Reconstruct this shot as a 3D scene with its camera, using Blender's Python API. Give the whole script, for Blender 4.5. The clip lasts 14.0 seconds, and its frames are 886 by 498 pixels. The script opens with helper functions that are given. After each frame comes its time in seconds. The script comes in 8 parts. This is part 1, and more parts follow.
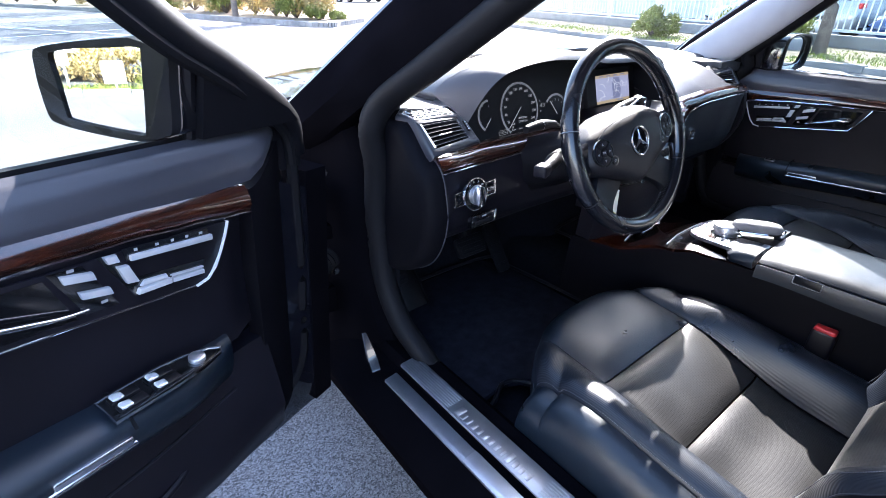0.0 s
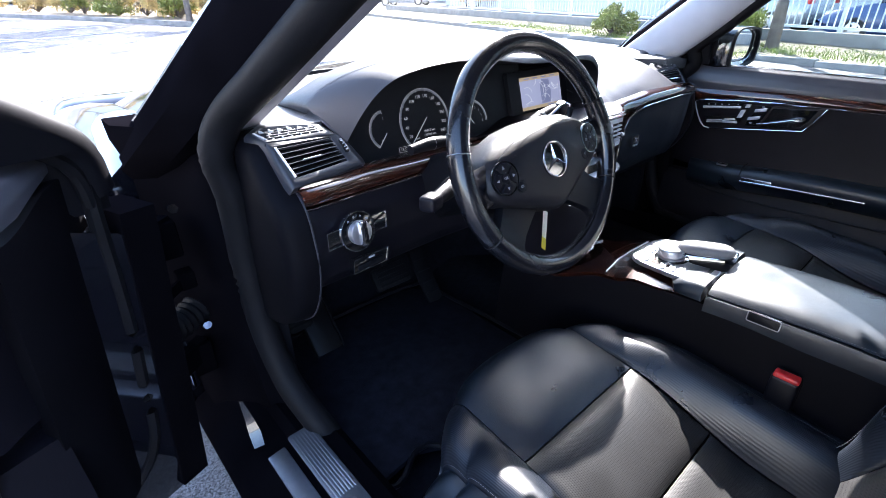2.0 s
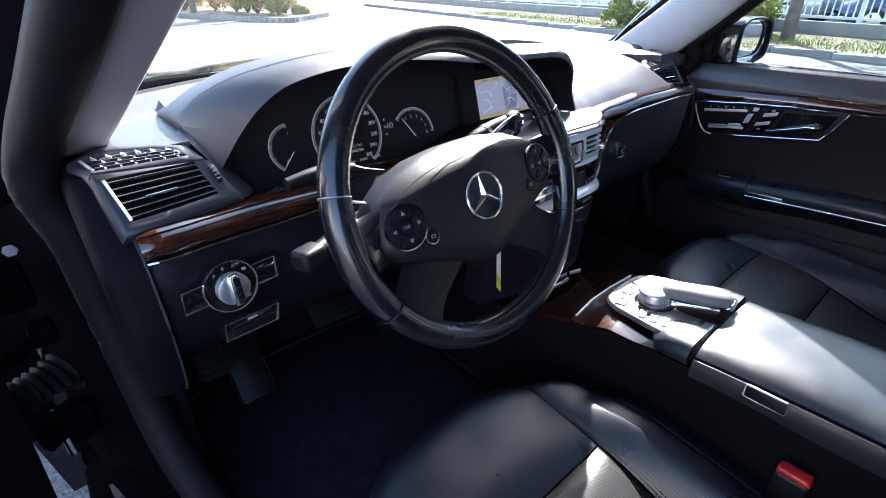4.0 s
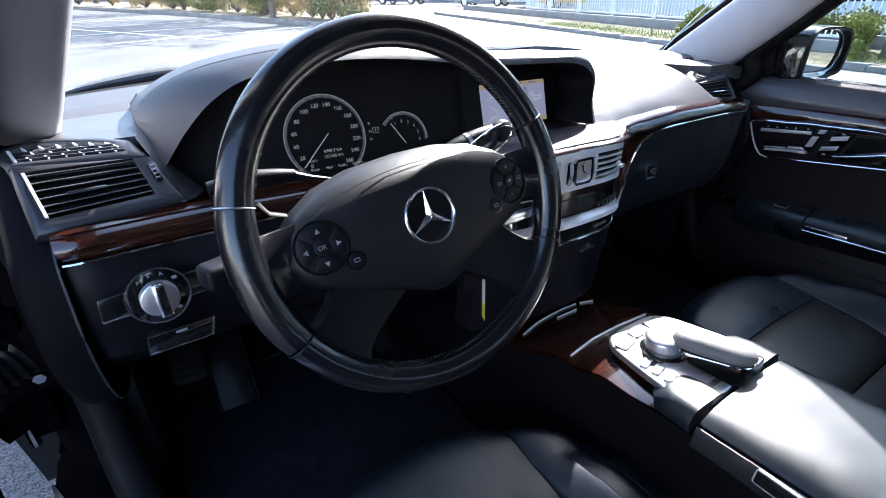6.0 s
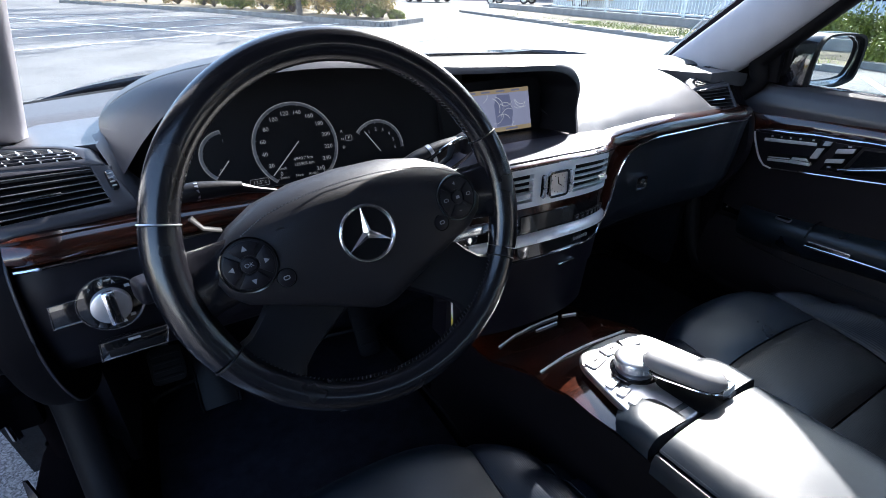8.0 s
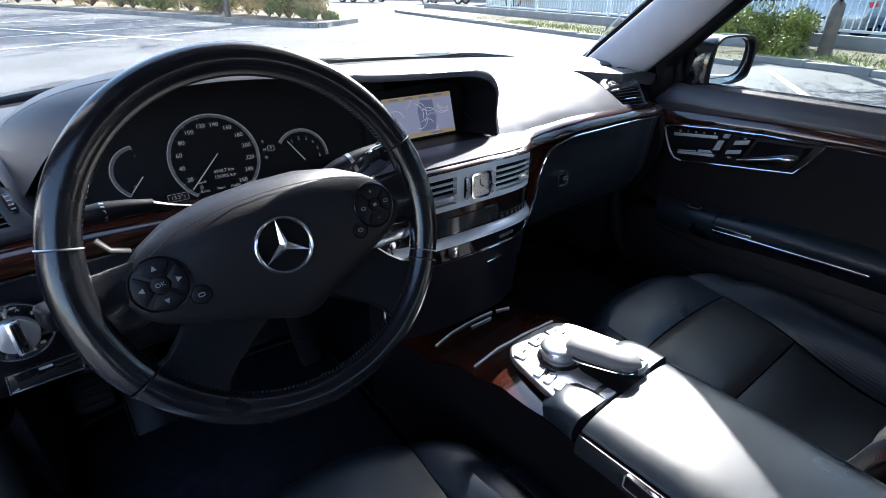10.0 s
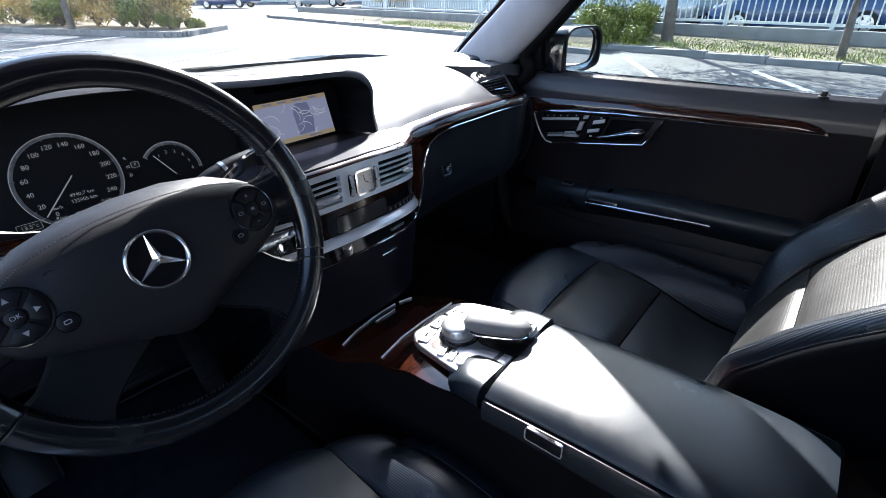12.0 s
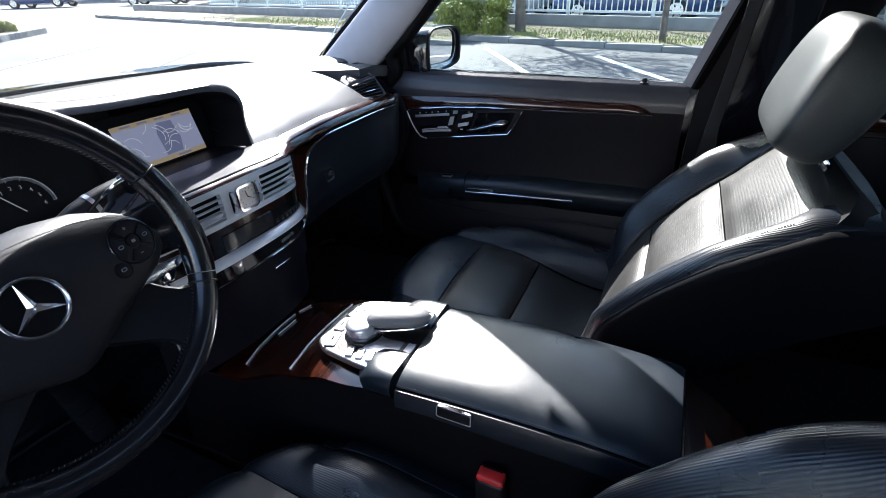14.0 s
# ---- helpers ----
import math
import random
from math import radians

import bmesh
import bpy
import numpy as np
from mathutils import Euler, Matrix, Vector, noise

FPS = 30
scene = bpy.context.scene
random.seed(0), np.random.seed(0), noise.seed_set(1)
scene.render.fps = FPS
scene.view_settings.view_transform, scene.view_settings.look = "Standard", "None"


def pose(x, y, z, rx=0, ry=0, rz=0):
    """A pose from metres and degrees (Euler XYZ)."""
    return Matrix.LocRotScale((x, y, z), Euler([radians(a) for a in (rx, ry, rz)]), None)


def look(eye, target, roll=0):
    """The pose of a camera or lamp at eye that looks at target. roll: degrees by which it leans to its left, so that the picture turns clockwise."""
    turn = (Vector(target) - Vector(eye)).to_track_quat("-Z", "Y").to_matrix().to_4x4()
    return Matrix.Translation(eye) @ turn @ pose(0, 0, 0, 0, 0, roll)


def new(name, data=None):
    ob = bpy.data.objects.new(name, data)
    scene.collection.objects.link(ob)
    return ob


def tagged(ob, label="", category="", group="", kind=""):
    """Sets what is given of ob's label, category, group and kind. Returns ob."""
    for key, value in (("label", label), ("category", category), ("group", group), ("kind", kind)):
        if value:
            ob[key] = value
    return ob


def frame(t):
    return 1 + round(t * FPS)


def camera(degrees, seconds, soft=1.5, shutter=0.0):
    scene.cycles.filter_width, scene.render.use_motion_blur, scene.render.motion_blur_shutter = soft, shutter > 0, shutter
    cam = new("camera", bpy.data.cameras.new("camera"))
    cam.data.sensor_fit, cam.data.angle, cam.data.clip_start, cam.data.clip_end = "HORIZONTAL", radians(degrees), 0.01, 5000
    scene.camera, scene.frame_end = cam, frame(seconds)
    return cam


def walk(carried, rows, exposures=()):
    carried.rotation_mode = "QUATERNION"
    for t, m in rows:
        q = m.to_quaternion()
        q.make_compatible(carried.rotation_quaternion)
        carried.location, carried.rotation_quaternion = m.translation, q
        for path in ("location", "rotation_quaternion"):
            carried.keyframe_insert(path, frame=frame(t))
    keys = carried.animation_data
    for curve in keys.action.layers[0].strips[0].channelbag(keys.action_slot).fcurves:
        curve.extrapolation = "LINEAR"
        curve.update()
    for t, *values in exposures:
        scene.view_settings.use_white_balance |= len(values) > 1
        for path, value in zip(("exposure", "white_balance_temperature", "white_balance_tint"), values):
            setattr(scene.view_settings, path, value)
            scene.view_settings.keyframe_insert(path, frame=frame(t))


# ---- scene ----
EXPOSURE = 2.38
cam = camera(85.9, 14.0, soft=0.5)
PATH = [
    (0, (-1.185, -0.472, 1.161), (-0.098, 0.93, 0.238), -0.4),
    (0.5, (-1.127, -0.455, 1.157), (-0.001, 0.917, 0.233), -0.6),
    (1, (-1.063, -0.439, 1.154), (0.089, 0.906, 0.225), -0.7),
    (1.5, (-1.004, -0.425, 1.146), (0.164, 0.91, 0.222), -0.8),
    (2, (-0.939, -0.414, 1.14), (0.228, 0.924, 0.221), -1.2),
    (2.5, (-0.878, -0.392, 1.138), (0.291, 0.94, 0.211), -1.3),
    (3, (-0.814, -0.375, 1.136), (0.348, 0.961, 0.206), -1.6),
    (3.2, (-0.791, -0.362, 1.138), (0.369, 0.962, 0.189), -1.5),
    (5.3, (-0.611, -0.351, 1.109), (0.422, 1.095, 0.192), -0.7),
    (5.5, (-0.599, -0.353, 1.109), (0.414, 1.106, 0.189), -0.5),
    (6, (-0.569, -0.361, 1.107), (0.39, 1.138, 0.194), -0.5),
    (6.5, (-0.542, -0.369, 1.11), (0.365, 1.157, 0.191), -0.3),
    (7, (-0.521, -0.376, 1.113), (0.356, 1.169, 0.194), -0.2),
    (7.2, (-0.514, -0.378, 1.116), (0.356, 1.167, 0.19), -0.0),
    (9.3, (-0.478, -0.405, 1.124), (0.488, 1.093, 0.217), -0.8),
    (9.5, (-0.477, -0.408, 1.128), (0.515, 1.066, 0.211), -0.4),
    (10, (-0.474, -0.416, 1.132), (0.585, 1.008, 0.211), -0.5),
    (10.5, (-0.471, -0.426, 1.134), (0.653, 0.947, 0.211), -0.8),
    (11, (-0.469, -0.435, 1.133), (0.727, 0.875, 0.209), -1.3),
    (11.5, (-0.47, -0.443, 1.132), (0.796, 0.797, 0.205), -1.6),
    (12, (-0.475, -0.454, 1.13), (0.864, 0.708, 0.204), -2.2),
    (12.5, (-0.481, -0.459, 1.133), (0.923, 0.617, 0.199), -2.5),
    (13, (-0.489, -0.464, 1.139), (0.977, 0.516, 0.195), -2.6),
    (13.5, (-0.497, -0.47, 1.148), (1.022, 0.413, 0.192), -2.7),
    (14, (-0.504, -0.475, 1.155), (1.065, 0.305, 0.191), -3.0),
]
walk(cam, [(t, look(eye, target, roll)) for t, eye, target, roll in PATH], exposures=[(0.0, EXPOSURE + 0.92, 6150, 14), (1.5, EXPOSURE + 0.90, 6150, 14), (3.2, EXPOSURE + 0.60, 6150, 12), (5.5, EXPOSURE + 0.36, 6150, 12), (9.5, EXPOSURE + 0.0, 6150, 10), (14.0, EXPOSURE + 0.0, 6150, 10)])

# ---- light ----
SUN_WAY = Vector((1.08, 0.785, 1.0)).normalized()
world = bpy.data.worlds.new("world")
scene.world = world
world.use_nodes = True
wn = world.node_tree
sky = wn.nodes.new("ShaderNodeTexSky")
sky.sky_type, sky.sun_disc = "NISHITA", False
sky.sun_elevation = math.asin(SUN_WAY.z)
sky.sun_rotation = math.atan2(SUN_WAY.x, SUN_WAY.y)
sky.air_density, sky.dust_density, sky.ozone_density = 1.0, 1.5, 1.0
wn.links.new(sky.outputs[0], wn.nodes["Background"].inputs[0])
wn.nodes["Background"].inputs[1].default_value = 0.15
sun = new("sun", bpy.data.lights.new("sun", "SUN"))
sun.data.energy, sun.data.angle, sun.data.color = 5.0, radians(0.5), (1.0, 0.95, 0.88)
sun.matrix_world = look(SUN_WAY * 50, (0, 0, 0))


# ---- materials ----
def material(name, base, rough=0.5, metal=0.0, coat=0.0, mottle=(0, 0), bump=(0, 0), cells=(0, 0), spec=0.5, wear=(0, 0), pick=0.0, alpha=1.0):
    """Base colour with mottling (scale, amount), fine relief (scale, strength), leather-like cells (scale, strength), roughness wear (scale, amount)."""
    m = bpy.data.materials.new(name)
    m.use_nodes = True
    nt = m.node_tree
    b = nt.nodes["Principled BSDF"]
    b.inputs["Base Color"].default_value = (*base, 1)
    b.inputs["Roughness"].default_value = rough
    b.inputs["Metallic"].default_value = metal
    b.inputs["Coat Weight"].default_value = coat
    b.inputs["Coat Roughness"].default_value = 0.04
    b.inputs["Specular IOR Level"].default_value = spec
    b.inputs["Alpha"].default_value = alpha
    co = nt.nodes.new("ShaderNodeTexCoord").outputs["Object"]

    def noise_tex(scale, detail=4.0):
        n = nt.nodes.new("ShaderNodeTexNoise")
        n.inputs["Scale"].default_value, n.inputs["Detail"].default_value = scale, detail
        nt.links.new(co, n.inputs["Vector"])
        return n.outputs["Fac"]

    col = None
    if mottle[1]:
        hs = nt.nodes.new("ShaderNodeMix")
        hs.data_type, hs.blend_type = "RGBA", "MIX"
        k = mottle[1]
        hs.inputs[6].default_value = (*[max(0, c * (1 - k)) for c in base], 1)
        hs.inputs[7].default_value = (*[c * (1 + k) for c in base], 1)
        ramp = nt.nodes.new("ShaderNodeMapRange")
        ramp.inputs[1].default_value, ramp.inputs[2].default_value = 0.3, 0.7
        nt.links.new(noise_tex(mottle[0], 8.0), ramp.inputs[0])
        nt.links.new(ramp.outputs[0], hs.inputs[0])
        col = hs.outputs[2]
    if pick:
        oi = nt.nodes.new("ShaderNodeObjectInfo")
        v = nt.nodes.new("ShaderNodeHueSaturation")
        mr = nt.nodes.new("ShaderNodeMapRange")
        mr.inputs[3].default_value, mr.inputs[4].default_value = 1 - pick, 1 + pick
        nt.links.new(oi.outputs["Random"], mr.inputs[0])
        nt.links.new(mr.outputs[0], v.inputs["Value"])
        if col:
            nt.links.new(col, v.inputs["Color"])
        else:
            v.inputs["Color"].default_value = (*base, 1)
        col = v.outputs[0]
    if col:
        nt.links.new(col, b.inputs["Base Color"])
    if wear[1]:
        mr = nt.nodes.new("ShaderNodeMapRange")
        mr.inputs[1].default_value, mr.inputs[2].default_value = 0.3, 0.7
        mr.inputs[3].default_value, mr.inputs[4].default_value = max(0.02, rough - wear[1]), min(1, rough + wear[1])
        nt.links.new(noise_tex(wear[0]), mr.inputs[0])
        nt.links.new(mr.outputs[0], b.inputs["Roughness"])
    last = None
    for kind, (scale, strength) in (("noise", bump), ("cells", cells)):
        if not strength:
            continue
        if kind == "cells":
            v = nt.nodes.new("ShaderNodeTexVoronoi")
            v.feature = "DISTANCE_TO_EDGE"
            v.inputs["Scale"].default_value = scale
            nt.links.new(co, v.inputs["Vector"])
            mr = nt.nodes.new("ShaderNodeMapRange")
            mr.inputs[2].default_value = 0.25
            nt.links.new(v.outputs["Distance"], mr.inputs[0])
            h = mr.outputs[0]
        else:
            h = noise_tex(scale, 6.0)
        bp = nt.nodes.new("ShaderNodeBump")
        bp.inputs["Strength"].default_value = strength
        bp.inputs["Distance"].default_value = 0.4 / scale
        nt.links.new(h, bp.inputs["Height"])
        if last:
            nt.links.new(last, bp.inputs["Normal"])
        last = bp.outputs["Normal"]
    if last:
        nt.links.new(last, b.inputs["Normal"])
    return m


def nodes_of(m):
    return m.node_tree, m.node_tree.nodes["Principled BSDF"]


# Blue cast carries the sky's reflection; the leather itself is black.
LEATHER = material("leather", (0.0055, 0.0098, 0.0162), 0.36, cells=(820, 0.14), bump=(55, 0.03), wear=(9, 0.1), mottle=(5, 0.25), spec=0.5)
# Seat leather darkened: shade on the backrest's side and shell is in the colour.
SHADED_LEATHER = material("shaded_leather", (0.0032, 0.0035, 0.0050), 0.55, cells=(820, 0.12), mottle=(5, 0.2), spec=0.06)
# Seat leather lightened: sun on the headrest's face is in the colour.
LIT_LEATHER = material("lit_leather", (0.031, 0.035, 0.036), 0.40, cells=(640, 0.16), bump=(60, 0.02), mottle=(6, 0.15), spec=0.5)
PAD_SKIN = material("airbag_skin", (0.0110, 0.0102, 0.0130), 0.44, cells=(820, 0.16), mottle=(6, 0.2), spec=0.3)
SEAT_SIDE = material("seat_ribbed_leather", (0.0070, 0.0098, 0.0155), 0.35, bump=(50, 0.02), wear=(9, 0.1), mottle=(5, 0.25), spec=0.45)
SEAT_PERF = material("seat_perforated", (0.025, 0.0246, 0.0243), 0.40, bump=(50, 0.03), wear=(9, 0.1), mottle=(6, 0.25), spec=0.4)
RIM_LEATHER = material("rim_leather", (0.007, 0.007, 0.0095), 0.2, coat=0.35, cells=(900, 0.08), bump=(70, 0.04), wear=(14, 0.1))
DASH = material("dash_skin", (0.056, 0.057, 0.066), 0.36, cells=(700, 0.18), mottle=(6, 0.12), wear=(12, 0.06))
BRIGHT = material("bright_silver", (0.84, 0.84, 0.87), 0.2, 0.2, coat=0.5, mottle=(40, 0.03))
PANEL = material("silver_panel", (0.80, 0.83, 0.86), 0.28, 0.08, mottle=(40, 0.04), bump=(500, 0.02))
BROW_SKIN = material("brow_leather", (0.024, 0.0235, 0.029), 0.42, cells=(700, 0.14), mottle=(6, 0.15))
LINER = material("recess_black", (0.006, 0.006, 0.008), 0.55, mottle=(12, 0.15), spec=0.2)
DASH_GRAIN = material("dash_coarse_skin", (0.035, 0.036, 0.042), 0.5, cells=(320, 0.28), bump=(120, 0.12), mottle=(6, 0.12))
DASH_FRAME = material("vent_frame_plastic", (0.022, 0.0225, 0.029), 0.38, cells=(1100, 0.05), mottle=(8, 0.1))
# Grey base stands in for the sky reflected in the glossy wood shelf.
SHELF_SHEEN = material("shelf_sheen", (0.055, 0.055, 0.070), 0.30, 0.3, coat=0.5, mottle=(12, 0.06))
LOUVRE_BLACK = material("louvre_black", (0.005, 0.005, 0.006), 0.5, mottle=(30, 0.1), spec=0.12)
LOUVRE = material("louvre_grey", (0.11, 0.11, 0.12), 0.3, mottle=(30, 0.1))
SMOKED = material("smoked_glass", (0.035, 0.033, 0.032), 0.12, coat=0.6, mottle=(20, 0.1))
LOUVRE_SILVER = material("louvre_silver", (0.78, 0.81, 0.85), 0.28, 0.1, mottle=(30, 0.05))
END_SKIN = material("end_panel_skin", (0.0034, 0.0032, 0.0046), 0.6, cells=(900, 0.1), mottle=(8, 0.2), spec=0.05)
STITCH_DARK = material("dark_thread", (0.02, 0.02, 0.024), 0.7, bump=(900, 0.3))
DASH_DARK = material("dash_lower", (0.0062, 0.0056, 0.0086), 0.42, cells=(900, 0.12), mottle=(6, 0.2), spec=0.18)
PLASTIC = material("black_plastic", (0.004, 0.004, 0.006), 0.42, cells=(900, 0.12), mottle=(8, 0.15), spec=0.25)
RUBBER = material("rubber_seal", (0.005, 0.005, 0.0065), 0.6, bump=(300, 0.15), mottle=(20, 0.2), spec=0.12)
DOOR_ROLL = material("door_roll", (0.032, 0.032, 0.040), 0.29, cells=(700, 0.12), bump=(120, 0.05), mottle=(6, 0.15))
GLOVE_SKIN = material("glovebox_skin", (0.0085, 0.0105, 0.0150), 0.42, cells=(700, 0.2), mottle=(6, 0.2), spec=0.45)
PILLAR = material("pillar_trim", (0.32, 0.32, 0.36), 0.75, cells=(900, 0.15), mottle=(9, 0.08))
LINING = material("roof_lining", (0.14, 0.14, 0.15), 0.9, bump=(500, 0.3), mottle=(10, 0.08))
CARPET = material("carpet", (0.006, 0.006, 0.009), 0.97, bump=(420, 0.9), mottle=(60, 0.5), spec=0.15)
MAT = material("floor_mat", (0.009, 0.009, 0.014), 0.97, bump=(380, 0.9), mottle=(40, 0.45), spec=0.15)
CHROME = material("chrome", (0.75, 0.75, 0.78), 0.08, 1.0, wear=(30, 0.03))
SATIN = material("satin_silver", (0.55, 0.55, 0.58), 0.32, 0.9, mottle=(40, 0.06), bump=(400, 0.03))
ALU = material("brushed_alu", (0.42, 0.43, 0.47), 0.34, 0.9, mottle=(30, 0.1), bump=(250, 0.06))
CHROME_SOFT = material("soft_chrome", (0.78, 0.78, 0.82), 0.2, 1.0, wear=(30, 0.04))
KEY_SILVER = material("key_silver", (0.62, 0.62, 0.65), 0.22, 0.45, coat=0.3, mottle=(40, 0.05), bump=(500, 0.03))
SILVER = material("silver_lacquer", (0.72, 0.73, 0.76), 0.26, 0.4, coat=0.4, mottle=(40, 0.05), bump=(500, 0.03))
PIANO = material("piano_black", (0.006, 0.006, 0.007), 0.08, coat=1.0, wear=(25, 0.03))
JAMB = material("jamb_black", (0.0028, 0.0026, 0.0036), 0.6, bump=(300, 0.1), mottle=(12, 0.2), spec=0.0)
PAINT = material("black_paint", (0.006, 0.006, 0.009), 0.12, coat=1.0, wear=(5, 0.05))
WHITE_MARK = material("white_marking", (0.24, 0.24, 0.25), 0.6)
RED = material("red_plastic", (0.5, 0.02, 0.02), 0.35, mottle=(60, 0.1))
CLOTH = material("belt_webbing", (0.025, 0.026, 0.03), 0.85, bump=(700, 0.5), mottle=(40, 0.2))
GREY_PAD = material("controller_skin", (0.15, 0.15, 0.157), 0.5, cells=(700, 0.18), mottle=(10, 0.1))
THREAD = material("stitching", (0.09, 0.09, 0.1), 0.7, bump=(900, 0.3))
YELLOW = material("yellow_tag", (0.6, 0.5, 0.05), 0.5, mottle=(60, 0.1))
PAPER = material("white_tag", (0.7, 0.7, 0.66), 0.6, mottle=(60, 0.05))


def wood_material():
    m = material("burl_wood", (0.05, 0.014, 0.007), 0.2, coat=1.0)
    nt, b = nodes_of(m)
    co = nt.nodes.new("ShaderNodeTexCoord").outputs["Object"]
    n1, n2 = nt.nodes.new("ShaderNodeTexNoise"), nt.nodes.new("ShaderNodeTexVoronoi")
    n1.inputs["Scale"].default_value, n1.inputs["Detail"].default_value, n1.inputs["Distortion"].default_value = 26, 8, 2.5
    n2.inputs["Scale"].default_value = 70
    mp = nt.nodes.new("ShaderNodeMapping")
    mp.inputs["Scale"].default_value = (0.45, 1, 1.6)
    nt.links.new(co, mp.inputs[0])
    nt.links.new(mp.outputs[0], n1.inputs["Vector"])
    nt.links.new(mp.outputs[0], n2.inputs["Vector"])
    r = nt.nodes.new("ShaderNodeValToRGB")
    r.color_ramp.elements[0].position, r.color_ramp.elements[0].color = 0.34, (0.006, 0.0021, 0.0015, 1)
    r.color_ramp.elements[1].position, r.color_ramp.elements[1].color = 0.76, (0.044, 0.0092, 0.0035, 1)
    e = r.color_ramp.elements.new(0.5)
    e.color = (0.017, 0.0038, 0.0019, 1)
    add = nt.nodes.new("ShaderNodeMath")
    add.operation, add.inputs[1].default_value = "MULTIPLY_ADD", 0.12
    nt.links.new(n2.outputs["Distance"], add.inputs[0])
    nt.links.new(n1.outputs["Fac"], add.inputs[2])
    nt.links.new(add.outputs[0], r.inputs[0])
    nt.links.new(r.outputs[0], b.inputs["Base Color"])
    return m


WOOD = wood_material()


def perforate(m, pitch=0.0042):
    """Rows of small dark punch holes over a leather."""
    nt, b = nodes_of(m)
    co = nt.nodes.new("ShaderNodeTexCoord").outputs["Object"]
    sc = nt.nodes.new("ShaderNodeVectorMath")
    sc.operation, sc.inputs[3].default_value = "SCALE", 1 / pitch
    nt.links.new(co, sc.inputs[0])
    fr = nt.nodes.new("ShaderNodeVectorMath")
    fr.operation = "FRACTION"
    nt.links.new(sc.outputs[0], fr.inputs[0])
    sub = nt.nodes.new("ShaderNodeVectorMath")
    sub.operation, sub.inputs[1].default_value = "SUBTRACT", (0.5, 0.5, 0.5)
    nt.links.new(fr.outputs[0], sub.inputs[0])
    flat = nt.nodes.new("ShaderNodeVectorMath")
    flat.operation, flat.inputs[1].default_value = "MULTIPLY", (1, 1, 0)
    nt.links.new(sub.outputs[0], flat.inputs[0])
    ln = nt.nodes.new("ShaderNodeVectorMath")
    ln.operation = "LENGTH"
    nt.links.new(flat.outputs[0], ln.inputs[0])
    mr = nt.nodes.new("ShaderNodeMapRange")
    mr.inputs[1].default_value, mr.inputs[2].default_value = 0.14, 0.34
    nt.links.new(ln.outputs["Value"], mr.inputs[0])
    bp = nt.nodes.new("ShaderNodeBump")
    bp.inputs["Strength"].default_value, bp.inputs["Distance"].default_value = 0.34, 0.0004
    old = b.inputs["Normal"].links[0].from_socket
    nt.links.new(old, bp.inputs["Normal"])
    nt.links.new(mr.outputs[0], bp.inputs["Height"])
    nt.links.new(bp.outputs[0], b.inputs["Normal"])
    mx = nt.nodes.new("ShaderNodeMix")
    mx.data_type = "RGBA"
    src = b.inputs["Base Color"].links[0].from_socket
    mx.inputs[6].default_value = (0.006, 0.006, 0.007, 1)
    nt.links.new(src, mx.inputs[7])
    nt.links.new(mr.outputs[0], mx.inputs[0])
    nt.links.new(mx.outputs[2], b.inputs["Base Color"])


perforate(SEAT_PERF, 0.0032)


def ribbed(m, pitch):
    """Fine ribs that run the length of a leather."""
    nt, b = nodes_of(m)
    sp = nt.nodes.new("ShaderNodeSeparateXYZ")
    nt.links.new(nt.nodes.new("ShaderNodeTexCoord").outputs["Object"], sp.inputs[0])
    k = nt.nodes.new("ShaderNodeMath")
    k.operation, k.inputs[1].default_value = "MULTIPLY", 2 * math.pi / pitch
    nt.links.new(sp.outputs[0], k.inputs[0])
    w = nt.nodes.new("ShaderNodeMath")
    w.operation = "SINE"
    nt.links.new(k.outputs[0], w.inputs[0])
    bp = nt.nodes.new("ShaderNodeBump")
    bp.inputs["Strength"].default_value, bp.inputs["Distance"].default_value = 0.30, 0.0003
    nt.links.new(b.inputs["Normal"].links[0].from_socket, bp.inputs["Normal"])
    nt.links.new(w.outputs[0], bp.inputs["Height"])
    nt.links.new(bp.outputs[0], b.inputs["Normal"])


ribbed(SEAT_SIDE, 0.0026)


def glow(name, colour, strength):
    m = bpy.data.materials.new(name)
    m.use_nodes = True
    b = m.node_tree.nodes["Principled BSDF"]
    b.inputs["Base Color"].default_value = (*[c * 0.1 for c in colour], 1)
    b.inputs["Emission Color"].default_value = (*colour, 1)
    b.inputs["Emission Strength"].default_value = strength
    return m


def glass(name, tint, gloss=0.06):
    """A clear pane: mostly see-through, with the mirror gloss of a glass surface."""
    m = bpy.data.materials.new(name)
    m.use_nodes = True
    nt = m.node_tree
    nt.nodes.remove(nt.nodes["Principled BSDF"])
    t, g, mix, f = (nt.nodes.new("ShaderNode" + k) for k in ("BsdfTransparent", "BsdfGlossy", "MixShader", "Fresnel"))
    t.inputs[0].default_value = (*tint, 1)
    g.inputs["Roughness"].default_value = 0.02
    f.inputs[0].default_value = 1.3
    nt.links.new(f.outputs[0], mix.inputs[0])
    nt.links.new(t.outputs[0], mix.inputs[1])
    nt.links.new(g.outputs[0], mix.inputs[2])
    nt.links.new(mix.outputs[0], nt.nodes["Material Output"].inputs[0])
    return m


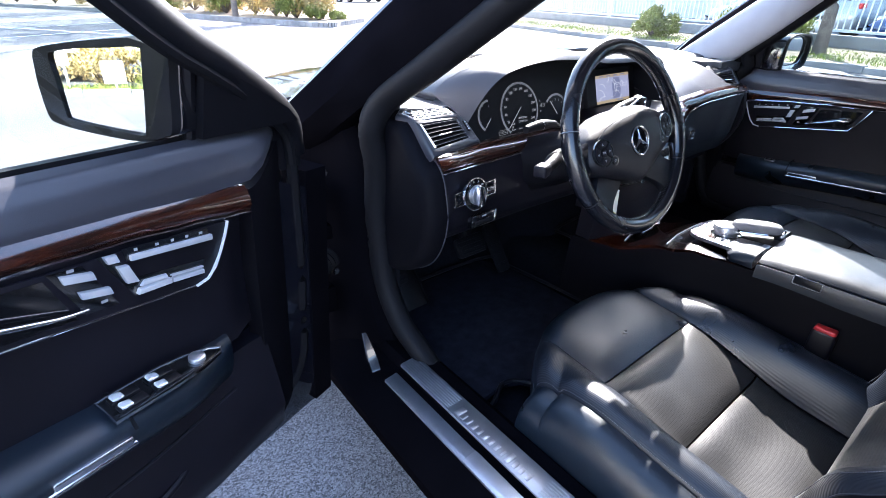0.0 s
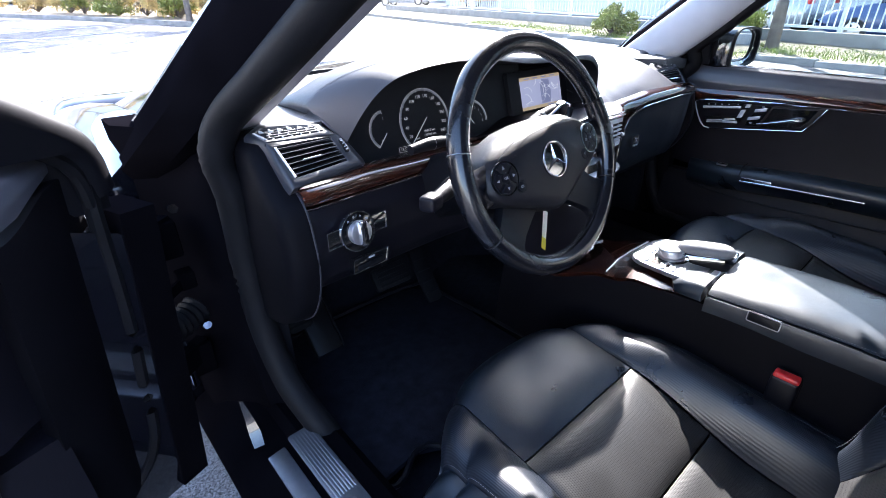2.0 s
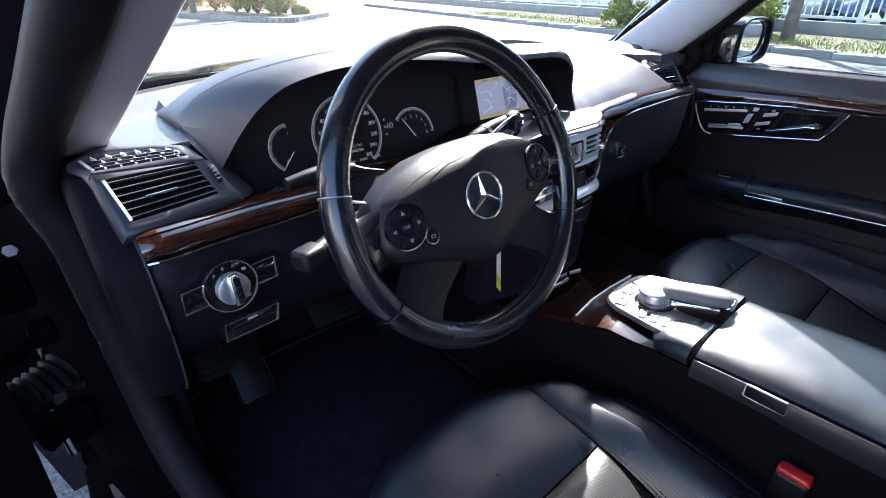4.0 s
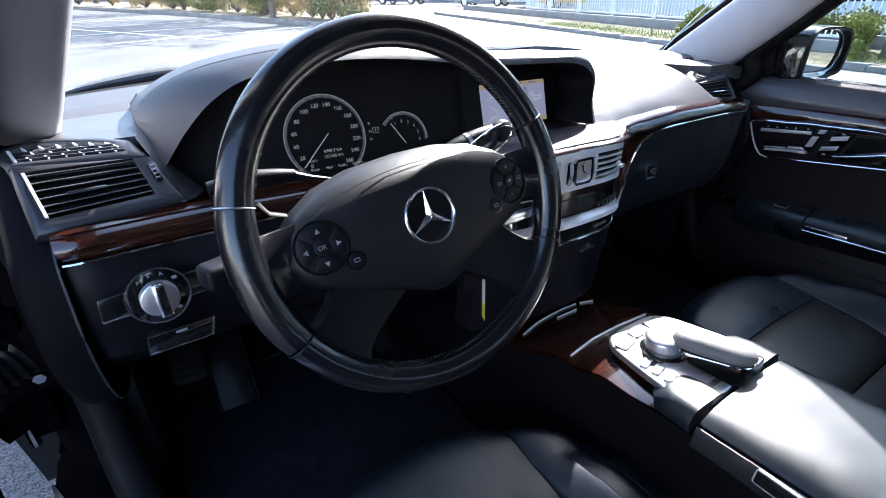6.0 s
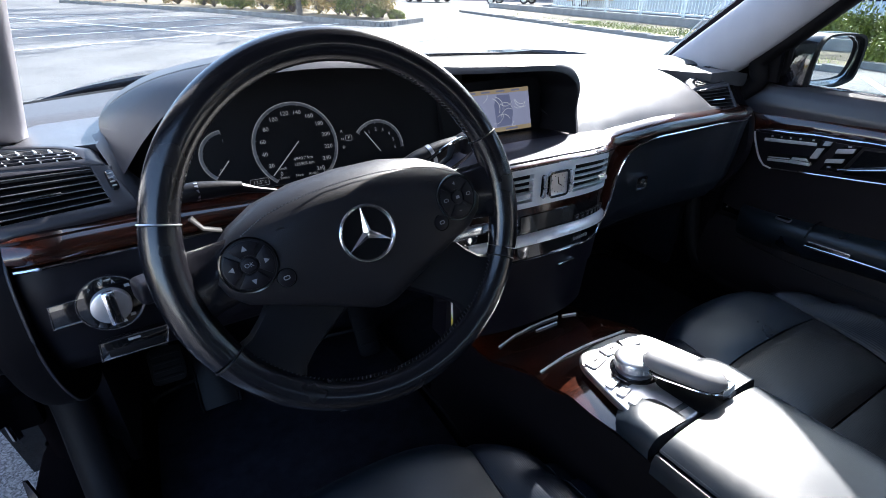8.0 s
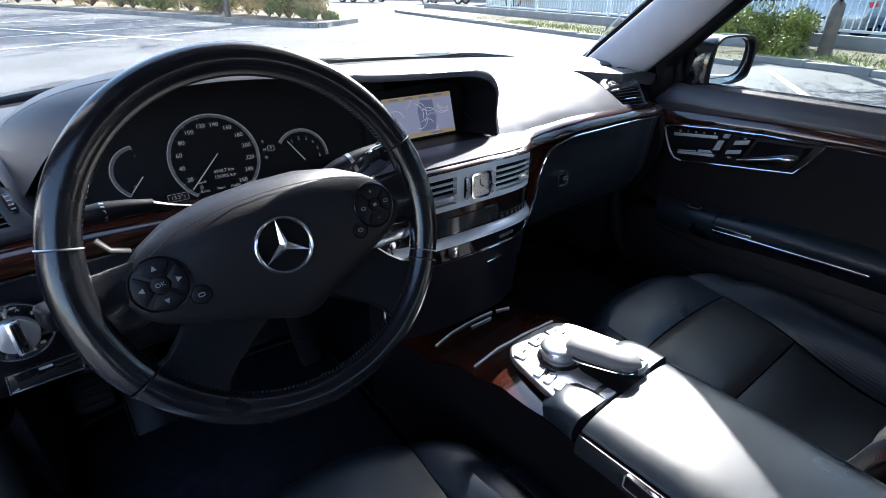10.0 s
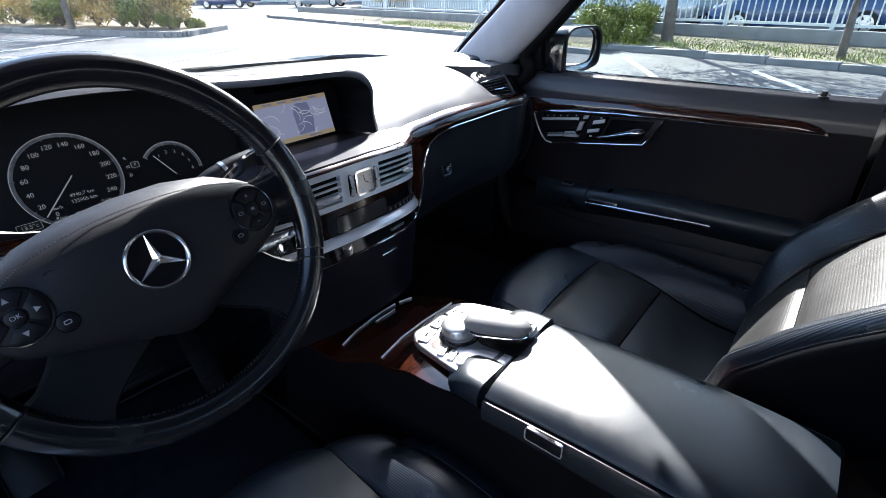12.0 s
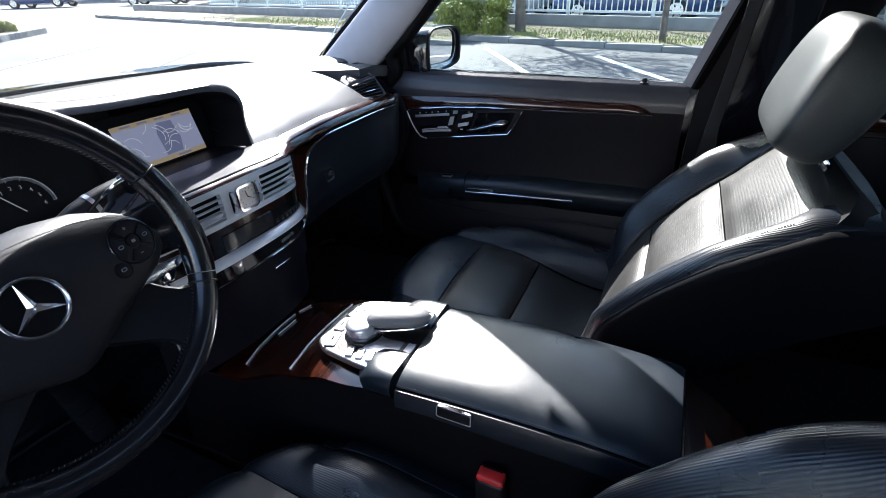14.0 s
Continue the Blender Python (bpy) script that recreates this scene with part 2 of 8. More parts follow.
GLASS = glass("window_glass", (0.80, 0.85, 0.84))
DARK_GLASS = glass("rear_glass", (0.42, 0.45, 0.45))
GAUGE = glow("gauge_light", (0.8, 0.82, 0.85), 0.042)
MAP_BLUE = glow("map_blue", (0.5, 0.53, 0.75), 0.075)
MAP_SAND = glow("map_sand", (0.72, 0.56, 0.34), 0.06)
MAP_LINE = glow("map_line", (0.75, 0.78, 0.85), 0.09)
MAP_PATCH = glow("map_patch", (0.3, 0.33, 0.55), 0.06)
MIRROR = material("mirror_glass", (0.92, 0.93, 0.95), 0.01, 1.0)


# ---- mesh helpers ----
def obj(name, bm, mat, parent=None, label="", sharp=35, kind=""):
    me = bpy.data.meshes.new(name)
    bm.normal_update()
    bm.to_mesh(me)
    bm.free()
    me.materials.append(mat)
    me.shade_smooth()
    me.set_sharp_from_angle(angle=radians(sharp))
    ob = new(name, me)
    if parent:
        ob.parent = parent
        ob.matrix_parent_inverse = parent.matrix_world.inverted()
    return tagged(ob, label=label, kind=kind)


def part(name, bm, mat, parent, label="", sharp=35, kind=""):
    return obj(name, bm, mat, parent, label, sharp, kind)


def thing(name, at, label, category, group="", kind=""):
    ob = new(name)
    ob.empty_display_size = 0.05
    ob.matrix_world = Matrix.Translation(at)
    bpy.context.view_layer.update()
    return tagged(ob, label=label, category=category, group=group, kind=kind)


def fix(bm):
    bmesh.ops.remove_doubles(bm, verts=bm.verts, dist=1e-5)
    bmesh.ops.recalc_face_normals(bm, faces=bm.faces)
    return bm


def box(c, s, r=0.0, seg=2, rot=(0, 0, 0), m=None):
    bm = bmesh.new()
    bmesh.ops.create_cube(bm, size=1, matrix=Matrix.Diagonal((*s, 1)))
    if r:
        bmesh.ops.bevel(bm, geom=bm.edges[:], offset=min(r, 0.49 * min(s)), segments=seg, affect="EDGES", profile=0.5)
    bm.transform((m or Matrix()) @ pose(*c, *rot))
    return bm


def join(*bms):
    out = bmesh.new()
    for b in bms:
        me = bpy.data.meshes.new("tmp")
        b.to_mesh(me)
        b.free()
        out.from_mesh(me)
        bpy.data.meshes.remove(me)
    return out


def loft(rings, closed=True, cap=True, loop=False):
    """Skin over rings of points; closed: each ring is a loop; loop: the last ring joins the first."""
    bm = bmesh.new()
    vs = [[bm.verts.new(p) for p in r] for r in rings]
    n = len(rings[0])
    for a in range(len(vs) - (0 if loop else 1)):
        A, B = vs[a], vs[(a + 1) % len(vs)]
        for i in range(n if closed else n - 1):
            j = (i + 1) % n
            bm.faces.new((A[i], A[j], B[j], B[i]))
    if cap and closed and not loop:
        bm.faces.new(vs[0][::-1])
        bm.faces.new(vs[-1])
    return fix(bm)


def spline(pts, n=8, closed=False):
    """A smooth line through the points."""
    P = [Vector(p) for p in pts]
    out, k = [], len(P)
    for i in range(k if closed else k - 1):
        p1, p2 = P[i], P[(i + 1) % k]
        p0 = P[i - 1] if (closed or i) else p1 * 2 - p2
        p3 = P[(i + 2) % k] if (closed or i + 2 < k) else p2 * 2 - p1
        for j in range(n):
            t = j / n
            out.append(0.5 * (2 * p1 + (p2 - p0) * t + (2 * p0 - 5 * p1 + 4 * p2 - p3) * t * t + (3 * p1 - p0 - 3 * p2 + p3) * t**3))
    if not closed:
        out.append(P[-1])
    return out


def curve_at(pts, n):
    """n + 1 points, evenly many per span, along the smooth line."""
    line = spline(pts, 12)
    out = []
    for i in range(n + 1):
        f = i / n * (len(line) - 1)
        k = min(int(f), len(line) - 2)
        out.append(line[k].lerp(line[k + 1], f - k))
    return out


def frames_along(pts, closed=False, up=(0, 0, 1)):
    up = Vector(up)
    n = len(pts)
    out = []
    for i, p in enumerate(pts):
        a = pts[i - 1] if (closed or i) else p
        b = pts[(i + 1) % n] if (closed or i < n - 1) else p
        d = (b - a).normalized()
        s = d.cross(up)
        s = s.normalized() if s.length > 1e-4 else Vector((1, 0, 0))
        out.append((p, d, s, s.cross(d).normalized()))
    return out


def tube(pts, r, n=10, closed=False, flat=1.0, up=(0, 0, 1), taper=None):
    """A round or flattened bar along a line. flat: its height over its width."""
    pts = [Vector(p) for p in pts]
    rings = []
    for i, (p, d, s, u) in enumerate(frames_along(pts, closed, up)):
        k = r * (taper(i / (len(pts) - 1)) if taper else 1)
        rings.append([p + s * math.cos(a) * k + u * math.sin(a) * k * flat for a in (2 * math.pi * j / n for j in range(n))])
    return loft(rings, True, True, closed)


def strip(pts, w, h, up=(0, 0, 1), closed=False):
    """A bar of rectangular section, w across and h high, along a line."""
    pts = [Vector(p) for p in pts]
    rings = [[p + s * a * w / 2 + u * b * h / 2 for a, b in ((-1, -1), (1, -1), (1, 1), (-1, 1))] for p, d, s, u in frames_along(pts, closed, up)]
    return loft(rings, True, True, closed)


def prism(poly, depth, m=None, r=0.0, seg=2):
    """A plate: the outline in local x and y, from z = 0 to depth, with rounded front edges."""
    bm = bmesh.new()
    vs = [bm.verts.new((p[0], p[1], 0)) for p in poly]
    f = bm.faces.new(vs)
    if f.normal.z > 0 or True:
        ext = bmesh.ops.extrude_face_region(bm, geom=[f])
        top = [v for v in ext["geom"] if isinstance(v, bmesh.types.BMVert)]
        bmesh.ops.translate(bm, verts=top, vec=(0, 0, depth))
        if r:
            ts = set(top)
            es = [e for e in bm.edges if e.verts[0] in ts and e.verts[1] in ts]
            bmesh.ops.bevel(bm, geom=es, offset=r, segments=seg, affect="EDGES", profile=0.5)
    bmesh.ops.recalc_face_normals(bm, faces=bm.faces)
    if m:
        bm.transform(m)
    return bm


def ringplate(poly, w, depth, m=None):
    """A raised outline: a bar of width w along a closed outline in local x and y."""
    pts = [Vector((p[0], p[1], 0)) for p in poly]
    n = len(pts)
    rings = []
    for i in range(n):
        a, p, b = pts[i - 1], pts[i], pts[(i + 1) % n]
        d = ((b - p).normalized() + (p - a).normalized()).normalized()
        s = Vector((-d.y, d.x, 0))
        rings.append([p + s * w / 2, p + s * w / 2 + Vector((0, 0, depth)), p - s * w / 2 + Vector((0, 0, depth)), p - s * w / 2])
    bm = loft(rings, True, False, True)
    if m:
        bm.transform(m)
    return bm


def disc(r, depth, m=None, n=28, bev=0.0):
    return prism([(r * math.cos(2 * math.pi * i / n), r * math.sin(2 * math.pi * i / n)) for i in range(n)], depth, m, bev)


def rounded(w, h, r, n=4, cx=0.0, cy=0.0):
    """The outline of a rounded rectangle."""
    out = []
    for qx, qy, a0 in ((1, 1, 0), (-1, 1, 90), (-1, -1, 180), (1, -1, 270)):
        for i in range(n + 1):
            a = radians(a0 + 90 * i / n)
            out.append((cx + qx * (w / 2 - r) + r * math.cos(a), cy + qy * (h / 2 - r) + r * math.sin(a)))
    return out


def axes(at, x, y):
    """A pose whose local x and y lie along the two ways given."""
    x = Vector(x).normalized()
    z = x.cross(Vector(y)).normalized()
    y = z.cross(x)
    return Matrix(((x.x, y.x, z.x, at[0]), (x.y, y.y, z.y, at[1]), (x.z, y.z, z.z, at[2]), (0, 0, 0, 1)))


def patch(f, u0, u1, v0, v1, nu=14, nv=14, puff=0.0, skirt=0.012, inv=False, square=8):
    """A padded panel of the surface f(u, v), swollen between its seams, with its edges tucked in along the surface's inside."""
    bm = bmesh.new()
    grid = []
    for i in range(nu + 1):
        row = []
        for j in range(nv + 1):
            s, t = i / nu, j / nv
            u, v = u0 + (u1 - u0) * s, v0 + (v1 - v0) * t
            p = Vector(f(u, v))
            e = 1e-3
            n = (Vector(f(u + e, v)) - Vector(f(u - e, v))).cross(Vector(f(u, v + e)) - Vector(f(u, v - e)))
            n = (-n if inv else n).normalized() if n.length else Vector((0, 0, 1))
            k = (1 - abs(2 * s - 1) ** square) * (1 - abs(2 * t - 1) ** square)
            row.append((p + n * puff * k, n))
        grid.append(row)
    V = [[bm.verts.new(p) for p, _ in row] for row in grid]
    for i in range(nu):
        for j in range(nv):
            bm.faces.new((V[i][j], V[i + 1][j], V[i + 1][j + 1], V[i][j + 1]))
    rim = [(i, 0) for i in range(nu)] + [(nu, j) for j in range(nv)] + [(i, nv) for i in range(nu, 0, -1)] + [(0, j) for j in range(nv, 0, -1)]
    low = [bm.verts.new(grid[i][j][0] - grid[i][j][1] * skirt) for i, j in rim]
    for k in range(len(rim)):
        a, b = rim[k], rim[(k + 1) % len(rim)]
        bm.faces.new((V[a[0]][a[1]], low[k], low[(k + 1) % len(rim)], V[b[0]][b[1]]))
    return fix(bm)


def words(name, body, size, m, mat, parent, depth=0.0002, align="CENTER"):
    """Flat lettering in the built-in font."""
    cu = bpy.data.curves.new(name, "FONT")
    cu.body, cu.size, cu.extrude, cu.align_x, cu.align_y, cu.resolution_u = body, size, depth, align, "CENTER", 2
    tmp = new("tmp", cu)
    bpy.context.view_layer.update()
    me = bpy.data.meshes.new_from_object(tmp.evaluated_get(bpy.context.evaluated_depsgraph_get()))
    bpy.data.objects.remove(tmp)
    me.transform(m)
    me.materials.clear()
    me.materials.append(mat)
    me.name = name
    ob = new(name, me)
    ob.parent = parent
    ob.matrix_parent_inverse = parent.matrix_world.inverted()
    return ob


def smooth(a, b, x):
    t = min(1, max(0, (x - a) / (b - a)))
    return t * t * (3 - 2 * t)


def table(x, rows):
    """Straight-line reading of y from rows of (x, y, ...), smoothly between."""
    if x <= rows[0][0]:
        return rows[0][1:]
    for a, b in zip(rows, rows[1:]):
        if x <= b[0]:
            k = (x - a[0]) / (b[0] - a[0])
            k = k * k * (3 - 2 * k)
            return tuple(p + (q - p) * k for p, q in zip(a[1:], b[1:]))
    return rows[-1][1:]

# ---- car shell ----
CX = 0.02  # the car's middle


def flip(p):
    """The same place on the car's other side."""
    return Vector((2 * CX - p[0], p[1], p[2]))


def mirrored(bm):
    bm.transform(Matrix.Translation((2 * CX, 0, 0)) @ Matrix.Diagonal((-1, 1, 1, 1)))
    bmesh.ops.recalc_face_normals(bm, faces=bm.faces)
    return bm


def sided(bm, side):
    return bm if side > 0 else mirrored(bm)


body = thing("saloon_car", (CX, 0, 0.15), "black saloon car with open driver's door", "car")

# Roof skin and lining; the windscreen's upper edge lies at y = 0.
ROOF = [(-0.62, 1.415), (-0.55, 1.432), (-0.3, 1.446), (0.0, 1.450), (0.3, 1.446), (0.55, 1.432), (0.62, 1.415)]


def roof_ring(y, drop, lift=0.0):
    return [Vector((CX + x, y, z - drop + lift)) for x, z in ROOF]


def roof_sheet(lift):
    rows = [(-0.04, 0.035), (-0.15, 0.012), (-0.5, 0.0), (-1.0, 0.01), (-1.5, 0.05), (-1.9, 0.16)]
    rings = []
    for y, d in rows:
        top = roof_ring(y, d, lift)
        rings.append(top + [p - Vector((0, 0, 0.018)) for p in reversed(top)])
    return loft(rings)


part("roof", roof_sheet(0.03), PAINT, body, "gloss black roof skin")
part("roof_lining", roof_sheet(-0.01), LINING, body, "pale grey cloth roof lining")

# Pillars, each a lofted bar: black outside, grey trim inside.


def pillar(a, b, wide, deep, bow=0.02, n=8):
    rings = []
    for i in range(n + 1):
        t = i / n
        p = a.lerp(b, t) + Vector((0, 0, bow * math.sin(math.pi * t)))
        d = (b - a).normalized()
        s = d.cross(Vector((0, -0.6, 0.8))).normalized()
        u = s.cross(d).normalized()
        k = 1.25 - 0.35 * t
        rings.append([p + s * wide * k * x + u * deep * k * y for x, y in ((-0.5, -0.25), (-0.38, -0.5), (0.3, -0.5), (0.5, -0.2), (0.5, 0.35), (0.35, 0.5), (-0.3, 0.5), (-0.5, 0.3))])
    return loft(rings)


def glass_edge(z):
    """The windscreen pillar's edge on the glass side, and on the cabin side."""
    return Vector((0.772 - 0.46 * (z - 0.984), 0.534 - 1.52 * (z - 0.984), z))


def cabin_edge(z):
    return Vector((0.735 - 0.50 * (z - 0.98), 0.318 - 1.50 * (z - 0.98), z))


def seal_edge(z, off):
    """Where the pillar trim meets the door seal, off from its cabin edge."""
    return bulge_edge(z, off) + off


def bulge_edge(z, off):
    """The trim's rounded cabin edge; the driver's stands prouder into the cabin."""
    if off.x > 0.04:
        return Vector((0.708 - 0.433 * (z - 1), 0.317 - 1.516 * (z - 1), z))
    return cabin_edge(z).lerp(glass_edge(z), 0.30 * smooth(0.98, 1.30, z))


def pillar_cover(z0, z1, off, n=12):
    rings = []
    for i in range(n + 1):
        z = z0 + (z1 - z0) * i / n
        g, c = glass_edge(z), cabin_edge(z)
        c = bulge_edge(z, off)
        out = Vector((0.008, 0.0, 0.005))
        mid = g.lerp(c, 0.5) + Vector((-0.018, 0.0, -0.010))
        q1, q3 = g.lerp(c, 0.15) + Vector((-0.012, 0, -0.007)), g.lerp(c, 0.85) + Vector((-0.012, 0, -0.007))
        s = seal_edge(z, off)
        rings.append([g, q1, mid, q3, c, c.lerp(s, 0.3) + Vector((-0.006, -0.006, 0)), c.lerp(s, 0.7) + Vector((-0.004, -0.004, 0)), s, s + Vector((0.008, 0.006, 0.002)), c + Vector((0.016, 0.004, 0.004)), g.lerp(c, 0.5) + Vector((0.004, 0, 0)), g + out])
    return loft(rings)


def outer_pillar(off, n=12):
    rings = []
    for i in range(n + 1):
        z = 0.80 + 0.60 * i / n
        g, c = glass_edge(z), cabin_edge(z)
        c = c.lerp(g, 0.30 * smooth(0.98, 1.30, z))
        m = g.lerp(c, 0.5)
        s = seal_edge(z, off)
        far = s + (Vector((0.045, 0.004, 0.008)) if off.x > 0.04 else Vector((0.024, 0.004, 0.008)))
        b = bulge_edge(z, off)
        rings.append([g + Vector((0.012, 0.004, 0.006)), g + Vector((0.030, 0.016, 0.016)), g + Vector((0.055, 0.006, 0.024)), m + Vector((0.085, 0.0, 0.034)), c.lerp(m, 0.6) + Vector((0.092, 0.0, 0.030)), far, s + Vector((0.010, 0.010, 0.003)), b + Vector((0.026, 0.014, 0.006)), m + Vector((0.016, 0, 0.004))])
    return loft(rings)


for side in (1, -1):
    off = Vector((0.028, -0.010, 0)) if side > 0 else Vector((0.045, -0.005, 0))
    inward = Matrix.Translation((0.0 if side > 0 else 0.028, 0, 0))
    for nm, bm, mt, lb in (("a_pillar", outer_pillar(off), JAMB, "gloss black windscreen pillar"), ("pillar_trim", pillar_cover(0.93 if side > 0 else 0.968, 1.385, off), PILLAR, "grey grained pillar trim")):
        bm = sided(bm, side)
        bm.transform(inward)
        part(nm, bm, mt, body, lb, 50)
    # Rod added along the matt pillar to carry its edge reflection.
    lip = sided(tube([glass_edge(z) + Vector((0.046, 0.012, 0.024)) for z in (0.86, 0.95, 1.05, 1.15, 1.25, 1.38)], 0.008, 8), side)
    lip.transform(inward)
    part("pillar_lip", lip, PAINT, body, "added gloss rod that carries the pillar edge's highlight")
    part("b_pillar", sided(pillar(Vector((0.83, -0.60, 0.45)), Vector((0.66, -0.66, 1.36)), 0.05, 0.11, 0), side), PAINT, body, "black door pillar")
    part("b_pillar_trim", sided(loft([[Vector((x, y, z)) for x, y in ((xb - 0.012, yf), (xb - 0.02, yf - 0.03), (xb - 0.02, yf - 0.20), (xb, yf - 0.23), (xb + 0.03, yf - 0.20), (xb + 0.03, yf))] for z, xb, yf in ((0.42, 0.785, -0.50), (0.93, 0.785, -0.52), (1.15, 0.715, -0.585), (1.37, 0.64, -0.655))]), side), PLASTIC, body, "dark door pillar trim")
    part("roof_rail", sided(tube(spline([(0.64, 0.0, 1.385), (0.655, -0.15, 1.425), (0.66, -0.3, 1.446), (0.67, -0.9, 1.445), (0.65, -1.5, 1.39), (0.66, -1.95, 1.25)]), 0.035), side), PAINT, body)
    part("rear_pillar", sided(pillar(Vector((0.80, -2.0, 0.9)), Vector((0.62, -1.45, 1.34)), 0.05, 0.25, 0), side), PAINT, body, "thick black rear pillar")

# Windscreen: bowed in plan, raked.
def screen_point(u, v):
    base_y = 0.83 - 0.27 * u * u
    a = Vector((CX + 0.80 * u, base_y, 0.965 + 0.012 * (1 - u * u)))
    b = Vector((CX + 0.62 * u, -0.04 + 0.03 * (1 - u * u), 1.37 + 0.045 * (1 - u * u)))
    return a.lerp(b, v) + Vector((0, 0.02, 0.03)) * math.sin(math.pi * v)


screen = patch(screen_point, -0.97, 0.97, 0.0, 1.0, 20, 10, 0, 0.005)
ob = part("windscreen", screen, GLASS, body, "clear bowed windscreen")
ob.visible_shadow = False
# Unseen band over the glass, added to cut sun off the rear cushion.
part("header", patch(lambda u, v: screen_point(u, v) - Vector((0, 0.012, 0.012)), -0.93, 0.93, 0.785, 1.0, 24, 8, 0, 0.012), LINING, body, "unseen header band added to shade the driver's cushion")
part("screen_surround", tube([screen_point(-0.98 + 1.96 * i / 20, 0.0) for i in range(21)], 0.014, 8), RUBBER, body, "black rubber windscreen edge")

# Bonnet and wings.
def bonnet_point(u, v):
    x = CX + (0.86 - 0.08 * v) * u
    y = 0.86 - 0.22 * u * u + 1.35 * v
    z = 0.965 + 0.03 * (1 - u * u) - 0.05 * v - 0.17 * v * v - 0.05 * abs(u) ** 6 + 0.012 * smooth(0.45, 0.62, abs(u)) * (1 - smooth(0.75, 0.95, abs(u)))
    return Vector((x, y, z))


part("bonnet", patch(bonnet_point, -0.9, 0.9, 0.02, 1.0, 40, 20, 0, 0.02), PAINT, body, "gloss black bonnet")
part("scuttle", patch(lambda u, v: Vector((CX + 0.78 * u, 0.80 - 0.26 * u * u + 0.09 * v, 0.945)), -1, 1, 0, 1, 16, 3, 0, 0.02), PLASTIC, body, "black plastic scuttle below the windscreen")
for side in (1, -1):
    wing = [[Vector((CX + x, y, z)) for x, z in ((0.76, 0.955 - dz), (0.82, 0.95 - dz), (0.88, 0.90 - dz), (0.925, 0.78 - dz), (0.93, 0.6), (0.90, 0.3), (0.82, 0.3), (0.78, 0.6))] for y, dz in ((0.565, 0.03), (0.70, 0.006), (1.1, 0.03), (1.6, 0.09), (2.1, 0.17))]
    part("front_wing", sided(loft(wing), side), PAINT, body, "gloss black front wing")
    arm = part("wiper_arm", sided(strip([(0.1, 0.80, 0.985), (0.45, 0.72, 0.995)], 0.015, 0.008), side), PLASTIC, body) if side < 0 else None
part("car_nose", box((CX, 2.24, 0.55), (1.7, 0.3, 0.5), 0.1, 4), PAINT, body)

# Tub: floor, sills, firewall, rear.
part("floor_pan", patch(lambda u, v: Vector((CX + 0.72 * u, 0.75 - 2.6 * v, 0.315 + 0.05 * math.exp(-(u / 0.2) ** 2))), -1, 1, 0, 1, 24, 16, 0, 0.06, True), CARPET, body, "black carpeted floor")
fw = [[Vector((CX + x, y, z)) for y, z in ((0.62, 0.33), (0.72, 0.45), (0.78, 0.62), (0.80, 0.93), (0.84, 0.93), (0.84, 0.3), (0.62, 0.3))] for x in (-0.74, 0.0, 0.74)]
part("firewall", loft(fw), CARPET, body, "dark carpeted bulkhead")
SILL = ((0.66, 0.33), (0.675, 0.415), (0.69, 0.428), (0.745, 0.428), (0.76, 0.408), (0.805, 0.398), (0.825, 0.378), (0.850, 0.368), (0.866, 0.345), (0.855, 0.29), (0.80, 0.22), (0.74, 0.15), (0.66, 0.15))
for side in (1, -1):
    part("sill", sided(loft([[Vector((CX + 0.005 + x, y, z)) for x, z in SILL] for y in (0.55, 0.2, -0.5, -1.4, -1.8)]), side), JAMB, body, "black painted door sill")
    post = [[Vector((CX + x + dx, y + dy, z)) for x, y in ((0.70, 0.36), (0.735, 0.35), (0.76, 0.37), (0.775, 0.42), (0.81, 0.47), (0.84, 0.52), (0.84, 0.60), (0.70, 0.60))] for z, dx, dy in ((0.33, -0.01, -0.03), (0.45, 0, -0.01), (0.6, 0.0, 0.04), (0.75, 0, 0.05), (0.88, 0.0, 0.05), (0.958, 0.0, 0.095))]
    part("hinge_post", sided(loft(post), side), JAMB, body, "black painted hinge post")
    low = [(CX + 0.70, -0.5, 0.437), (CX + 0.705, 0.1, 0.437), (CX + 0.715, 0.22, 0.44), (CX + 0.728, 0.305, 0.475), (CX + 0.735, 0.355, 0.60), (CX + 0.738, 0.362, 0.75), (CX + 0.740, 0.345, 0.87), (CX + 0.748, 0.28, 0.945)]
    shift = Vector((0.0 if side > 0 else -0.028, 0, 0))
    if side < 0:
        low[-1] = (CX + 0.752, 0.333, 0.945)
        low[:4] = [(CX + 0.690, 0.185, 0.33), (CX + 0.700, 0.210, 0.39), (CX + 0.715, 0.255, 0.445), (CX + 0.728, 0.310, 0.500)]
    off = Vector((0.028, -0.010, 0)) if side > 0 else Vector((0.076, -0.012, 0))
    high = [seal_edge(z, off) + shift for z in (1.0, 1.06, 1.13, 1.20, 1.27, 1.33)] + [Vector((0.62, -0.42, 1.405))]
    part("door_seal", sided(tube(spline(low + high, 10), 0.021 if side > 0 else 0.026, 10), side), RUBBER, body, "black rubber door seal", 60)
    part("kick_panel", sided(box((CX + 0.70, 0.52, 0.5), (0.03, 0.32, 0.36), 0.01), side), CARPET, body)
part("rear_bulkhead", box((CX, -2.1, 0.75), (1.5, 0.1, 0.9), 0.02), CARPET, body)
part("rear_window", patch(lambda u, v: Vector((CX + 0.62 * u, -1.95 - 0.3 * v, 1.20 - 0.3 * v)), -1, 1, 0, 1, 4, 3, 0, 0.005), GLASS, body, "sloping rear window").visible_shadow = False
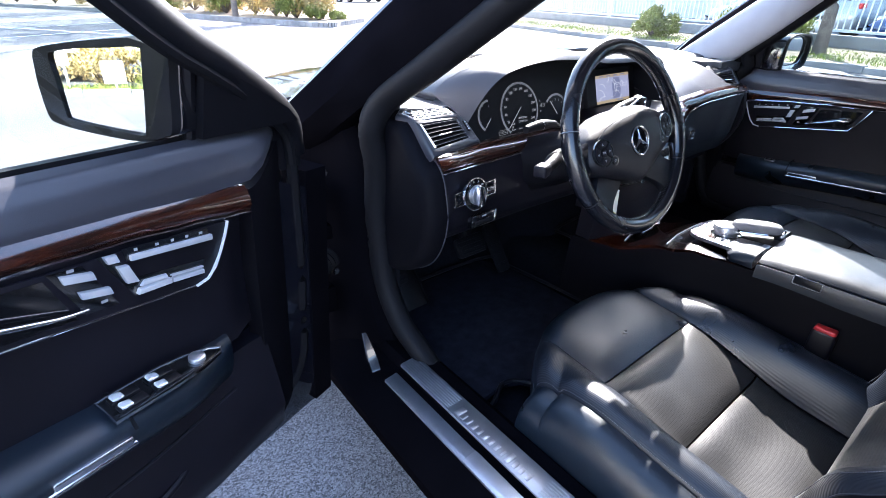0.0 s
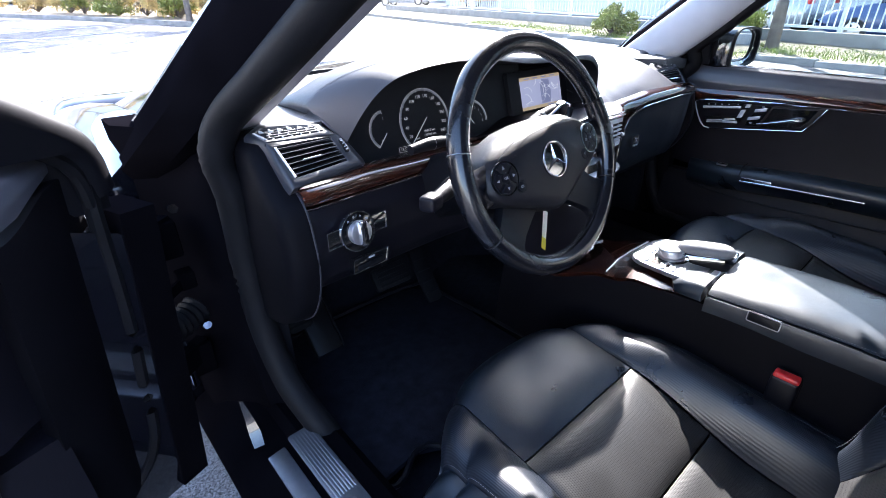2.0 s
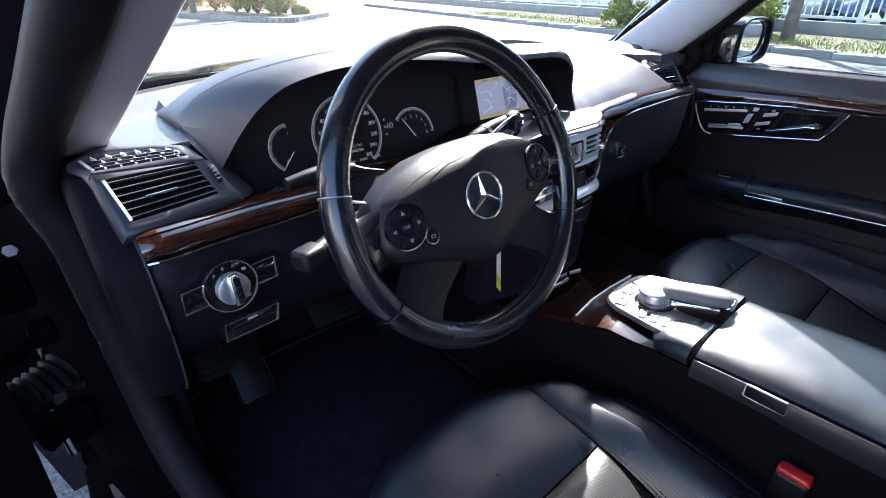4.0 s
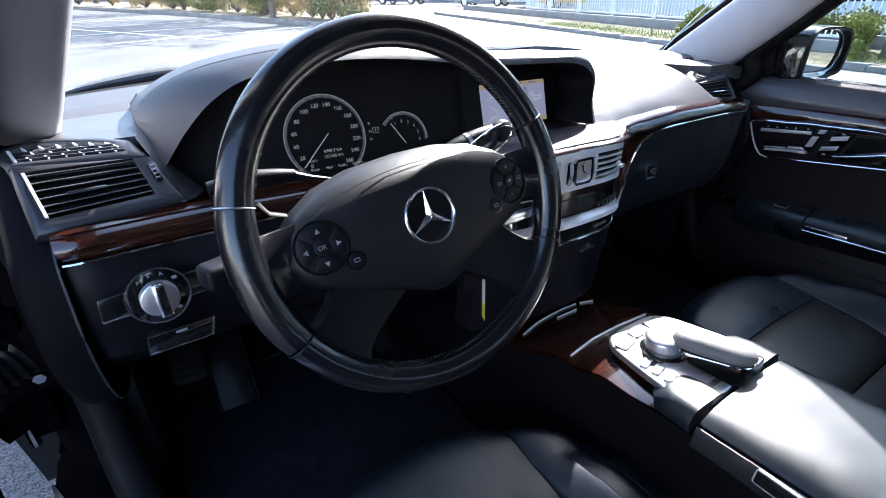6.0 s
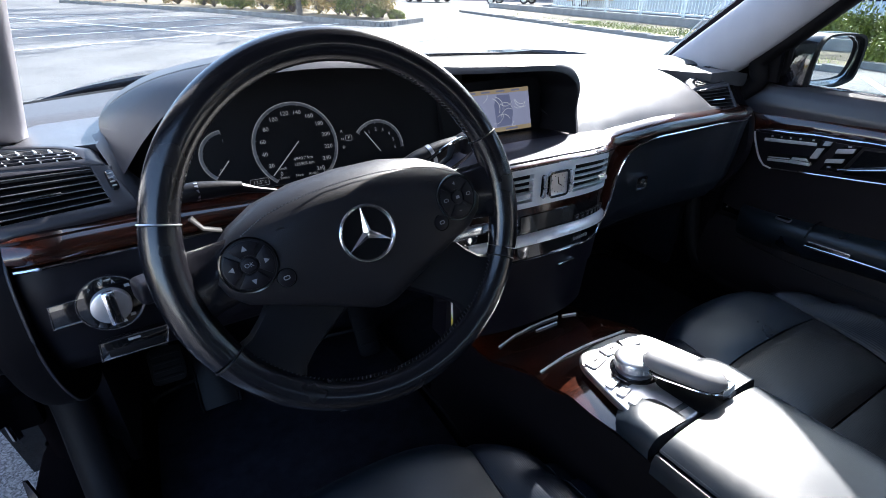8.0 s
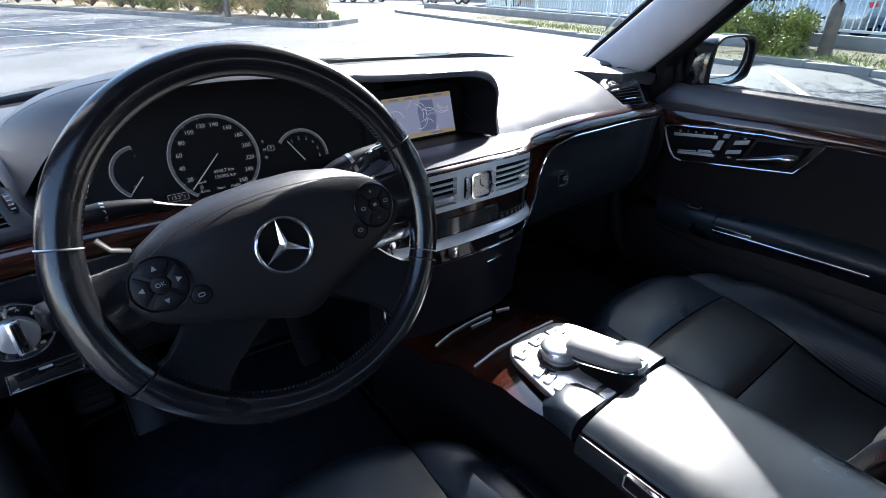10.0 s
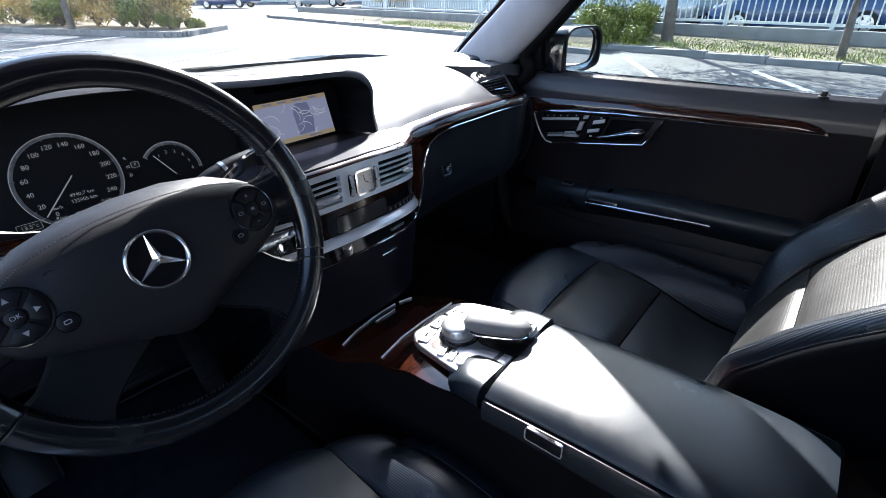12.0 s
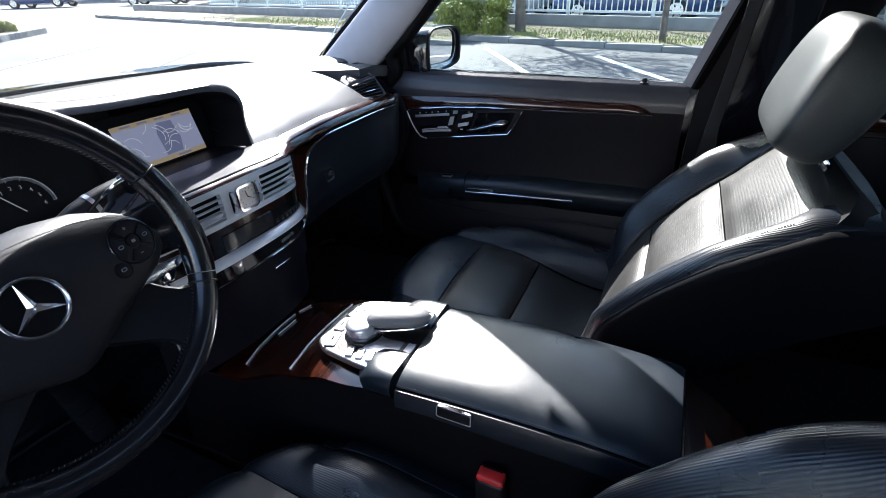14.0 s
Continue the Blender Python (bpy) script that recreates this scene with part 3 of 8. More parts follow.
part("parcel_shelf", box((CX, -2.0, 0.9), (1.4, 0.5, 0.03), 0.01), CARPET, body)
part("boot_lid", box((CX, -2.6, 0.75), (1.7, 0.9, 0.45), 0.12, 4), PAINT, body)

# Sill plates on the driver's side, with embossed lettering reduced to plain bars.
scuff = thing("sill_plate", (-0.728, -0.25, 0.429), "ribbed aluminium sill plate with embossed lettering bars", "sill plate")
part("plate", prism(rounded(0.048, 1.00, 0.006), 0.004, pose(-0.728, -0.250, 0.429), 0.0015), ALU, scuff)
for i in range(7):
    part("rib", box((-0.745 + 0.0057 * i, 0.160, 0.4335), (0.0028, 0.160, 0.002), 0.0006), ALU, scuff)
for i in range(7):
    part("rib", box((-0.745 + 0.0057 * i, -0.44, 0.4335), (0.0028, 0.56, 0.002), 0.0006), ALU, scuff)
for i, w in enumerate((0.020, 0.011, 0.009, 0.011, 0.011, 0.012, 0.011, 0.010, 0.006, 0.014, 0.011, 0.011, 0.011)):
    y = 0.056 - 0.0155 * i
    part("letter_bar", box((-0.734 if i in (0, 9) else -0.737, y, 0.4335), (0.023 if i in (0, 9) else 0.015, w * 0.72, 0.002), 0.0008), SATIN, scuff)
tagged(obj("sill_strip", prism(rounded(0.034, 1.00, 0.004), 0.004, pose(-0.775, -0.245, 0.4035, 0, -8, 0), 0.0015), ALU), "smooth aluminium strip along the outer sill", "sill strip")
tagged(obj("sill_strip", prism(rounded(0.034, 0.40, 0.004), 0.004, pose(-0.776, -0.219, 0.4078, 0, -8, 0), 0.0015), SATIN), "bright polished section of the outer sill strip", "sill strip")

tagged(obj("sill_strip", loft([[Vector((x, y, z)), Vector((x + w, y - 0.004, z + 0.001)), Vector((x + w, y + 0.004, z - 0.004)), Vector((x, y + 0.008, z - 0.006))] for x, y, z, w in ((-0.803, 0.285, 0.412, 0.018), (-0.802, 0.300, 0.432, 0.020), (-0.800, 0.312, 0.462, 0.014), (-0.799, 0.322, 0.500, 0.005))]), PAINT, sharp=60), "gloss black curved edge at the foot of the door pillar", "sill strip")

# Hinges, check strap and cable boot in the door gap.
hinge_gear = thing("door_hinge", (-0.82, 0.48, 0.5), "black steel hinges, check strap and cable boot of open door", "hinge")
for z in (0.78, 0.52):
    part("hinge_leaf", box((-0.815, 0.475, z), (0.05, 0.035, 0.07), 0.006), JAMB, hinge_gear)
    part("hinge_pin", tube([(-0.835, 0.465, z - 0.05), (-0.835, 0.465, z + 0.05)], 0.008), CHROME, hinge_gear, "bright hinge pin")
    part("hinge_arm", strip([(-0.80, 0.48, z + 0.02), (-0.86, 0.44, z + 0.015)], 0.02, 0.045), JAMB, hinge_gear)
part("check_strap", strip([(-0.79, 0.47, 0.70), (-0.88, 0.40, 0.69)], 0.006, 0.02), JAMB, hinge_gear, "black door check strap")
part("strap_bracket", box((-0.80, 0.465, 0.70), (0.03, 0.03, 0.035), 0.004), JAMB, hinge_gear)
boot = [Vector((-0.795 - 0.09 * i / 40, 0.465 - 0.05 * i / 40, 0.635 - 0.008 * math.sin(math.pi * i / 40))) for i in range(41)]
part("cable_boot", tube(boot, 0.026, 14, taper=lambda t: 1 + 0.13 * math.sin(t * 48)), RUBBER, hinge_gear, "ribbed rubber cable boot")
for z in (0.60, 0.84):
    part("bolt", disc(0.009, 0.008, axes((-0.79, 0.455, z), (1, 0, 0), (0, 0, 1)), 6), CHROME, hinge_gear)

# Floor mats and pedals.
mat_outline = [(-0.66, 0.10), (-0.665, 0.50), (-0.60, 0.60), (-0.20, 0.60), (-0.15, 0.5), (-0.15, -0.02), (-0.40, -0.02), (-0.47, 0.02), (-0.52, 0.09), (-0.56, 0.11)]
dm = thing("floor_mat", (-0.4, 0.25, 0.345), "dark velour driver's floor mat with a bound edge", "floor mat", "floor mats")
part("mat_field", prism(mat_outline, 0.012, pose(0, 0, 0.352), 0.003), MAT, dm)
part("binding", tube(spline([(x, y, 0.366) for x, y in mat_outline], 6, True), 0.006, 6, True), PLASTIC, dm, "black bound edge")
pm = thing("floor_mat", (0.44, 0.25, 0.345), "dark velour passenger's floor mat with a bound edge", "floor mat", "floor mats")
part("mat_field", prism([(2 * CX - x, y) for x, y in mat_outline[::-1]], 0.012, pose(0, 0, 0.352), 0.003), MAT, pm)
part("binding", tube(spline([(2 * CX - x, y, 0.366) for x, y in mat_outline], 6, True), 0.006, 6, True), PLASTIC, pm, "black bound edge")


def pedal(name, x, y, z, w, h, lean, label):
    t = thing(name, (x, y, z), label, "pedal", "pedals")
    m = pose(x, y, z, lean, 0, 0)
    part("pad", prism(rounded(w, h, 0.012), 0.012, m, 0.003), RUBBER, t)
    for k in range(4):
        part("tread", box((0, -h * 0.32 + k * h * 0.21, 0.0135), (w * 0.8, 0.006, 0.004), 0.001, m=m), RUBBER, t)
    part("arm", strip([(x, y + 0.012, z), (x, y + 0.06, z + 0.10), (x, y + 0.09, z + 0.22)], 0.016, 0.012), PLASTIC, t)


pedal("brake_pedal", -0.33, 0.50, 0.50, 0.11, 0.06, 55, "rubber-faced brake pedal above the carpet")
pedal("accelerator_pedal", -0.20, 0.52, 0.44, 0.05, 0.16, 55, "long black accelerator pedal above the carpet")
pedal("parking_brake_pedal", -0.60, 0.50, 0.50, 0.06, 0.07, 55, "small foot-operated parking brake pedal")
rest = thing("foot_rest", (-0.53, 0.55, 0.42), "dark padded foot rest beside the pedals", "foot rest")
part("pad", prism(rounded(0.07, 0.17, 0.02), 0.015, pose(-0.53, 0.55, 0.41, 50, 0, 0), 0.004), PLASTIC, rest)
part("rim", ringplate(rounded(0.075, 0.175, 0.02), 0.004, 0.018, pose(-0.53, 0.55, 0.41, 50, 0, 0)), RUBBER, rest)

# ---- dashboard ----
dash = thing("dashboard", (CX, 0.45, 0.5), "dark grained dashboard with burl wood band and chrome lines", "dashboard")

def stack_y(x, z):
    """The centre stack bows towards the cabin in the middle, and leans back below."""
    return 0.130 + 0.080 * abs((x - 0.015) / 0.19) ** 2.2 + 0.10 * max(0, 0.75 - z)


def stack_drop(x):
    """How far the stack's lines sink towards its ends."""
    return 0.031 * abs((x - 0.015) / 0.19) ** 2


# Band of wood along x: front y, lower z, height of the face, then depth and rise of the sloping top.
BAND = [(-0.69, 0.212, 0.877, 0.026, 0.008, 0.004), (-0.66, 0.198, 0.877, 0.027, 0.008, 0.004), (-0.54, 0.220, 0.870, 0.028, 0.009, 0.005), (-0.38, 0.230, 0.869, 0.023, 0.014, 0.008), (-0.22, 0.186, 0.880, 0.013, 0.034, 0.012),
        (-0.12, 0.155, 0.896, 0.007, 0.058, 0.012), (-0.05, 0.136, 0.904, 0.006, 0.074, 0.006), (0.02, 0.128, 0.907, 0.006, 0.084, 0.003), (0.08, 0.134, 0.904, 0.006, 0.076, 0.006), (0.12, 0.150, 0.898, 0.007, 0.058, 0.011),
        (0.165, 0.175, 0.889, 0.010, 0.034, 0.015), (0.20, 0.197, 0.880, 0.014, 0.014, 0.016), (0.235, 0.200, 0.882, 0.018, 0.010, 0.013),
        (0.34, 0.192, 0.893, 0.018, 0.012, 0.010), (0.5, 0.194, 0.894, 0.015, 0.010, 0.008), (0.62, 0.206, 0.887, 0.013, 0.009, 0.007), (0.69, 0.232, 0.885, 0.012, 0.009, 0.006)]
xs = [-0.668 + 1.358 * i / 110 for i in range(111)]


def band(x):
    """Front y, lower z and whole height of the band."""
    y, z, h, d, r = table(x, BAND)
    return y, z, h + r


def band_back(x):
    y, z, h, d, r = table(x, BAND)
    return y + 0.008 + d


rings = []
for x in xs:
    y, z, h, d, r = table(x, BAND)
    e = smooth(0.13, 0.21, x)
    hh = h + r * e
    rings.append([Vector((x, y + 0.05, z)), Vector((x, y + 0.003, z)), Vector((x, y - 0.003, z + h * 0.35)), Vector((x, y - 0.001, z + hh * 0.65)), Vector((x, y + 0.008 + 0.002 * e, z + hh)), Vector((x, y + 0.05, z + hh + 0.001))])
part("wood_band", loft(rings), WOOD, dash, "glossy dark burl wood band", 50)
trim = []
for x in [q for q in xs if q <= 0.215]:
    y, z, h, d, r = table(x, BAND)
    e = 1 - smooth(0.13, 0.21, x)
    r *= e
    y0, z0 = y + 0.0075 + (1 - e) * 0.7 * d, z + h + (table(x, BAND)[4] - r) + 0.0008
    trim.append([Vector((x, y0, z0 - 0.002)), Vector((x, y0, z0 + 0.001 * e)), Vector((x, y0 + (y + 0.008 + d - y0) * 0.5, z0 + r * 0.62)), Vector((x, y + 0.008 + d, z0 + r)), Vector((x, y + 0.03 + d, z0 + r - 0.006)), Vector((x, y + 0.03 + d, z0 - 0.002))])
cut = sum(1 for q in xs if q <= -0.22)
part("wood_shelf", loft(trim[:cut]), WOOD, dash, "glossy sloping top of the wood band", 60)
part("trim_strip", loft(trim[cut - 1:]), SHELF_SHEEN, dash, "grey shelf top standing in for sky reflected in gloss wood", 60)
left_line = [(x, band(x)[0] - 0.001, band(x)[1] - 0.002) for x in xs if x <= -0.2]
part("chrome_line", tube(left_line, 0.0020, 6), CHROME, dash, "thin chrome line")
RIGHT_SWEEP = [(0.196, 0.205, 0.715), (0.219, 0.212, 0.737), (0.233, 0.213, 0.768), (0.241, 0.212, 0.815), (0.254, 0.206, 0.858), (0.282, 0.197, 0.881)]
right_line = spline(RIGHT_SWEEP, 8) + [Vector((x, band(x)[0] - 0.001, band(x)[1] - 0.002)) for x in xs if x > 0.30]
part("chrome_line", tube(right_line, 0.0020, 6), CHROME, dash, "thin chrome line that sweeps round the centre stack")
flank = []
for q in spline(RIGHT_SWEEP, 6):
    xi = min(0.206, q.x - 0.006)
    yi = min(q.y, stack_y(xi, q.z)) - 0.001
    flank.append([Vector((q.x, q.y + 0.001, q.z)), Vector(((q.x + xi) / 2, (q.y + yi) / 2 - 0.002, q.z + 0.002)), Vector((xi, yi, q.z + 0.004)), Vector((xi, yi + 0.04, q.z + 0.004)), Vector((q.x, q.y + 0.04, q.z))])
part("wood_flank", loft(flank), WOOD, dash, "burl wood flank beside the centre stack", 50)

# Ledge before the windscreen and the grained slab behind its step.
def step_y(x):
    u = (x - CX) / 0.75
    return 0.56 - 0.15 * u * u


def ledge(u, v):
    x = CX + 0.735 * u
    y1 = step_y(x) + 0.01
    y0 = 0.30 + 0.19 * smooth(-0.568, -0.545, x) * smooth(0.60, 0.56, x)
    return Vector((x, y0 + (y1 - y0) * v, 0.9735 + 0.003 * v - 0.010 * smooth(0.90, 1.0, abs(u))))


def slab(u, v):
    x = CX + 0.735 * u
    y0, y1 = step_y(x), 0.815 - 0.27 * u * u
    return Vector((x, y0 + (y1 - y0) * v, 0.979 + 0.006 * smooth(0, 0.15, v) + 0.006 * v - 0.004 * u * u))


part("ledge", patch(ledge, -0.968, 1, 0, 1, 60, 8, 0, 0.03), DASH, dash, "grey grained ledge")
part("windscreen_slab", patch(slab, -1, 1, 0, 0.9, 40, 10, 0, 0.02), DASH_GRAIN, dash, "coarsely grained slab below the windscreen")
part("defrost_gap", patch(lambda u, v: slab(u, 0.88 + 0.14 * v) - Vector((0, 0, 0.012)), -1, 1, 0, 1, 30, 2, 0, 0.01), PLASTIC, dash, "black defroster gap")

# Passenger-side pad, swelling above the wood.
PAD = spline([(0.0, 0.0, 0), (0.022, 0.016, 0), (0.060, 0.038, 0), (0.105, 0.058, 0), (0.16, 0.072, 0), (0.23, 0.076, 0), (0.30, 0.066, 0)], 6)


def pass_pad(u, v):
    x0 = 0.122 + 0.034 * smooth(0.05, 0.30, v)
    x = x0 + (0.545 - 0.02 * v - x0) * u
    y, z, h = band(x)
    f = v * (len(PAD) - 1)
    k = min(max(int(f), 0), len(PAD) - 2)
    q = PAD[k].lerp(PAD[k + 1], f - k)
    e = smooth(0.90, 1.0, u)
    return Vector((x, band_back(x) + 0.003 + q.x, z + h - 0.002 + q.y * (1 - 0.05 * u) - 0.016 * e * e * (q.y > 0.01)))


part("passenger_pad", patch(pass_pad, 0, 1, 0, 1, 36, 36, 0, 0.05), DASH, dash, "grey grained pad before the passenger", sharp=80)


# Corner housings with the side vents, drawn on the driver's side.
def ring_fill(inner, outer, n, lip, skirt, centre):
    """A frame between two outlines of matching corners, with its inside tucked in by lip and its outside by skirt."""
    def fine(P):
        P = [Vector(p) for p in P]
        return [P[i].lerp(P[(i + 1) % len(P)], j / 6) for i in range(len(P)) for j in range(6)]
    A, B = fine(inner), fine(outer)
    rings = []
    for a, b in zip(A, B):
        w = (b - centre).normalized()
        rings.append([a - n * lip, a, a.lerp(b, 0.10) + n * 0.0012, a.lerp(b, 0.85) + n * 0.0012, b - n * 0.0005, b + w * 0.003 - n * 0.004, b + w * 0.004 - n * skirt])
    return loft(rings, False, False, True)


def vent_side(side, name_label):
    shift = Matrix() if side < 0 else Matrix.Translation((-0.033, 0.023, -0.015)) @ Matrix.Diagonal((-1, 1, 1, 1))

    def put(bm):
        if side > 0:
            bm.transform(shift)
            bmesh.ops.recalc_face_normals(bm, faces=bm.faces)
        return bm

    v = thing("side_vent", shift @ Vector((-0.623, 0.243, 0.939)), name_label, "air vent", "side vents")
    c = [Vector(q) for q in ((-0.666, 0.2195, 0.9195), (-0.568, 0.2375, 0.921), (-0.580, 0.2635, 0.957), (-0.676, 0.253, 0.960))]
    n = Vector((0.114, -0.767, 0.631)).normalized()
    out = [(-0.676, 0.2085, 0.9075), (-0.541, 0.234, 0.911), (-0.562, 0.2655, 0.955), (-0.6835, 0.2585, 0.9665)]
    mid = sum(c, Vector()) / 4
    part("vent_frame", put(ring_fill(c, out, n, 0.014, 0.02, mid)), DASH_FRAME, v, "smooth dark grey vent frame", 60)
    # Outline and lie of the lattice demister on the flat behind the louvres.
    m2 = Vector((0.0, -0.26, 0.96)).normalized()
    li = [(-0.679, 0.266, 0.9675), (-0.584, 0.2705, 0.9645), (-0.594, 0.288, 0.9715), (-0.614, 0.298, 0.974), (-0.663, 0.3095, 0.9765), (-0.6865, 0.2935, 0.9735)]
    P = lambda a, b, k=0.0: (c[0].lerp(c[1], a)).lerp(c[3].lerp(c[2], a), b) + n * k
    if side < 0:
        part("lattice_edge", put(strip([Vector(li[0]) + m2 * 0.0008, Vector(li[5]) + m2 * 0.0008], 0.0030, 0.003, m2)), BRIGHT, v, "silver demister edge")
        part("vent_edge", put(strip([P(0.0, 0.02, 0.001) + Vector((0.001, 0, 0)), P(0.0, 0.98, 0.001) + Vector((0.001, 0, 0))], 0.0030, 0.004, n)), BRIGHT, v, "silver vent edge")
    part("recess", put(loft([[P(a, b, -0.013) for a, b in ((-0.02, -0.03), (1.02, -0.03), (1.02, 1.03), (-0.02, 1.03))], [P(a, b, -0.020) for a, b in ((-0.02, -0.03), (1.02, -0.03), (1.02, 1.03), (-0.02, 1.03))]])), RUBBER, v, "black vent recess")
    for i in range(6):
        b = (i + 0.5) / 6
        r = [[P(a, b, -0.001) + Vector((0, dy, dz)) for dy, dz in ((0, 0), (0, 0.0016), (0.010, 0.0035), (0.010, 0.002))] for a in (0.0, 0.5, 1.0)]
        lv = part("louvre", put(loft(r)), LOUVRE_BLACK, v)
        part("louvre_edge", put(strip([P(0.0, b, 0.0) + Vector((0, -0.0004, 0.0008)), P(1.0, b, 0.0) + Vector((0, -0.0004, 0.0008))], 0.0008, 0.0010)), LOUVRE, lv, "pale louvre edge")
    part("vent_tab", put(tube([P(0.27, 0.42, 0.003), P(0.62, 0.42, 0.003)], 0.0026, 8, flat=0.7)), CHROME, v, "chrome vent tab")
    tw = axes((-0.5625, 0.2535, 0.9405), (1, 0.12, -0.05), (-0.12, 0.6, 0.75)) @ pose(0, 0, 0.0005, 0, 0, 8)
    part("thumbwheel", put(prism(rounded(0.009, 0.025, 0.004), 0.003, tw, 0.001)), PIANO, v, "black thumbwheel")
    for i in range(4):
        part("thumbwheel_rib", put(box((0, -0.0075 + 0.005 * i, 0.0032), (0.005, 0.0018, 0.001), 0.0003, 1, m=tw)), SATIN, v)
    # Lattice demister on the flat behind the louvres.
    lo = [(-0.6835, 0.2585, 0.9672), (-0.565, 0.2655, 0.9560), (-0.577, 0.293, 0.9700), (-0.605, 0.309, 0.9745), (-0.668, 0.324, 0.9780), (-0.697, 0.295, 0.9745)]
    lc = Vector((-0.635, 0.285, 0.970))
    part("demister_frame", put(ring_fill(li, lo, m2, 0.010, 0.02, lc)), DASH_FRAME, v, "smooth dark grey demister frame", 60)
    part("demister", put(loft([[Vector(p) - m2 * d for p in li] for d in (0.007, 0.012)])), RUBBER, v, "black demister recess")
    for k in range(3):
        t = (k + 0.6) / 3.4
        a, b = Vector(li[0]).lerp(Vector(li[5]), t), Vector(li[1]).lerp(Vector(li[2]), t)
        part("lattice_bar", put(strip([a, b + Vector((-0.006 * t, 0, 0))], 0.0013, 0.004, m2)), DASH_FRAME, v)
    for i in range(6):
        a = Vector(li[0]).lerp(Vector(li[1]), (i + 0.7) / 6.4)
        b = a + Vector((-0.008, 0.036 - 0.016 * max(0, (i - 3) / 2), 0.009))
        for k in range(3):
            q0, q1 = a.lerp(b, (k + 0.15) / 3.2), a.lerp(b, (k + 0.85) / 3.2)
            dx = Vector((0.005 * (k % 2), 0, 0)) - m2 * 0.001
            # Driver's fins are silver, the passenger's dark: sun on them is coloured in.
            part("lattice_fin", put(strip([q0 + dx + Vector((0.0025, 0, 0)), q1 + dx], 0.0012, 0.0042, m2)), LOUVRE_SILVER if side < 0 else DASH_FRAME, v)
    return v


vent_side(-1, "driver's corner air vent with black louvres, silver edge and lattice demister")
vent_side(1, "passenger's corner air vent with black louvres and lattice demister")

# Brow over the instruments and the screen: outer edge, inner edge, and the roof behind.
U_EDGE = [(-0.553, 0.268, 0.946), (-0.561, 0.31, 0.968), (-0.566, 0.347, 0.990), (-0.540, 0.335, 1.014), (-0.494, 0.312, 1.037), (-0.43, 0.292, 1.052), (-0.36, 0.279, 1.060), (-0.27, 0.272, 1.061), (-0.18, 0.266, 1.050), (-0.12, 0.262, 1.041), (-0.05, 0.259, 1.036), (0.03, 0.257, 1.033),
          (0.09, 0.256, 1.031), (0.128, 0.255, 1.022), (0.149, 0.254, 1.003), (0.155, 0.252, 0.985), (0.152, 0.250, 0.967), (0.145, 0.244, 0.950), (0.137, 0.232, 0.934), (0.128, 0.218, 0.918)]
L_EDGE = [(-0.550, 0.262, 0.943), (-0.536, 0.261, 0.961), (-0.519, 0.260, 0.981), (-0.49, 0.258, 1.008), (-0.45, 0.255, 1.030), (-0.39, 0.252, 1.042), (-0.32, 0.250, 1.046), (-0.25, 0.249, 1.043), (-0.18, 0.248, 1.035), (-0.12, 0.247, 1.027), (-0.05, 0.246, 1.023), (0.02, 0.246, 1.021),
          (0.080, 0.246, 1.018), (0.115, 0.246, 1.010), (0.138, 0.246, 0.994), (0.144, 0.245, 0.978), (0.142, 0.243, 0.963), (0.135, 0.237, 0.947), (0.127, 0.225, 0.931), (0.119, 0.213, 0.917)]
U, L = curve_at(U_EDGE, 114), curve_at(L_EDGE, 114)
rings, lining = [], []
for i, (a, b) in enumerate(zip(U, L)):
    k = smooth(0.96, 1.02, a.z)
    back = Vector((a.x, max(0.50, a.y + 0.2), 0.968))
    mid = a.lerp(back, 0.35) + Vector((0, 0, 0.40 * max(0, a.z - 0.972)))
    inner = Vector((b.x - 0.004 * smooth(0.1, 0.13, b.x), b.y + 0.095, b.z - 0.008))
    face = a.lerp(b, 0.5) + Vector((0, -0.003, 0.002)) * k
    rings.append([back, mid, a + Vector((0, 0.012, 0.0015)), a, face, b, b + Vector((0, 0.003, -0.0005))])
    lining.append([b + Vector((0, 0.0025, -0.0004)), b + Vector((0, 0.008, -0.0015)), inner])
part("brow_lining", loft(lining, False, False), LINER, dash, "black lining of the instrument recess", sharp=45)
part("instrument_brow", loft(rings, False, False), BROW_SKIN, dash, "long grained brow arching over the instruments and screen", sharp=45)
cheek = [[(-0.545, 0.231, 0.908), (-0.530, 0.246, 0.905), (-0.515, 0.275, 0.903)], [(-0.560, 0.262, 0.950), (-0.553, 0.263, 0.946), (-0.545, 0.275, 0.943)], [(-0.572, 0.298, 0.9728), (-0.565, 0.302, 0.9715), (-0.558, 0.312, 0.968)], [(-0.578, 0.350, 0.9745), (-0.571, 0.350, 0.9765), (-0.564, 0.350, 0.984)]]
part("brow_cheek", loft([[Vector(p) for p in r] for r in cheek], False, False), DASH_FRAME, dash, "grey panel between vent and instruments", sharp=60)
for off in (0.004, 0.009):
    line = [a + Vector((0, off + 0.004, 0.0016)) for a in curve_at(U_EDGE[2:14], 260)]
    part("brow_stitching", join(*[tube([a, a.lerp(b, 0.55)], 0.00045, 4) for a, b in zip(line, line[1:])]), STITCH_DARK, dash, "row of stitches along the brow", kind="stuff")


# Shelf below the screen and cluster.
def shelf(u, v):
    x = -0.58 + 0.74 * u
    y, z, h = band(x)
    y0, z0 = band_back(x) - 0.004, z + h - 0.003
    y1 = 0.345
    return Vector((x, y0 + (y1 - y0) * v, z0 + (table(x, [(-0.2, 0.876), (-0.1, 0.905)])[0] - z0) * smooth(0, 1, v)))


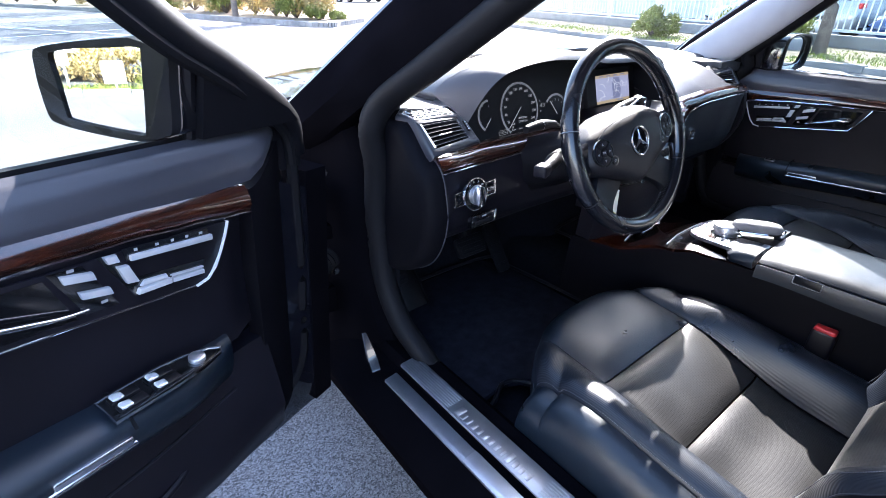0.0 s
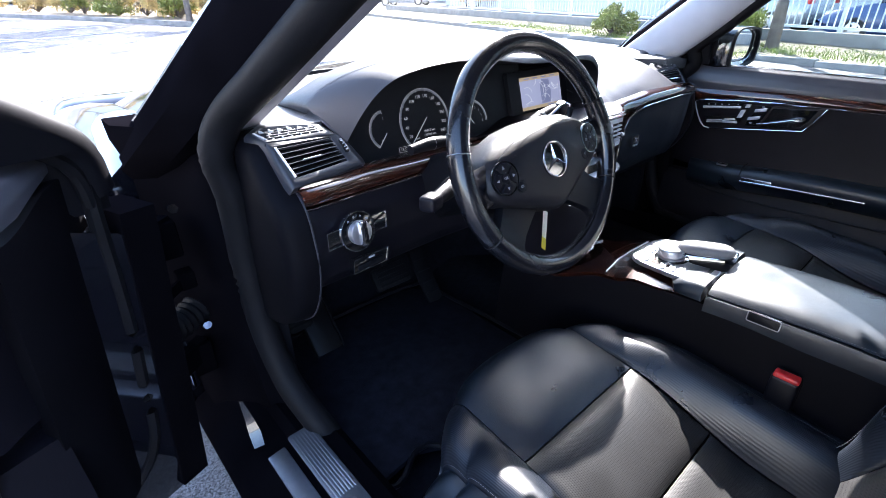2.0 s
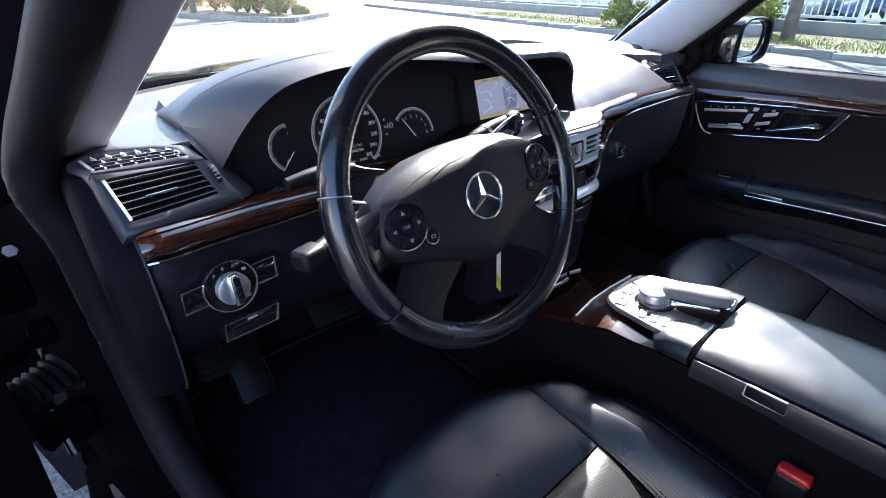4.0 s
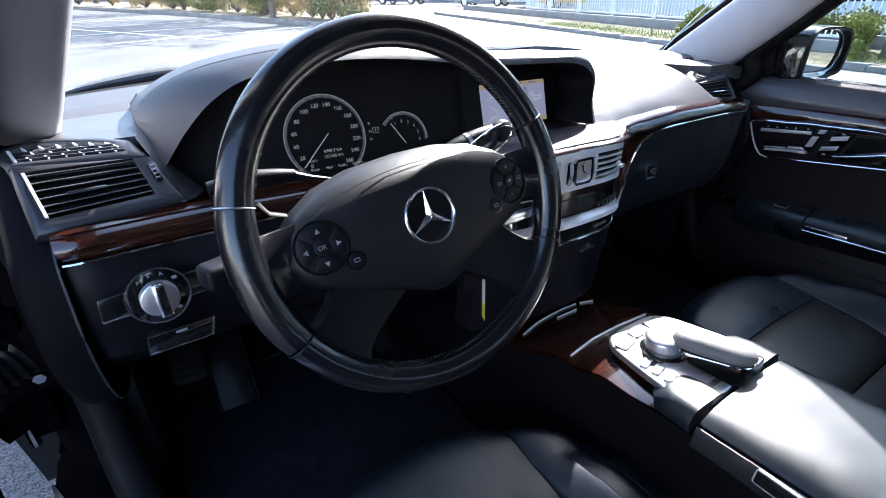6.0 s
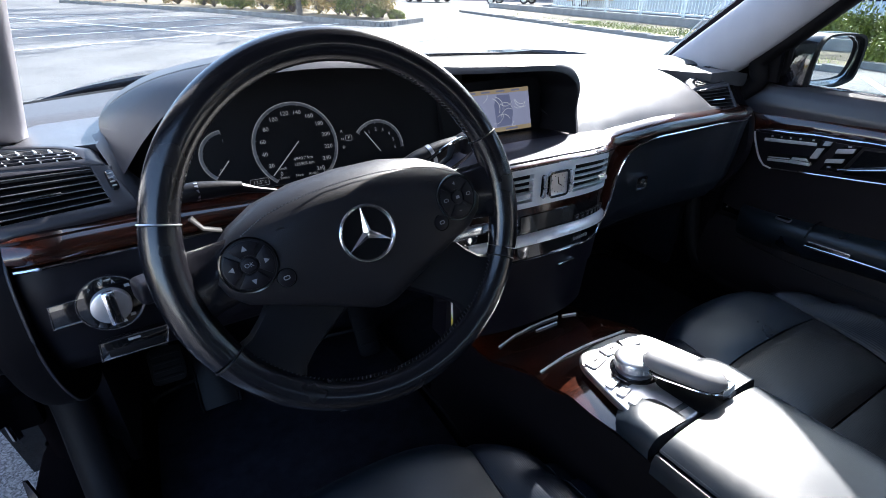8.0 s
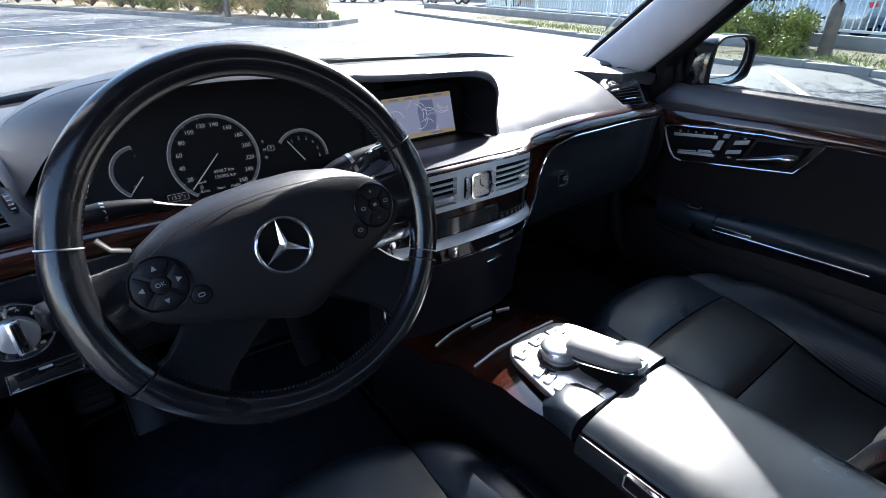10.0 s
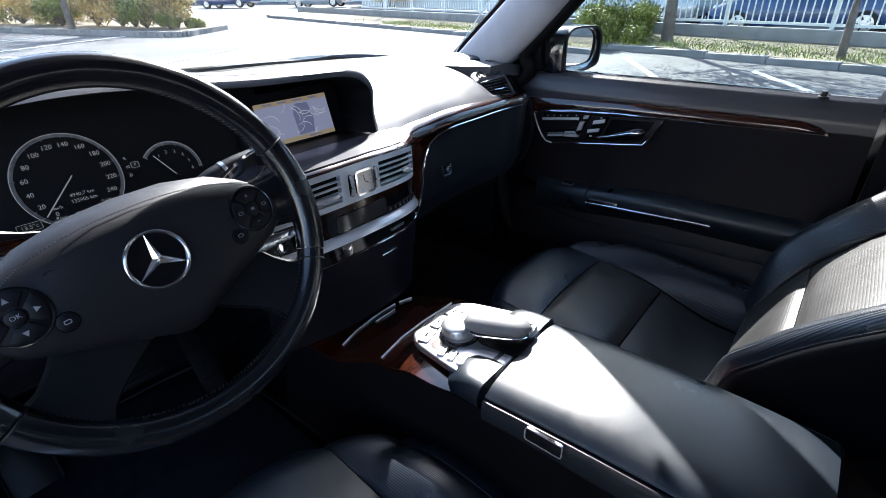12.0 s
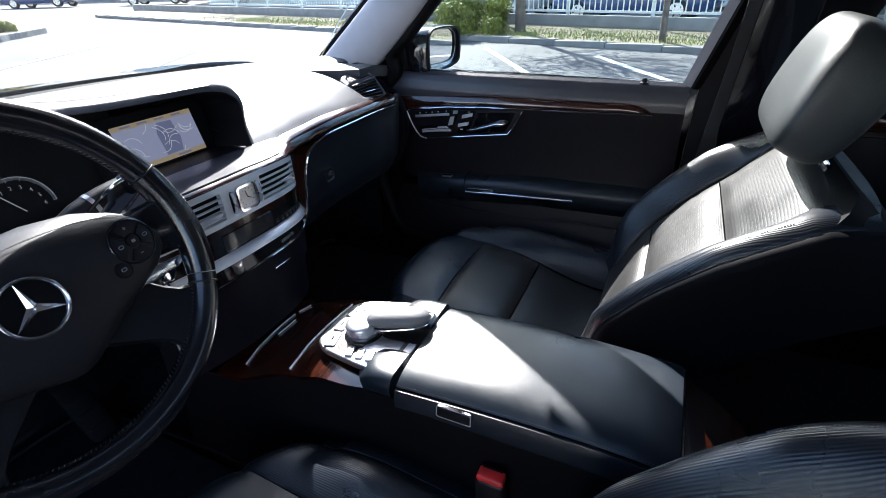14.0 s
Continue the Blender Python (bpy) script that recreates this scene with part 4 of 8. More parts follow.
part("instrument_shelf", patch(shelf, 0, 1, 0, 1, 40, 8, 0, 0.03), DASH_DARK, dash, "satin shelf below the instruments")

# Instrument cluster.
cluster = thing("instrument_cluster", (-0.33, 0.31, 0.93), "black instrument cluster with white-lit round dials", "instrument cluster")
face = []
for i in range(41):
    x = -0.555 + 0.52 * i / 40
    top = max(0.875, table(x, [(q[0], q[2]) for q in L_EDGE[:13]])[0] - 0.002)
    face.append([Vector((x, 0.311, 0.868)), Vector((x, 0.311 + 0.2455 * (top - 0.868), top)), Vector((x, 0.40, top)), Vector((x, 0.40, 0.868))])
part("cluster_face", loft(face), LINER, cluster, "black cluster panel")
CL = axes((-0.40, 0.3282, 0.938), (1, 0, 0), (0, 0.041, 0.167)) @ pose(0, 0, 0.002)


def dial(m, r, a0, a1, n, big, name, numbers=(), size=0.008, inner=0.0, half=False):
    """Arc, ticks, figures and needle of one dial; angles in degrees, clockwise from a0 to a1."""
    arc = [m @ Vector((r * math.cos(radians(a0 + (a1 - a0) * i / 60)), r * math.sin(radians(a0 + (a1 - a0) * i / 60)), 0)) for i in range(61)]
    d = part("dial", tube(arc, 0.0006, 5), GAUGE, cluster, name)
    ring = [[m @ Vector((k * math.cos(radians(a)), k * math.sin(radians(a)), 0.0)) for k in (r - 0.0008, r - 0.0045)] for a in (a0 + (a1 - a0) * i / 60 for i in range(61))]
    part("dial_band", loft(ring, False, False), DIALGREY, d)
    for i in range(n + 1):
        a = radians(a0 + (a1 - a0) * i / n)
        k = 0.005 if i % big == 0 else 0.003
        part("tick", box((0, 0, 0.0006), (k, 0.0006, 0.0006), m=m @ pose((r - 0.001 - k / 2) * math.cos(a), (r - 0.001 - k / 2) * math.sin(a), 0, 0, 0, math.degrees(a))), GAUGE, d)
    for i, s in enumerate(numbers):
        if s:
            a = radians(a0 + (a1 - a0) * i / (len(numbers) - 1))
            words("figure", s, size, m @ pose((r - 0.0145) * math.cos(a), (r - 0.0145) * math.sin(a), 0.0006), GAUGE, d)
    return d


DIALGREY = material("dial_grey", (0.12, 0.12, 0.13), 0.5, mottle=(80, 0.1))
sp = CL @ pose(0.066, -0.006, 0)
d = dial(sp, 0.062, 232, -52, 26, 2, "speedometer", ["0", "20", "40", "60", "80", "100", "120", "140", "160", "180", "200", "220", "240", "260"], 0.0085)
part("needle", tube([sp @ Vector((0.004, 0.006, 0.0012)), sp @ Vector((-0.041, -0.038, 0.0012))], 0.0009, 5), GAUGE, d)
for s, x, y, k in (("4940.7 km", 0.006, -0.019, 0.0068), ("135905 km", 0.006, -0.027, 0.0068), ("km/h", -0.026, -0.030, 0.0055), ("Reise", -0.026, -0.043, 0.006), ("Navi", -0.004, -0.043, 0.006), ("Audio", 0.017, -0.043, 0.006), ("Telefon", 0.041, -0.043, 0.006), ("13.5°c", -0.062, -0.044, 0.0075)):
    words("readout", s, k, sp @ pose(x, y, 0.0006), GAUGE, cluster)
part("readout_frame", ringplate(rounded(0.026, 0.01, 0.001, 1, -0.062, -0.044), 0.0006, 0.0005, sp), GAUGE, cluster)
tc = CL @ pose(0.194, -0.026, 0)
d = dial(tc, 0.043, 140, -5, 12, 2, "rev counter", ["", "1", "2", "3", "4", "5", "6"], 0.0075)
part("needle", tube([tc @ Vector((0.002, -0.006, 0.0012)), tc @ Vector((-0.020, 0.027, 0.0012))], 0.0009, 5), GAUGE, d)
fu = CL @ pose(-0.030, -0.008, 0)
d = dial(fu, 0.036, 95, 235, 8, 2, "fuel gauge", ["1", "", "", "", "0"], 0.006)
part("needle", tube([fu @ Vector((0.0, -0.006, 0.0012)), fu @ Vector((-0.017, -0.024, 0.0012))], 0.0009, 5), GAUGE, d)
for s, y in (("R", 0.012), ("N", 0.0), ("D", -0.012)):
    words("gear_letter", s, 0.006, sp @ pose(0.071, y, 0.0006), GAUGE, cluster)
part("gear_mark", ringplate(rounded(0.01, 0.008, 0.001, 1, 0.081, 0.001), 0.0006, 0.0005, sp), GAUGE, cluster)
words("gear_letter", "P", 0.006, sp @ pose(0.081, 0.001, 0.0006), GAUGE, cluster)

# Screen with a map.
disp = thing("display_screen", (0.03, 0.32, 0.945), "lit navigation screen showing a pale map under an amber bar", "screen")
SM = axes((0.022, 0.3205, 0.9465), (1, 0.0, 0), (0, 0.018, 0.069)) @ pose(0, 0, 0.002)
part("bezel", prism(rounded(0.215, 0.105, 0.004), 0.03, SM @ pose(-0.005, 0.0, -0.03), 0.001), LINER, disp, "black bezel")
part("map_area", prism(rounded(0.150, 0.061, 0.001, 1), 0.0006, SM @ pose(0, 0, 0.0006)), MAP_BLUE, disp, "pale blue map")
part("title_bar", prism(rounded(0.150, 0.0075, 0.001, 1), 0.0009, SM @ pose(0, 0.0330, 0.0006)), MAP_SAND, disp, "amber title bar")
part("status_bar", prism(rounded(0.150, 0.0075, 0.001, 1), 0.0009, SM @ pose(0, -0.0330, 0.0006)), MAP_SAND, disp, "amber status bar")
for x in (-0.05, -0.02, 0.012, 0.045):
    part("menu_mark", box((x, 0.0330, 0.0018), (0.018, 0.0028, 0.0004), m=SM), MAP_PATCH, disp)
part("menu_mark", box((0.03, -0.0330, 0.0018), (0.026, 0.003, 0.0004), m=SM), MAP_PATCH, disp)
rnd = random.Random(4)
part("map_block", prism([(-0.002, -0.028), (0.03, -0.027), (0.036, -0.005), (0.031, 0.026), (0.004, 0.027), (-0.004, 0.01)], 0.0003, SM @ pose(0, 0, 0.0013)), MAP_PATCH, disp)
for k in range(16):
    x, y = rnd.uniform(-0.06, 0.05), rnd.uniform(-0.026, 0.026)
    a = rnd.uniform(0, 6.28)
    pts = [SM @ Vector((max(-0.066, min(0.066, x + i * 0.007 * math.cos(a + i * 0.25))), max(-0.029, min(0.029, y + i * 0.007 * math.sin(a + i * 0.25))), 0.0018)) for i in range(5)]
    part("map_road", tube(pts, 0.0005, 4), MAP_LINE, disp)

# Lower dash: knee panels.
def knee(u, v):
    x = -0.695 + 0.53 * u
    y, z, h = band(x)
    prof = [(0.0, -0.004), (-0.006, -0.03), (-0.008, -0.075), (0.004, -0.125), (0.03, -0.155), (0.09, -0.165)]
    f = v * (len(prof) - 1)
    k = min(int(f), len(prof) - 2)
    a, b = prof[k], prof[k + 1]
    t = f - k
    yy = y * (1 - 0.55 * v) + 0.2 * 0.55 * v
    return Vector((x, yy + a[0] + (b[0] - a[0]) * t, z + a[1] + (b[1] - a[1]) * t))


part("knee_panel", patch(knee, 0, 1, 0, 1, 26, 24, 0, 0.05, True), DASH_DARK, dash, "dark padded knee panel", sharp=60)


def glove(u, v):
    x = 0.155 + 0.54 * u
    y, z, h = band(x)
    prof = [(0.002, -0.004), (0.008, -0.03), (0.012, -0.09), (0.02, -0.15), (0.045, -0.20), (0.10, -0.22)]
    f = v * (len(prof) - 1)
    k = min(int(f), len(prof) - 2)
    a, b = prof[k], prof[k + 1]
    t = f - k
    return Vector((x, y + 0.012 * math.sin(math.pi * u) + a[0] + (b[0] - a[0]) * t, z + a[1] + (b[1] - a[1]) * t))


gb = part("glovebox", patch(glove, 0.165, 1, 0, 1, 26, 24, 0, 0.05, True), GLOVE_SKIN, dash, "dark grained glovebox lid", sharp=60)
part("stack_cheek", patch(glove, 0.05, 0.16, 0.72, 1, 6, 12, 0, 0.05, True), DASH_DARK, dash, sharp=60)
gm = axes((0.312, 0.212, 0.793), (1, 0.02, 0), (0, 0.06, 1))
part("glovebox_lock", prism(rounded(0.030, 0.026, 0.004), 0.004, gm, 0.001), PIANO, gb, "black lock with chrome edge")
part("lock_edge", ringplate(rounded(0.030, 0.026, 0.004), 0.002, 0.005, gm), CHROME, gb)
part("lock_barrel", disc(0.007, 0.008, gm @ pose(0.006, 0, 0), 18, 0.001), CHROME, gb, "chrome lock barrel")

# End panel seen when the door is open.
END = [(0.225, 0.905), (0.196, 0.880), (0.184, 0.845), (0.178, 0.790), (0.192, 0.735), (0.225, 0.682), (0.275, 0.645), (0.335, 0.622), (0.40, 0.615), (0.405, 0.95), (0.33, 0.975), (0.27, 0.965)]
edge = [(q.x, q.y) for q in spline([(y, z, 0) for y, z in END[:9]], 4)]
end = edge + END[9:]
mid_y, mid_z = 0.32, 0.78


def end_ring(x, k, dy=0.0):
    return [Vector((x, mid_y + (y - mid_y) * k + dy, mid_z + (z - mid_z) * k)) for y, z in end]


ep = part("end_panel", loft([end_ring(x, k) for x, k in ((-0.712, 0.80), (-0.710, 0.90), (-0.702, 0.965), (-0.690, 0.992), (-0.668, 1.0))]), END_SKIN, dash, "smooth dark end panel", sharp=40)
part("end_edge", tube([Vector((-0.669, y - 0.0008, z)) for y, z in edge], 0.0016, 6), BROW_SKIN, ep, "fine raised edge")
part("end_panel", loft([[flip(p) for p in end_ring(x, k, 0.055)] for x, k in ((-0.706, 0.96), (-0.695, 0.99), (-0.672, 1.0))]), DASH_DARK, dash, sharp=40)
part("under_dash", box((-0.42, 0.45, 0.70), (0.5, 0.3, 0.06), 0.02), PLASTIC, dash)
part("under_dash", box((0.45, 0.45, 0.67), (0.45, 0.3, 0.06), 0.02), PLASTIC, dash)

# Light switch and parking-brake release.
ls = thing("light_switch", (-0.593, 0.19, 0.82), "round chrome headlamp knob in a black winged plate", "light switch")
lm = axes((-0.594, 0.1895, 0.823), (1, 0.08, 0.0), (0, 0.12, 1))
wing = [(-0.056, -0.0135), (0.058, -0.0105), (0.060, 0.0165), (-0.054, 0.0125)]
part("wing_plate", prism(wing, 0.004, lm, 0.001), PIANO, ls, "gloss black plate")
part("wing_edge", ringplate(wing, 0.0016, 0.0050, lm), CHROME_SOFT, ls, "bright chrome edge")
part("dial_plate", disc(0.0315, 0.0062, lm, 36, 0.001), PIANO, ls, "round black dial")
part("dial_edge", ringplate([(0.0318 * math.cos(2 * math.pi * i / 36), 0.0318 * math.sin(2 * math.pi * i / 36)) for i in range(36)], 0.0015, 0.007, lm), CHROME_SOFT, ls, "bright chrome ring")
part("knob", disc(0.0195, 0.013, lm @ pose(0, -0.001, 0.004), 32, 0.002), SATIN, ls, "satin silver knob")
part("knob_grip", box((0.001, -0.001, 0.0195), (0.0125, 0.040, 0.009), 0.003, m=lm), CHROME_SOFT, ls, "bright upright grip")
part("grip_inset", box((0.002, -0.001, 0.0240), (0.0075, 0.034, 0.0012), 0.0004, m=lm), PIANO, ls)
for i, s in enumerate(("P", "0", "A")):
    a = radians(128 - 28 * i)
    words("switch_mark", s, 0.006, lm @ pose(0.0252 * math.cos(a), 0.0252 * math.sin(a), 0.0065), WHITE_MARK, ls)
for a in (40, -50, -75):
    part("switch_mark", box((0.0252 * math.cos(radians(a)), 0.0252 * math.sin(radians(a)), 0.0065), (0.005, 0.0035, 0.0004), m=lm), WHITE_MARK, ls)
pb = thing("brake_release", (-0.58, 0.18, 0.768), "black parking brake release handle with chrome edge", "brake handle")
pbm = axes((-0.583, 0.180, 0.772), (1, 0.06, 0.0), (0, 0.05, 1))
ro = [(-0.036, -0.010), (0.030, -0.010), (0.036, 0.012), (-0.033, 0.012)]
part("handle", prism(ro, 0.010, pbm, 0.002), PIANO, pb)
part("handle_edge", ringplate(ro, 0.0016, 0.0112, pbm), CHROME_SOFT, pb, "chrome edge")
part("grip_slot", box((0, -0.004, 0.0102), (0.055, 0.009, 0.002), 0.001, m=pbm), RUBBER, pb)
part("handle_mark", box((0, 0.008, 0.0108), (0.012, 0.003, 0.0006), m=pbm), WHITE_MARK, pb)

# ---- centre stack ----
stack = thing("centre_stack", (CX, 0.15, 0.75), "silver centre stack with two air vents, analogue clock and climate keys", "centre stack")
SX = [-0.175 + 0.38 * i / 24 for i in range(25)]


def stack_strip(z0, z1, proud=0.0, x0=-0.175, x1=0.206, deep=0.05, bulge=0.0):
    n, rows = 24, []
    for i in range(n + 1):
        x = x0 + (x1 - x0) * i / n
        d = -stack_drop(x)
        pts = [(z0, 0.0), ((z0 + z1) / 2, -bulge), (z1, 0.0)]
        rows.append([Vector((x, stack_y(x, z) - proud + b, z + d)) for z, b in pts] + [Vector((x, stack_y(x, z1) + deep, z1 + d)), Vector((x, stack_y(x, z0) + deep, z0 + d))])
    return loft(rows)


def on_stack(x, z, out=0.0):
    """A place on the stack's face, out from it."""
    return Vector((x, stack_y(x, z) - out, z - stack_drop(x)))


VENTS = ((-0.152, -0.036, 0.030), (0.042, 0.194, 0.012))
part("vent_panel", join(stack_strip(0.895, 0.9075), stack_strip(0.842, 0.851), stack_strip(0.851, 0.895, 0, -0.175, VENTS[0][0]), stack_strip(0.851, 0.895, 0, VENTS[0][1], VENTS[1][0]), stack_strip(0.851, 0.895, 0, VENTS[1][1], 0.206)), PANEL, stack, "satin silver vent panel")
part("panel_lip", tube([on_stack(x, 0.9065, 0.0005) for x in SX], 0.0012, 6), CHROME, stack, "fine chrome upper edge")
part("wood_strip", stack_strip(0.830, 0.842, 0.0005), WOOD, stack, "thin burl wood strip")
part("key_panel", stack_strip(0.796, 0.830, -0.002), PIANO, stack, "gloss black climate panel")
part("climate_display", stack_strip(0.8005, 0.8275, 0.0, -0.052, 0.052, 0.004), SMOKED, stack, "smoked grey climate display")
part("chrome_bar", loft([[on_stack(x, z, out) for z, out in ((0.7955, -0.004), (0.7955, 0.001), (0.7925, 0.0068), (0.7870, 0.0108), (0.7825, 0.0112), (0.7800, 0.008), (0.7800, -0.004))] for x in (-0.175 + 0.381 * i / 24 for i in range(25))]), BRIGHT, stack, "broad chrome bar of climate keys", 50)
part("badge_strip", stack_strip(0.751, 0.7805, 0.0), PIANO, stack, "gloss black badge strip")
part("chrome_hem", tube([on_stack(x, 0.750, 0.001) for x in SX], 0.0016, 6), CHROME, stack)
part("drawer", stack_strip(0.695, 0.747, 0.0, -0.165, 0.190), DASH_DARK, stack, "dark drawer front")
part("drawer_pull", tube([on_stack(x, 0.722, 0.002) for x in (0.03, 0.05, 0.07)], 0.0016, 6), CHROME, stack, "thin chrome pull")
part("stack_foot", stack_strip(0.60, 0.695, -0.004, -0.15, 0.170), DASH_DARK, stack)
for i, w in enumerate((0.005, 0.006, 0.005, 0.004, 0.002, 0.005)):
    x = 0.062 + 0.0074 * i
    part("badge_bar", box(on_stack(x, 0.764, 0.0012), (w, 0.002, 0.005), 0.0004, rot=(0, 0, 18)), GREY_PAD, stack)
for i in range(8):
    x = 0.062 + 0.016 * i
    k = part("climate_key", box(on_stack(x, 0.803, -0.0005), (0.012, 0.003, 0.009), 0.001, rot=(0, 0, 22 * (x - 0.015) / 0.1)), PLASTIC, stack)
    part("key_mark", box(on_stack(x, 0.8035, 0.0012), (0.005, 0.0006, 0.0022), rot=(0, 0, 22 * (x - 0.015) / 0.1)), GREY_PAD, k)
for i in range(1, 10):
    x = -0.13 + 0.033 * i
    part("key_gap", box(on_stack(x, 0.786, 0.0106), (0.0005, 0.0016, 0.006)), SATIN, stack)


def stack_vent(x0, x1, skew):
    v = part("air_vent", stack_strip(0.848, 0.898, -0.016, x0 - 0.003, x1 + 0.003, 0.01), LOUVRE_BLACK, stack, "black vent recess")
    for k in range(4):
        z = 0.8555 + 0.0098 * k
        rows = []
        for x in (x0 + (x1 - x0) * i / 10 for i in range(11)):
            rows.append([on_stack(x, z + dz, out) for out, dz in ((0.0002, 0.0), (0.0006, 0.0009), (0.0002, 0.0018), (-0.0060, 0.0020), (-0.0060, 0.0006))])
        part("louvre", loft(rows), LOUVRE_SILVER, v)
    for x in (x0, x1):
        part("vent_cheek", loft([[on_stack(x + dx, z, out) for z, out in ((0.851, 0.0), (0.895, 0.0), (0.895, -0.016), (0.851, -0.016))] for dx in (-0.0006, 0.0006)]), PANEL, v)
    xm = (x0 + x1) / 2 + skew
    part("vent_tab", loft([[on_stack(xm + dx, 0.866 + z * k, out * k) for z, out in ((-0.004, 0.002), (0.004, 0.002), (0.003, 0.010), (-0.003, 0.011))] for dx, k in ((-0.019, 0.7), (-0.012, 1.0), (0.012, 1.0), (0.019, 0.7))]), SILVER, v, "bright vent tab", 60)


for vx0, vx1, skew in VENTS:
    stack_vent(vx0, vx1, skew)
ck = axes(on_stack(0.006, 0.8725, 0.0005), (1, 0, 0), (0, 0.05, 1))
part("clock_frame", ringplate(rounded(0.036, 0.038, 0.005), 0.004, 0.005, ck), CHROME, stack, "chrome clock frame")
cf = part("clock_face", prism(rounded(0.033, 0.035, 0.003), 0.0022, ck), SATIN, stack, "silvery analogue clock face")
for a, l, w in ((100, 0.011, 0.0011), (-30, 0.008, 0.0013)):
    part("clock_hand", box((l / 2, 0, 0.0032), (l, w, 0.0006), m=ck @ pose(0, 0, 0, 0, 0, a)), PIANO, cf)
for i in range(12):
    part("hour_mark", box((0.0135, 0, 0.0026), (0.002, 0.0007, 0.0004), m=ck @ pose(0, 0, 0, 0, 0, 30 * i)), PIANO, cf)
for x in (-0.0205, 0.0310):
    tw_ = part("thumbwheel", tube([on_stack(x, 0.8725 + 0.017 * math.sin(b), 0.0015 + 0.005 * math.cos(b)) for b in (radians(-80 + 16 * i) for i in range(11))], 0.0032, 8), KEY_SILVER, stack, "ribbed chrome thumbwheel", 60)
    part("wheel_slot", prism(rounded(0.0078, 0.036, 0.0035), 0.0004, axes(on_stack(x, 0.8725, 0.0004), (1, 0.1, 0), (0, 0, 1))), LOUVRE_BLACK, tw_)
    for i in range(7):
        b = radians(-60 + 20 * i)
        part("wheel_rib", tube([on_stack(x - 0.003, 0.8725 + 0.0175 * math.sin(b), 0.0024 + 0.0058 * math.cos(b)), on_stack(x + 0.003, 0.8725 + 0.0175 * math.sin(b), 0.0024 + 0.0058 * math.cos(b))], 0.0006, 5), SATIN, tw_)
part("ignition_ring", disc(0.022, 0.01, axes((-0.185, 0.155, 0.83), (1, -0.3, 0), (0, 0.2, 1)), 28, 0.002), SATIN, stack, "round silver ignition lock")

# ---- steering wheel ----
wheel = thing("steering_wheel", (-0.351, 0.022, 0.928), "black leather steering wheel with control pads and star emblem, slightly turned", "steering wheel")
WM = axes((-0.352, 0.022, 0.929), (1, 0, 0), (0, math.sin(radians(21)), math.cos(radians(21)))) @ pose(0, 0, 0, 0, 0, 5.5)
R_RIM = 0.1690


def rim_arc(a0, a1, n, r, flat=1.0, swell=0.0):
    pts = [Vector((R_RIM * math.cos(radians(a0 + (a1 - a0) * i / n)), R_RIM * math.sin(radians(a0 + (a1 - a0) * i / n)), 0)) for i in range(n + 1)]
    bm = tube(pts, r, 16, flat=flat, taper=lambda t: 1 + swell * math.sin(math.pi * t) ** 0.5)
    bm.transform(WM)
    return bm


SEAMS = (17, 163, 207.5, 329.5)
part("rim_upper", rim_arc(17, 163, 60, 0.0155, 1.0), RIM_LEATHER, wheel, "smooth black upper rim", 60)
part("rim_lower", rim_arc(207, 333, 50, 0.0155, 1.0), RIM_LEATHER, wheel, "leather lower rim with a stitched inside", 60)
part("rim_side", rim_arc(163.4, 206.6, 24, 0.0158, 1.0, 0.06), RIM_LEATHER, wheel, "thick hand grip", 60)
part("rim_side", rim_arc(-26.6, 16.6, 24, 0.0158, 1.0, 0.06), RIM_LEATHER, wheel, "thick hand grip", 60)
for a in SEAMS:
    ring = [Vector(((R_RIM + 0.0158 * math.cos(t)) * math.cos(radians(a)), (R_RIM + 0.0158 * math.cos(t)) * math.sin(radians(a)), 0.0158 * math.sin(t))) for t in (2 * math.pi * i / 20 for i in range(20))]
    bm = tube(ring, 0.0009, 5, True)
    bm.transform(WM)
    part("rim_seam", bm, SATIN if a in (163,) else PLASTIC, wheel)
# Stitching round the inside of the rim.
for a0, a1 in ((212, 328), (22, 60), (120, 158)):
    k = int((a1 - a0) / 1.6)
    bms = []
    for i in range(k):
        a = radians(a0 + (a1 - a0) * i / k)
        b = a + radians(0.9)
        p = [Vector(((R_RIM - 0.0152) * math.cos(a), (R_RIM - 0.0152) * math.sin(a), 0.004)), Vector(((R_RIM - 0.0152) * math.cos(b), (R_RIM - 0.0152) * math.sin(b), -0.002))]
        bms.append(tube(p, 0.0006, 4))
    bm = join(*bms)
    bm.transform(WM)
    part("rim_stitching", bm, STITCH_DARK, wheel, "row of dark stitches", kind="stuff")

# Padded centre.
HUB = [(0.0, 0.057), (0.045, 0.055), (0.085, 0.046), (0.113, 0.031), (0.132, 0.015), (0.139, -0.012), (0.134, -0.026), (0.118, -0.040), (0.06, -0.064), (0.012, -0.086), (0.0, -0.088)]
HUB = HUB + [(-x, y) for x, y in HUB[-2:0:-1]]
hub_line = [Vector((x, y, 0)) for x, y in HUB]
rings = []
for k, z in ((1.0, -0.034), (1.0, -0.006), (0.985, 0.003), (0.95, 0.009), (0.85, 0.0155), (0.75, 0.018), (0.65, 0.0195), (0.5, 0.0205), (0.3, 0.0215), (0.02, 0.022)):
    rings.append([WM @ Vector((p.x * k, p.y * k, z - 0.018 * smooth(0.50, 1.0, k) * max(0, p.y / 0.057) ** 0.7)) for p in hub_line])
pad = part("airbag_pad", loft(rings), PAD_SKIN, wheel, "black grained airbag pad", 50)
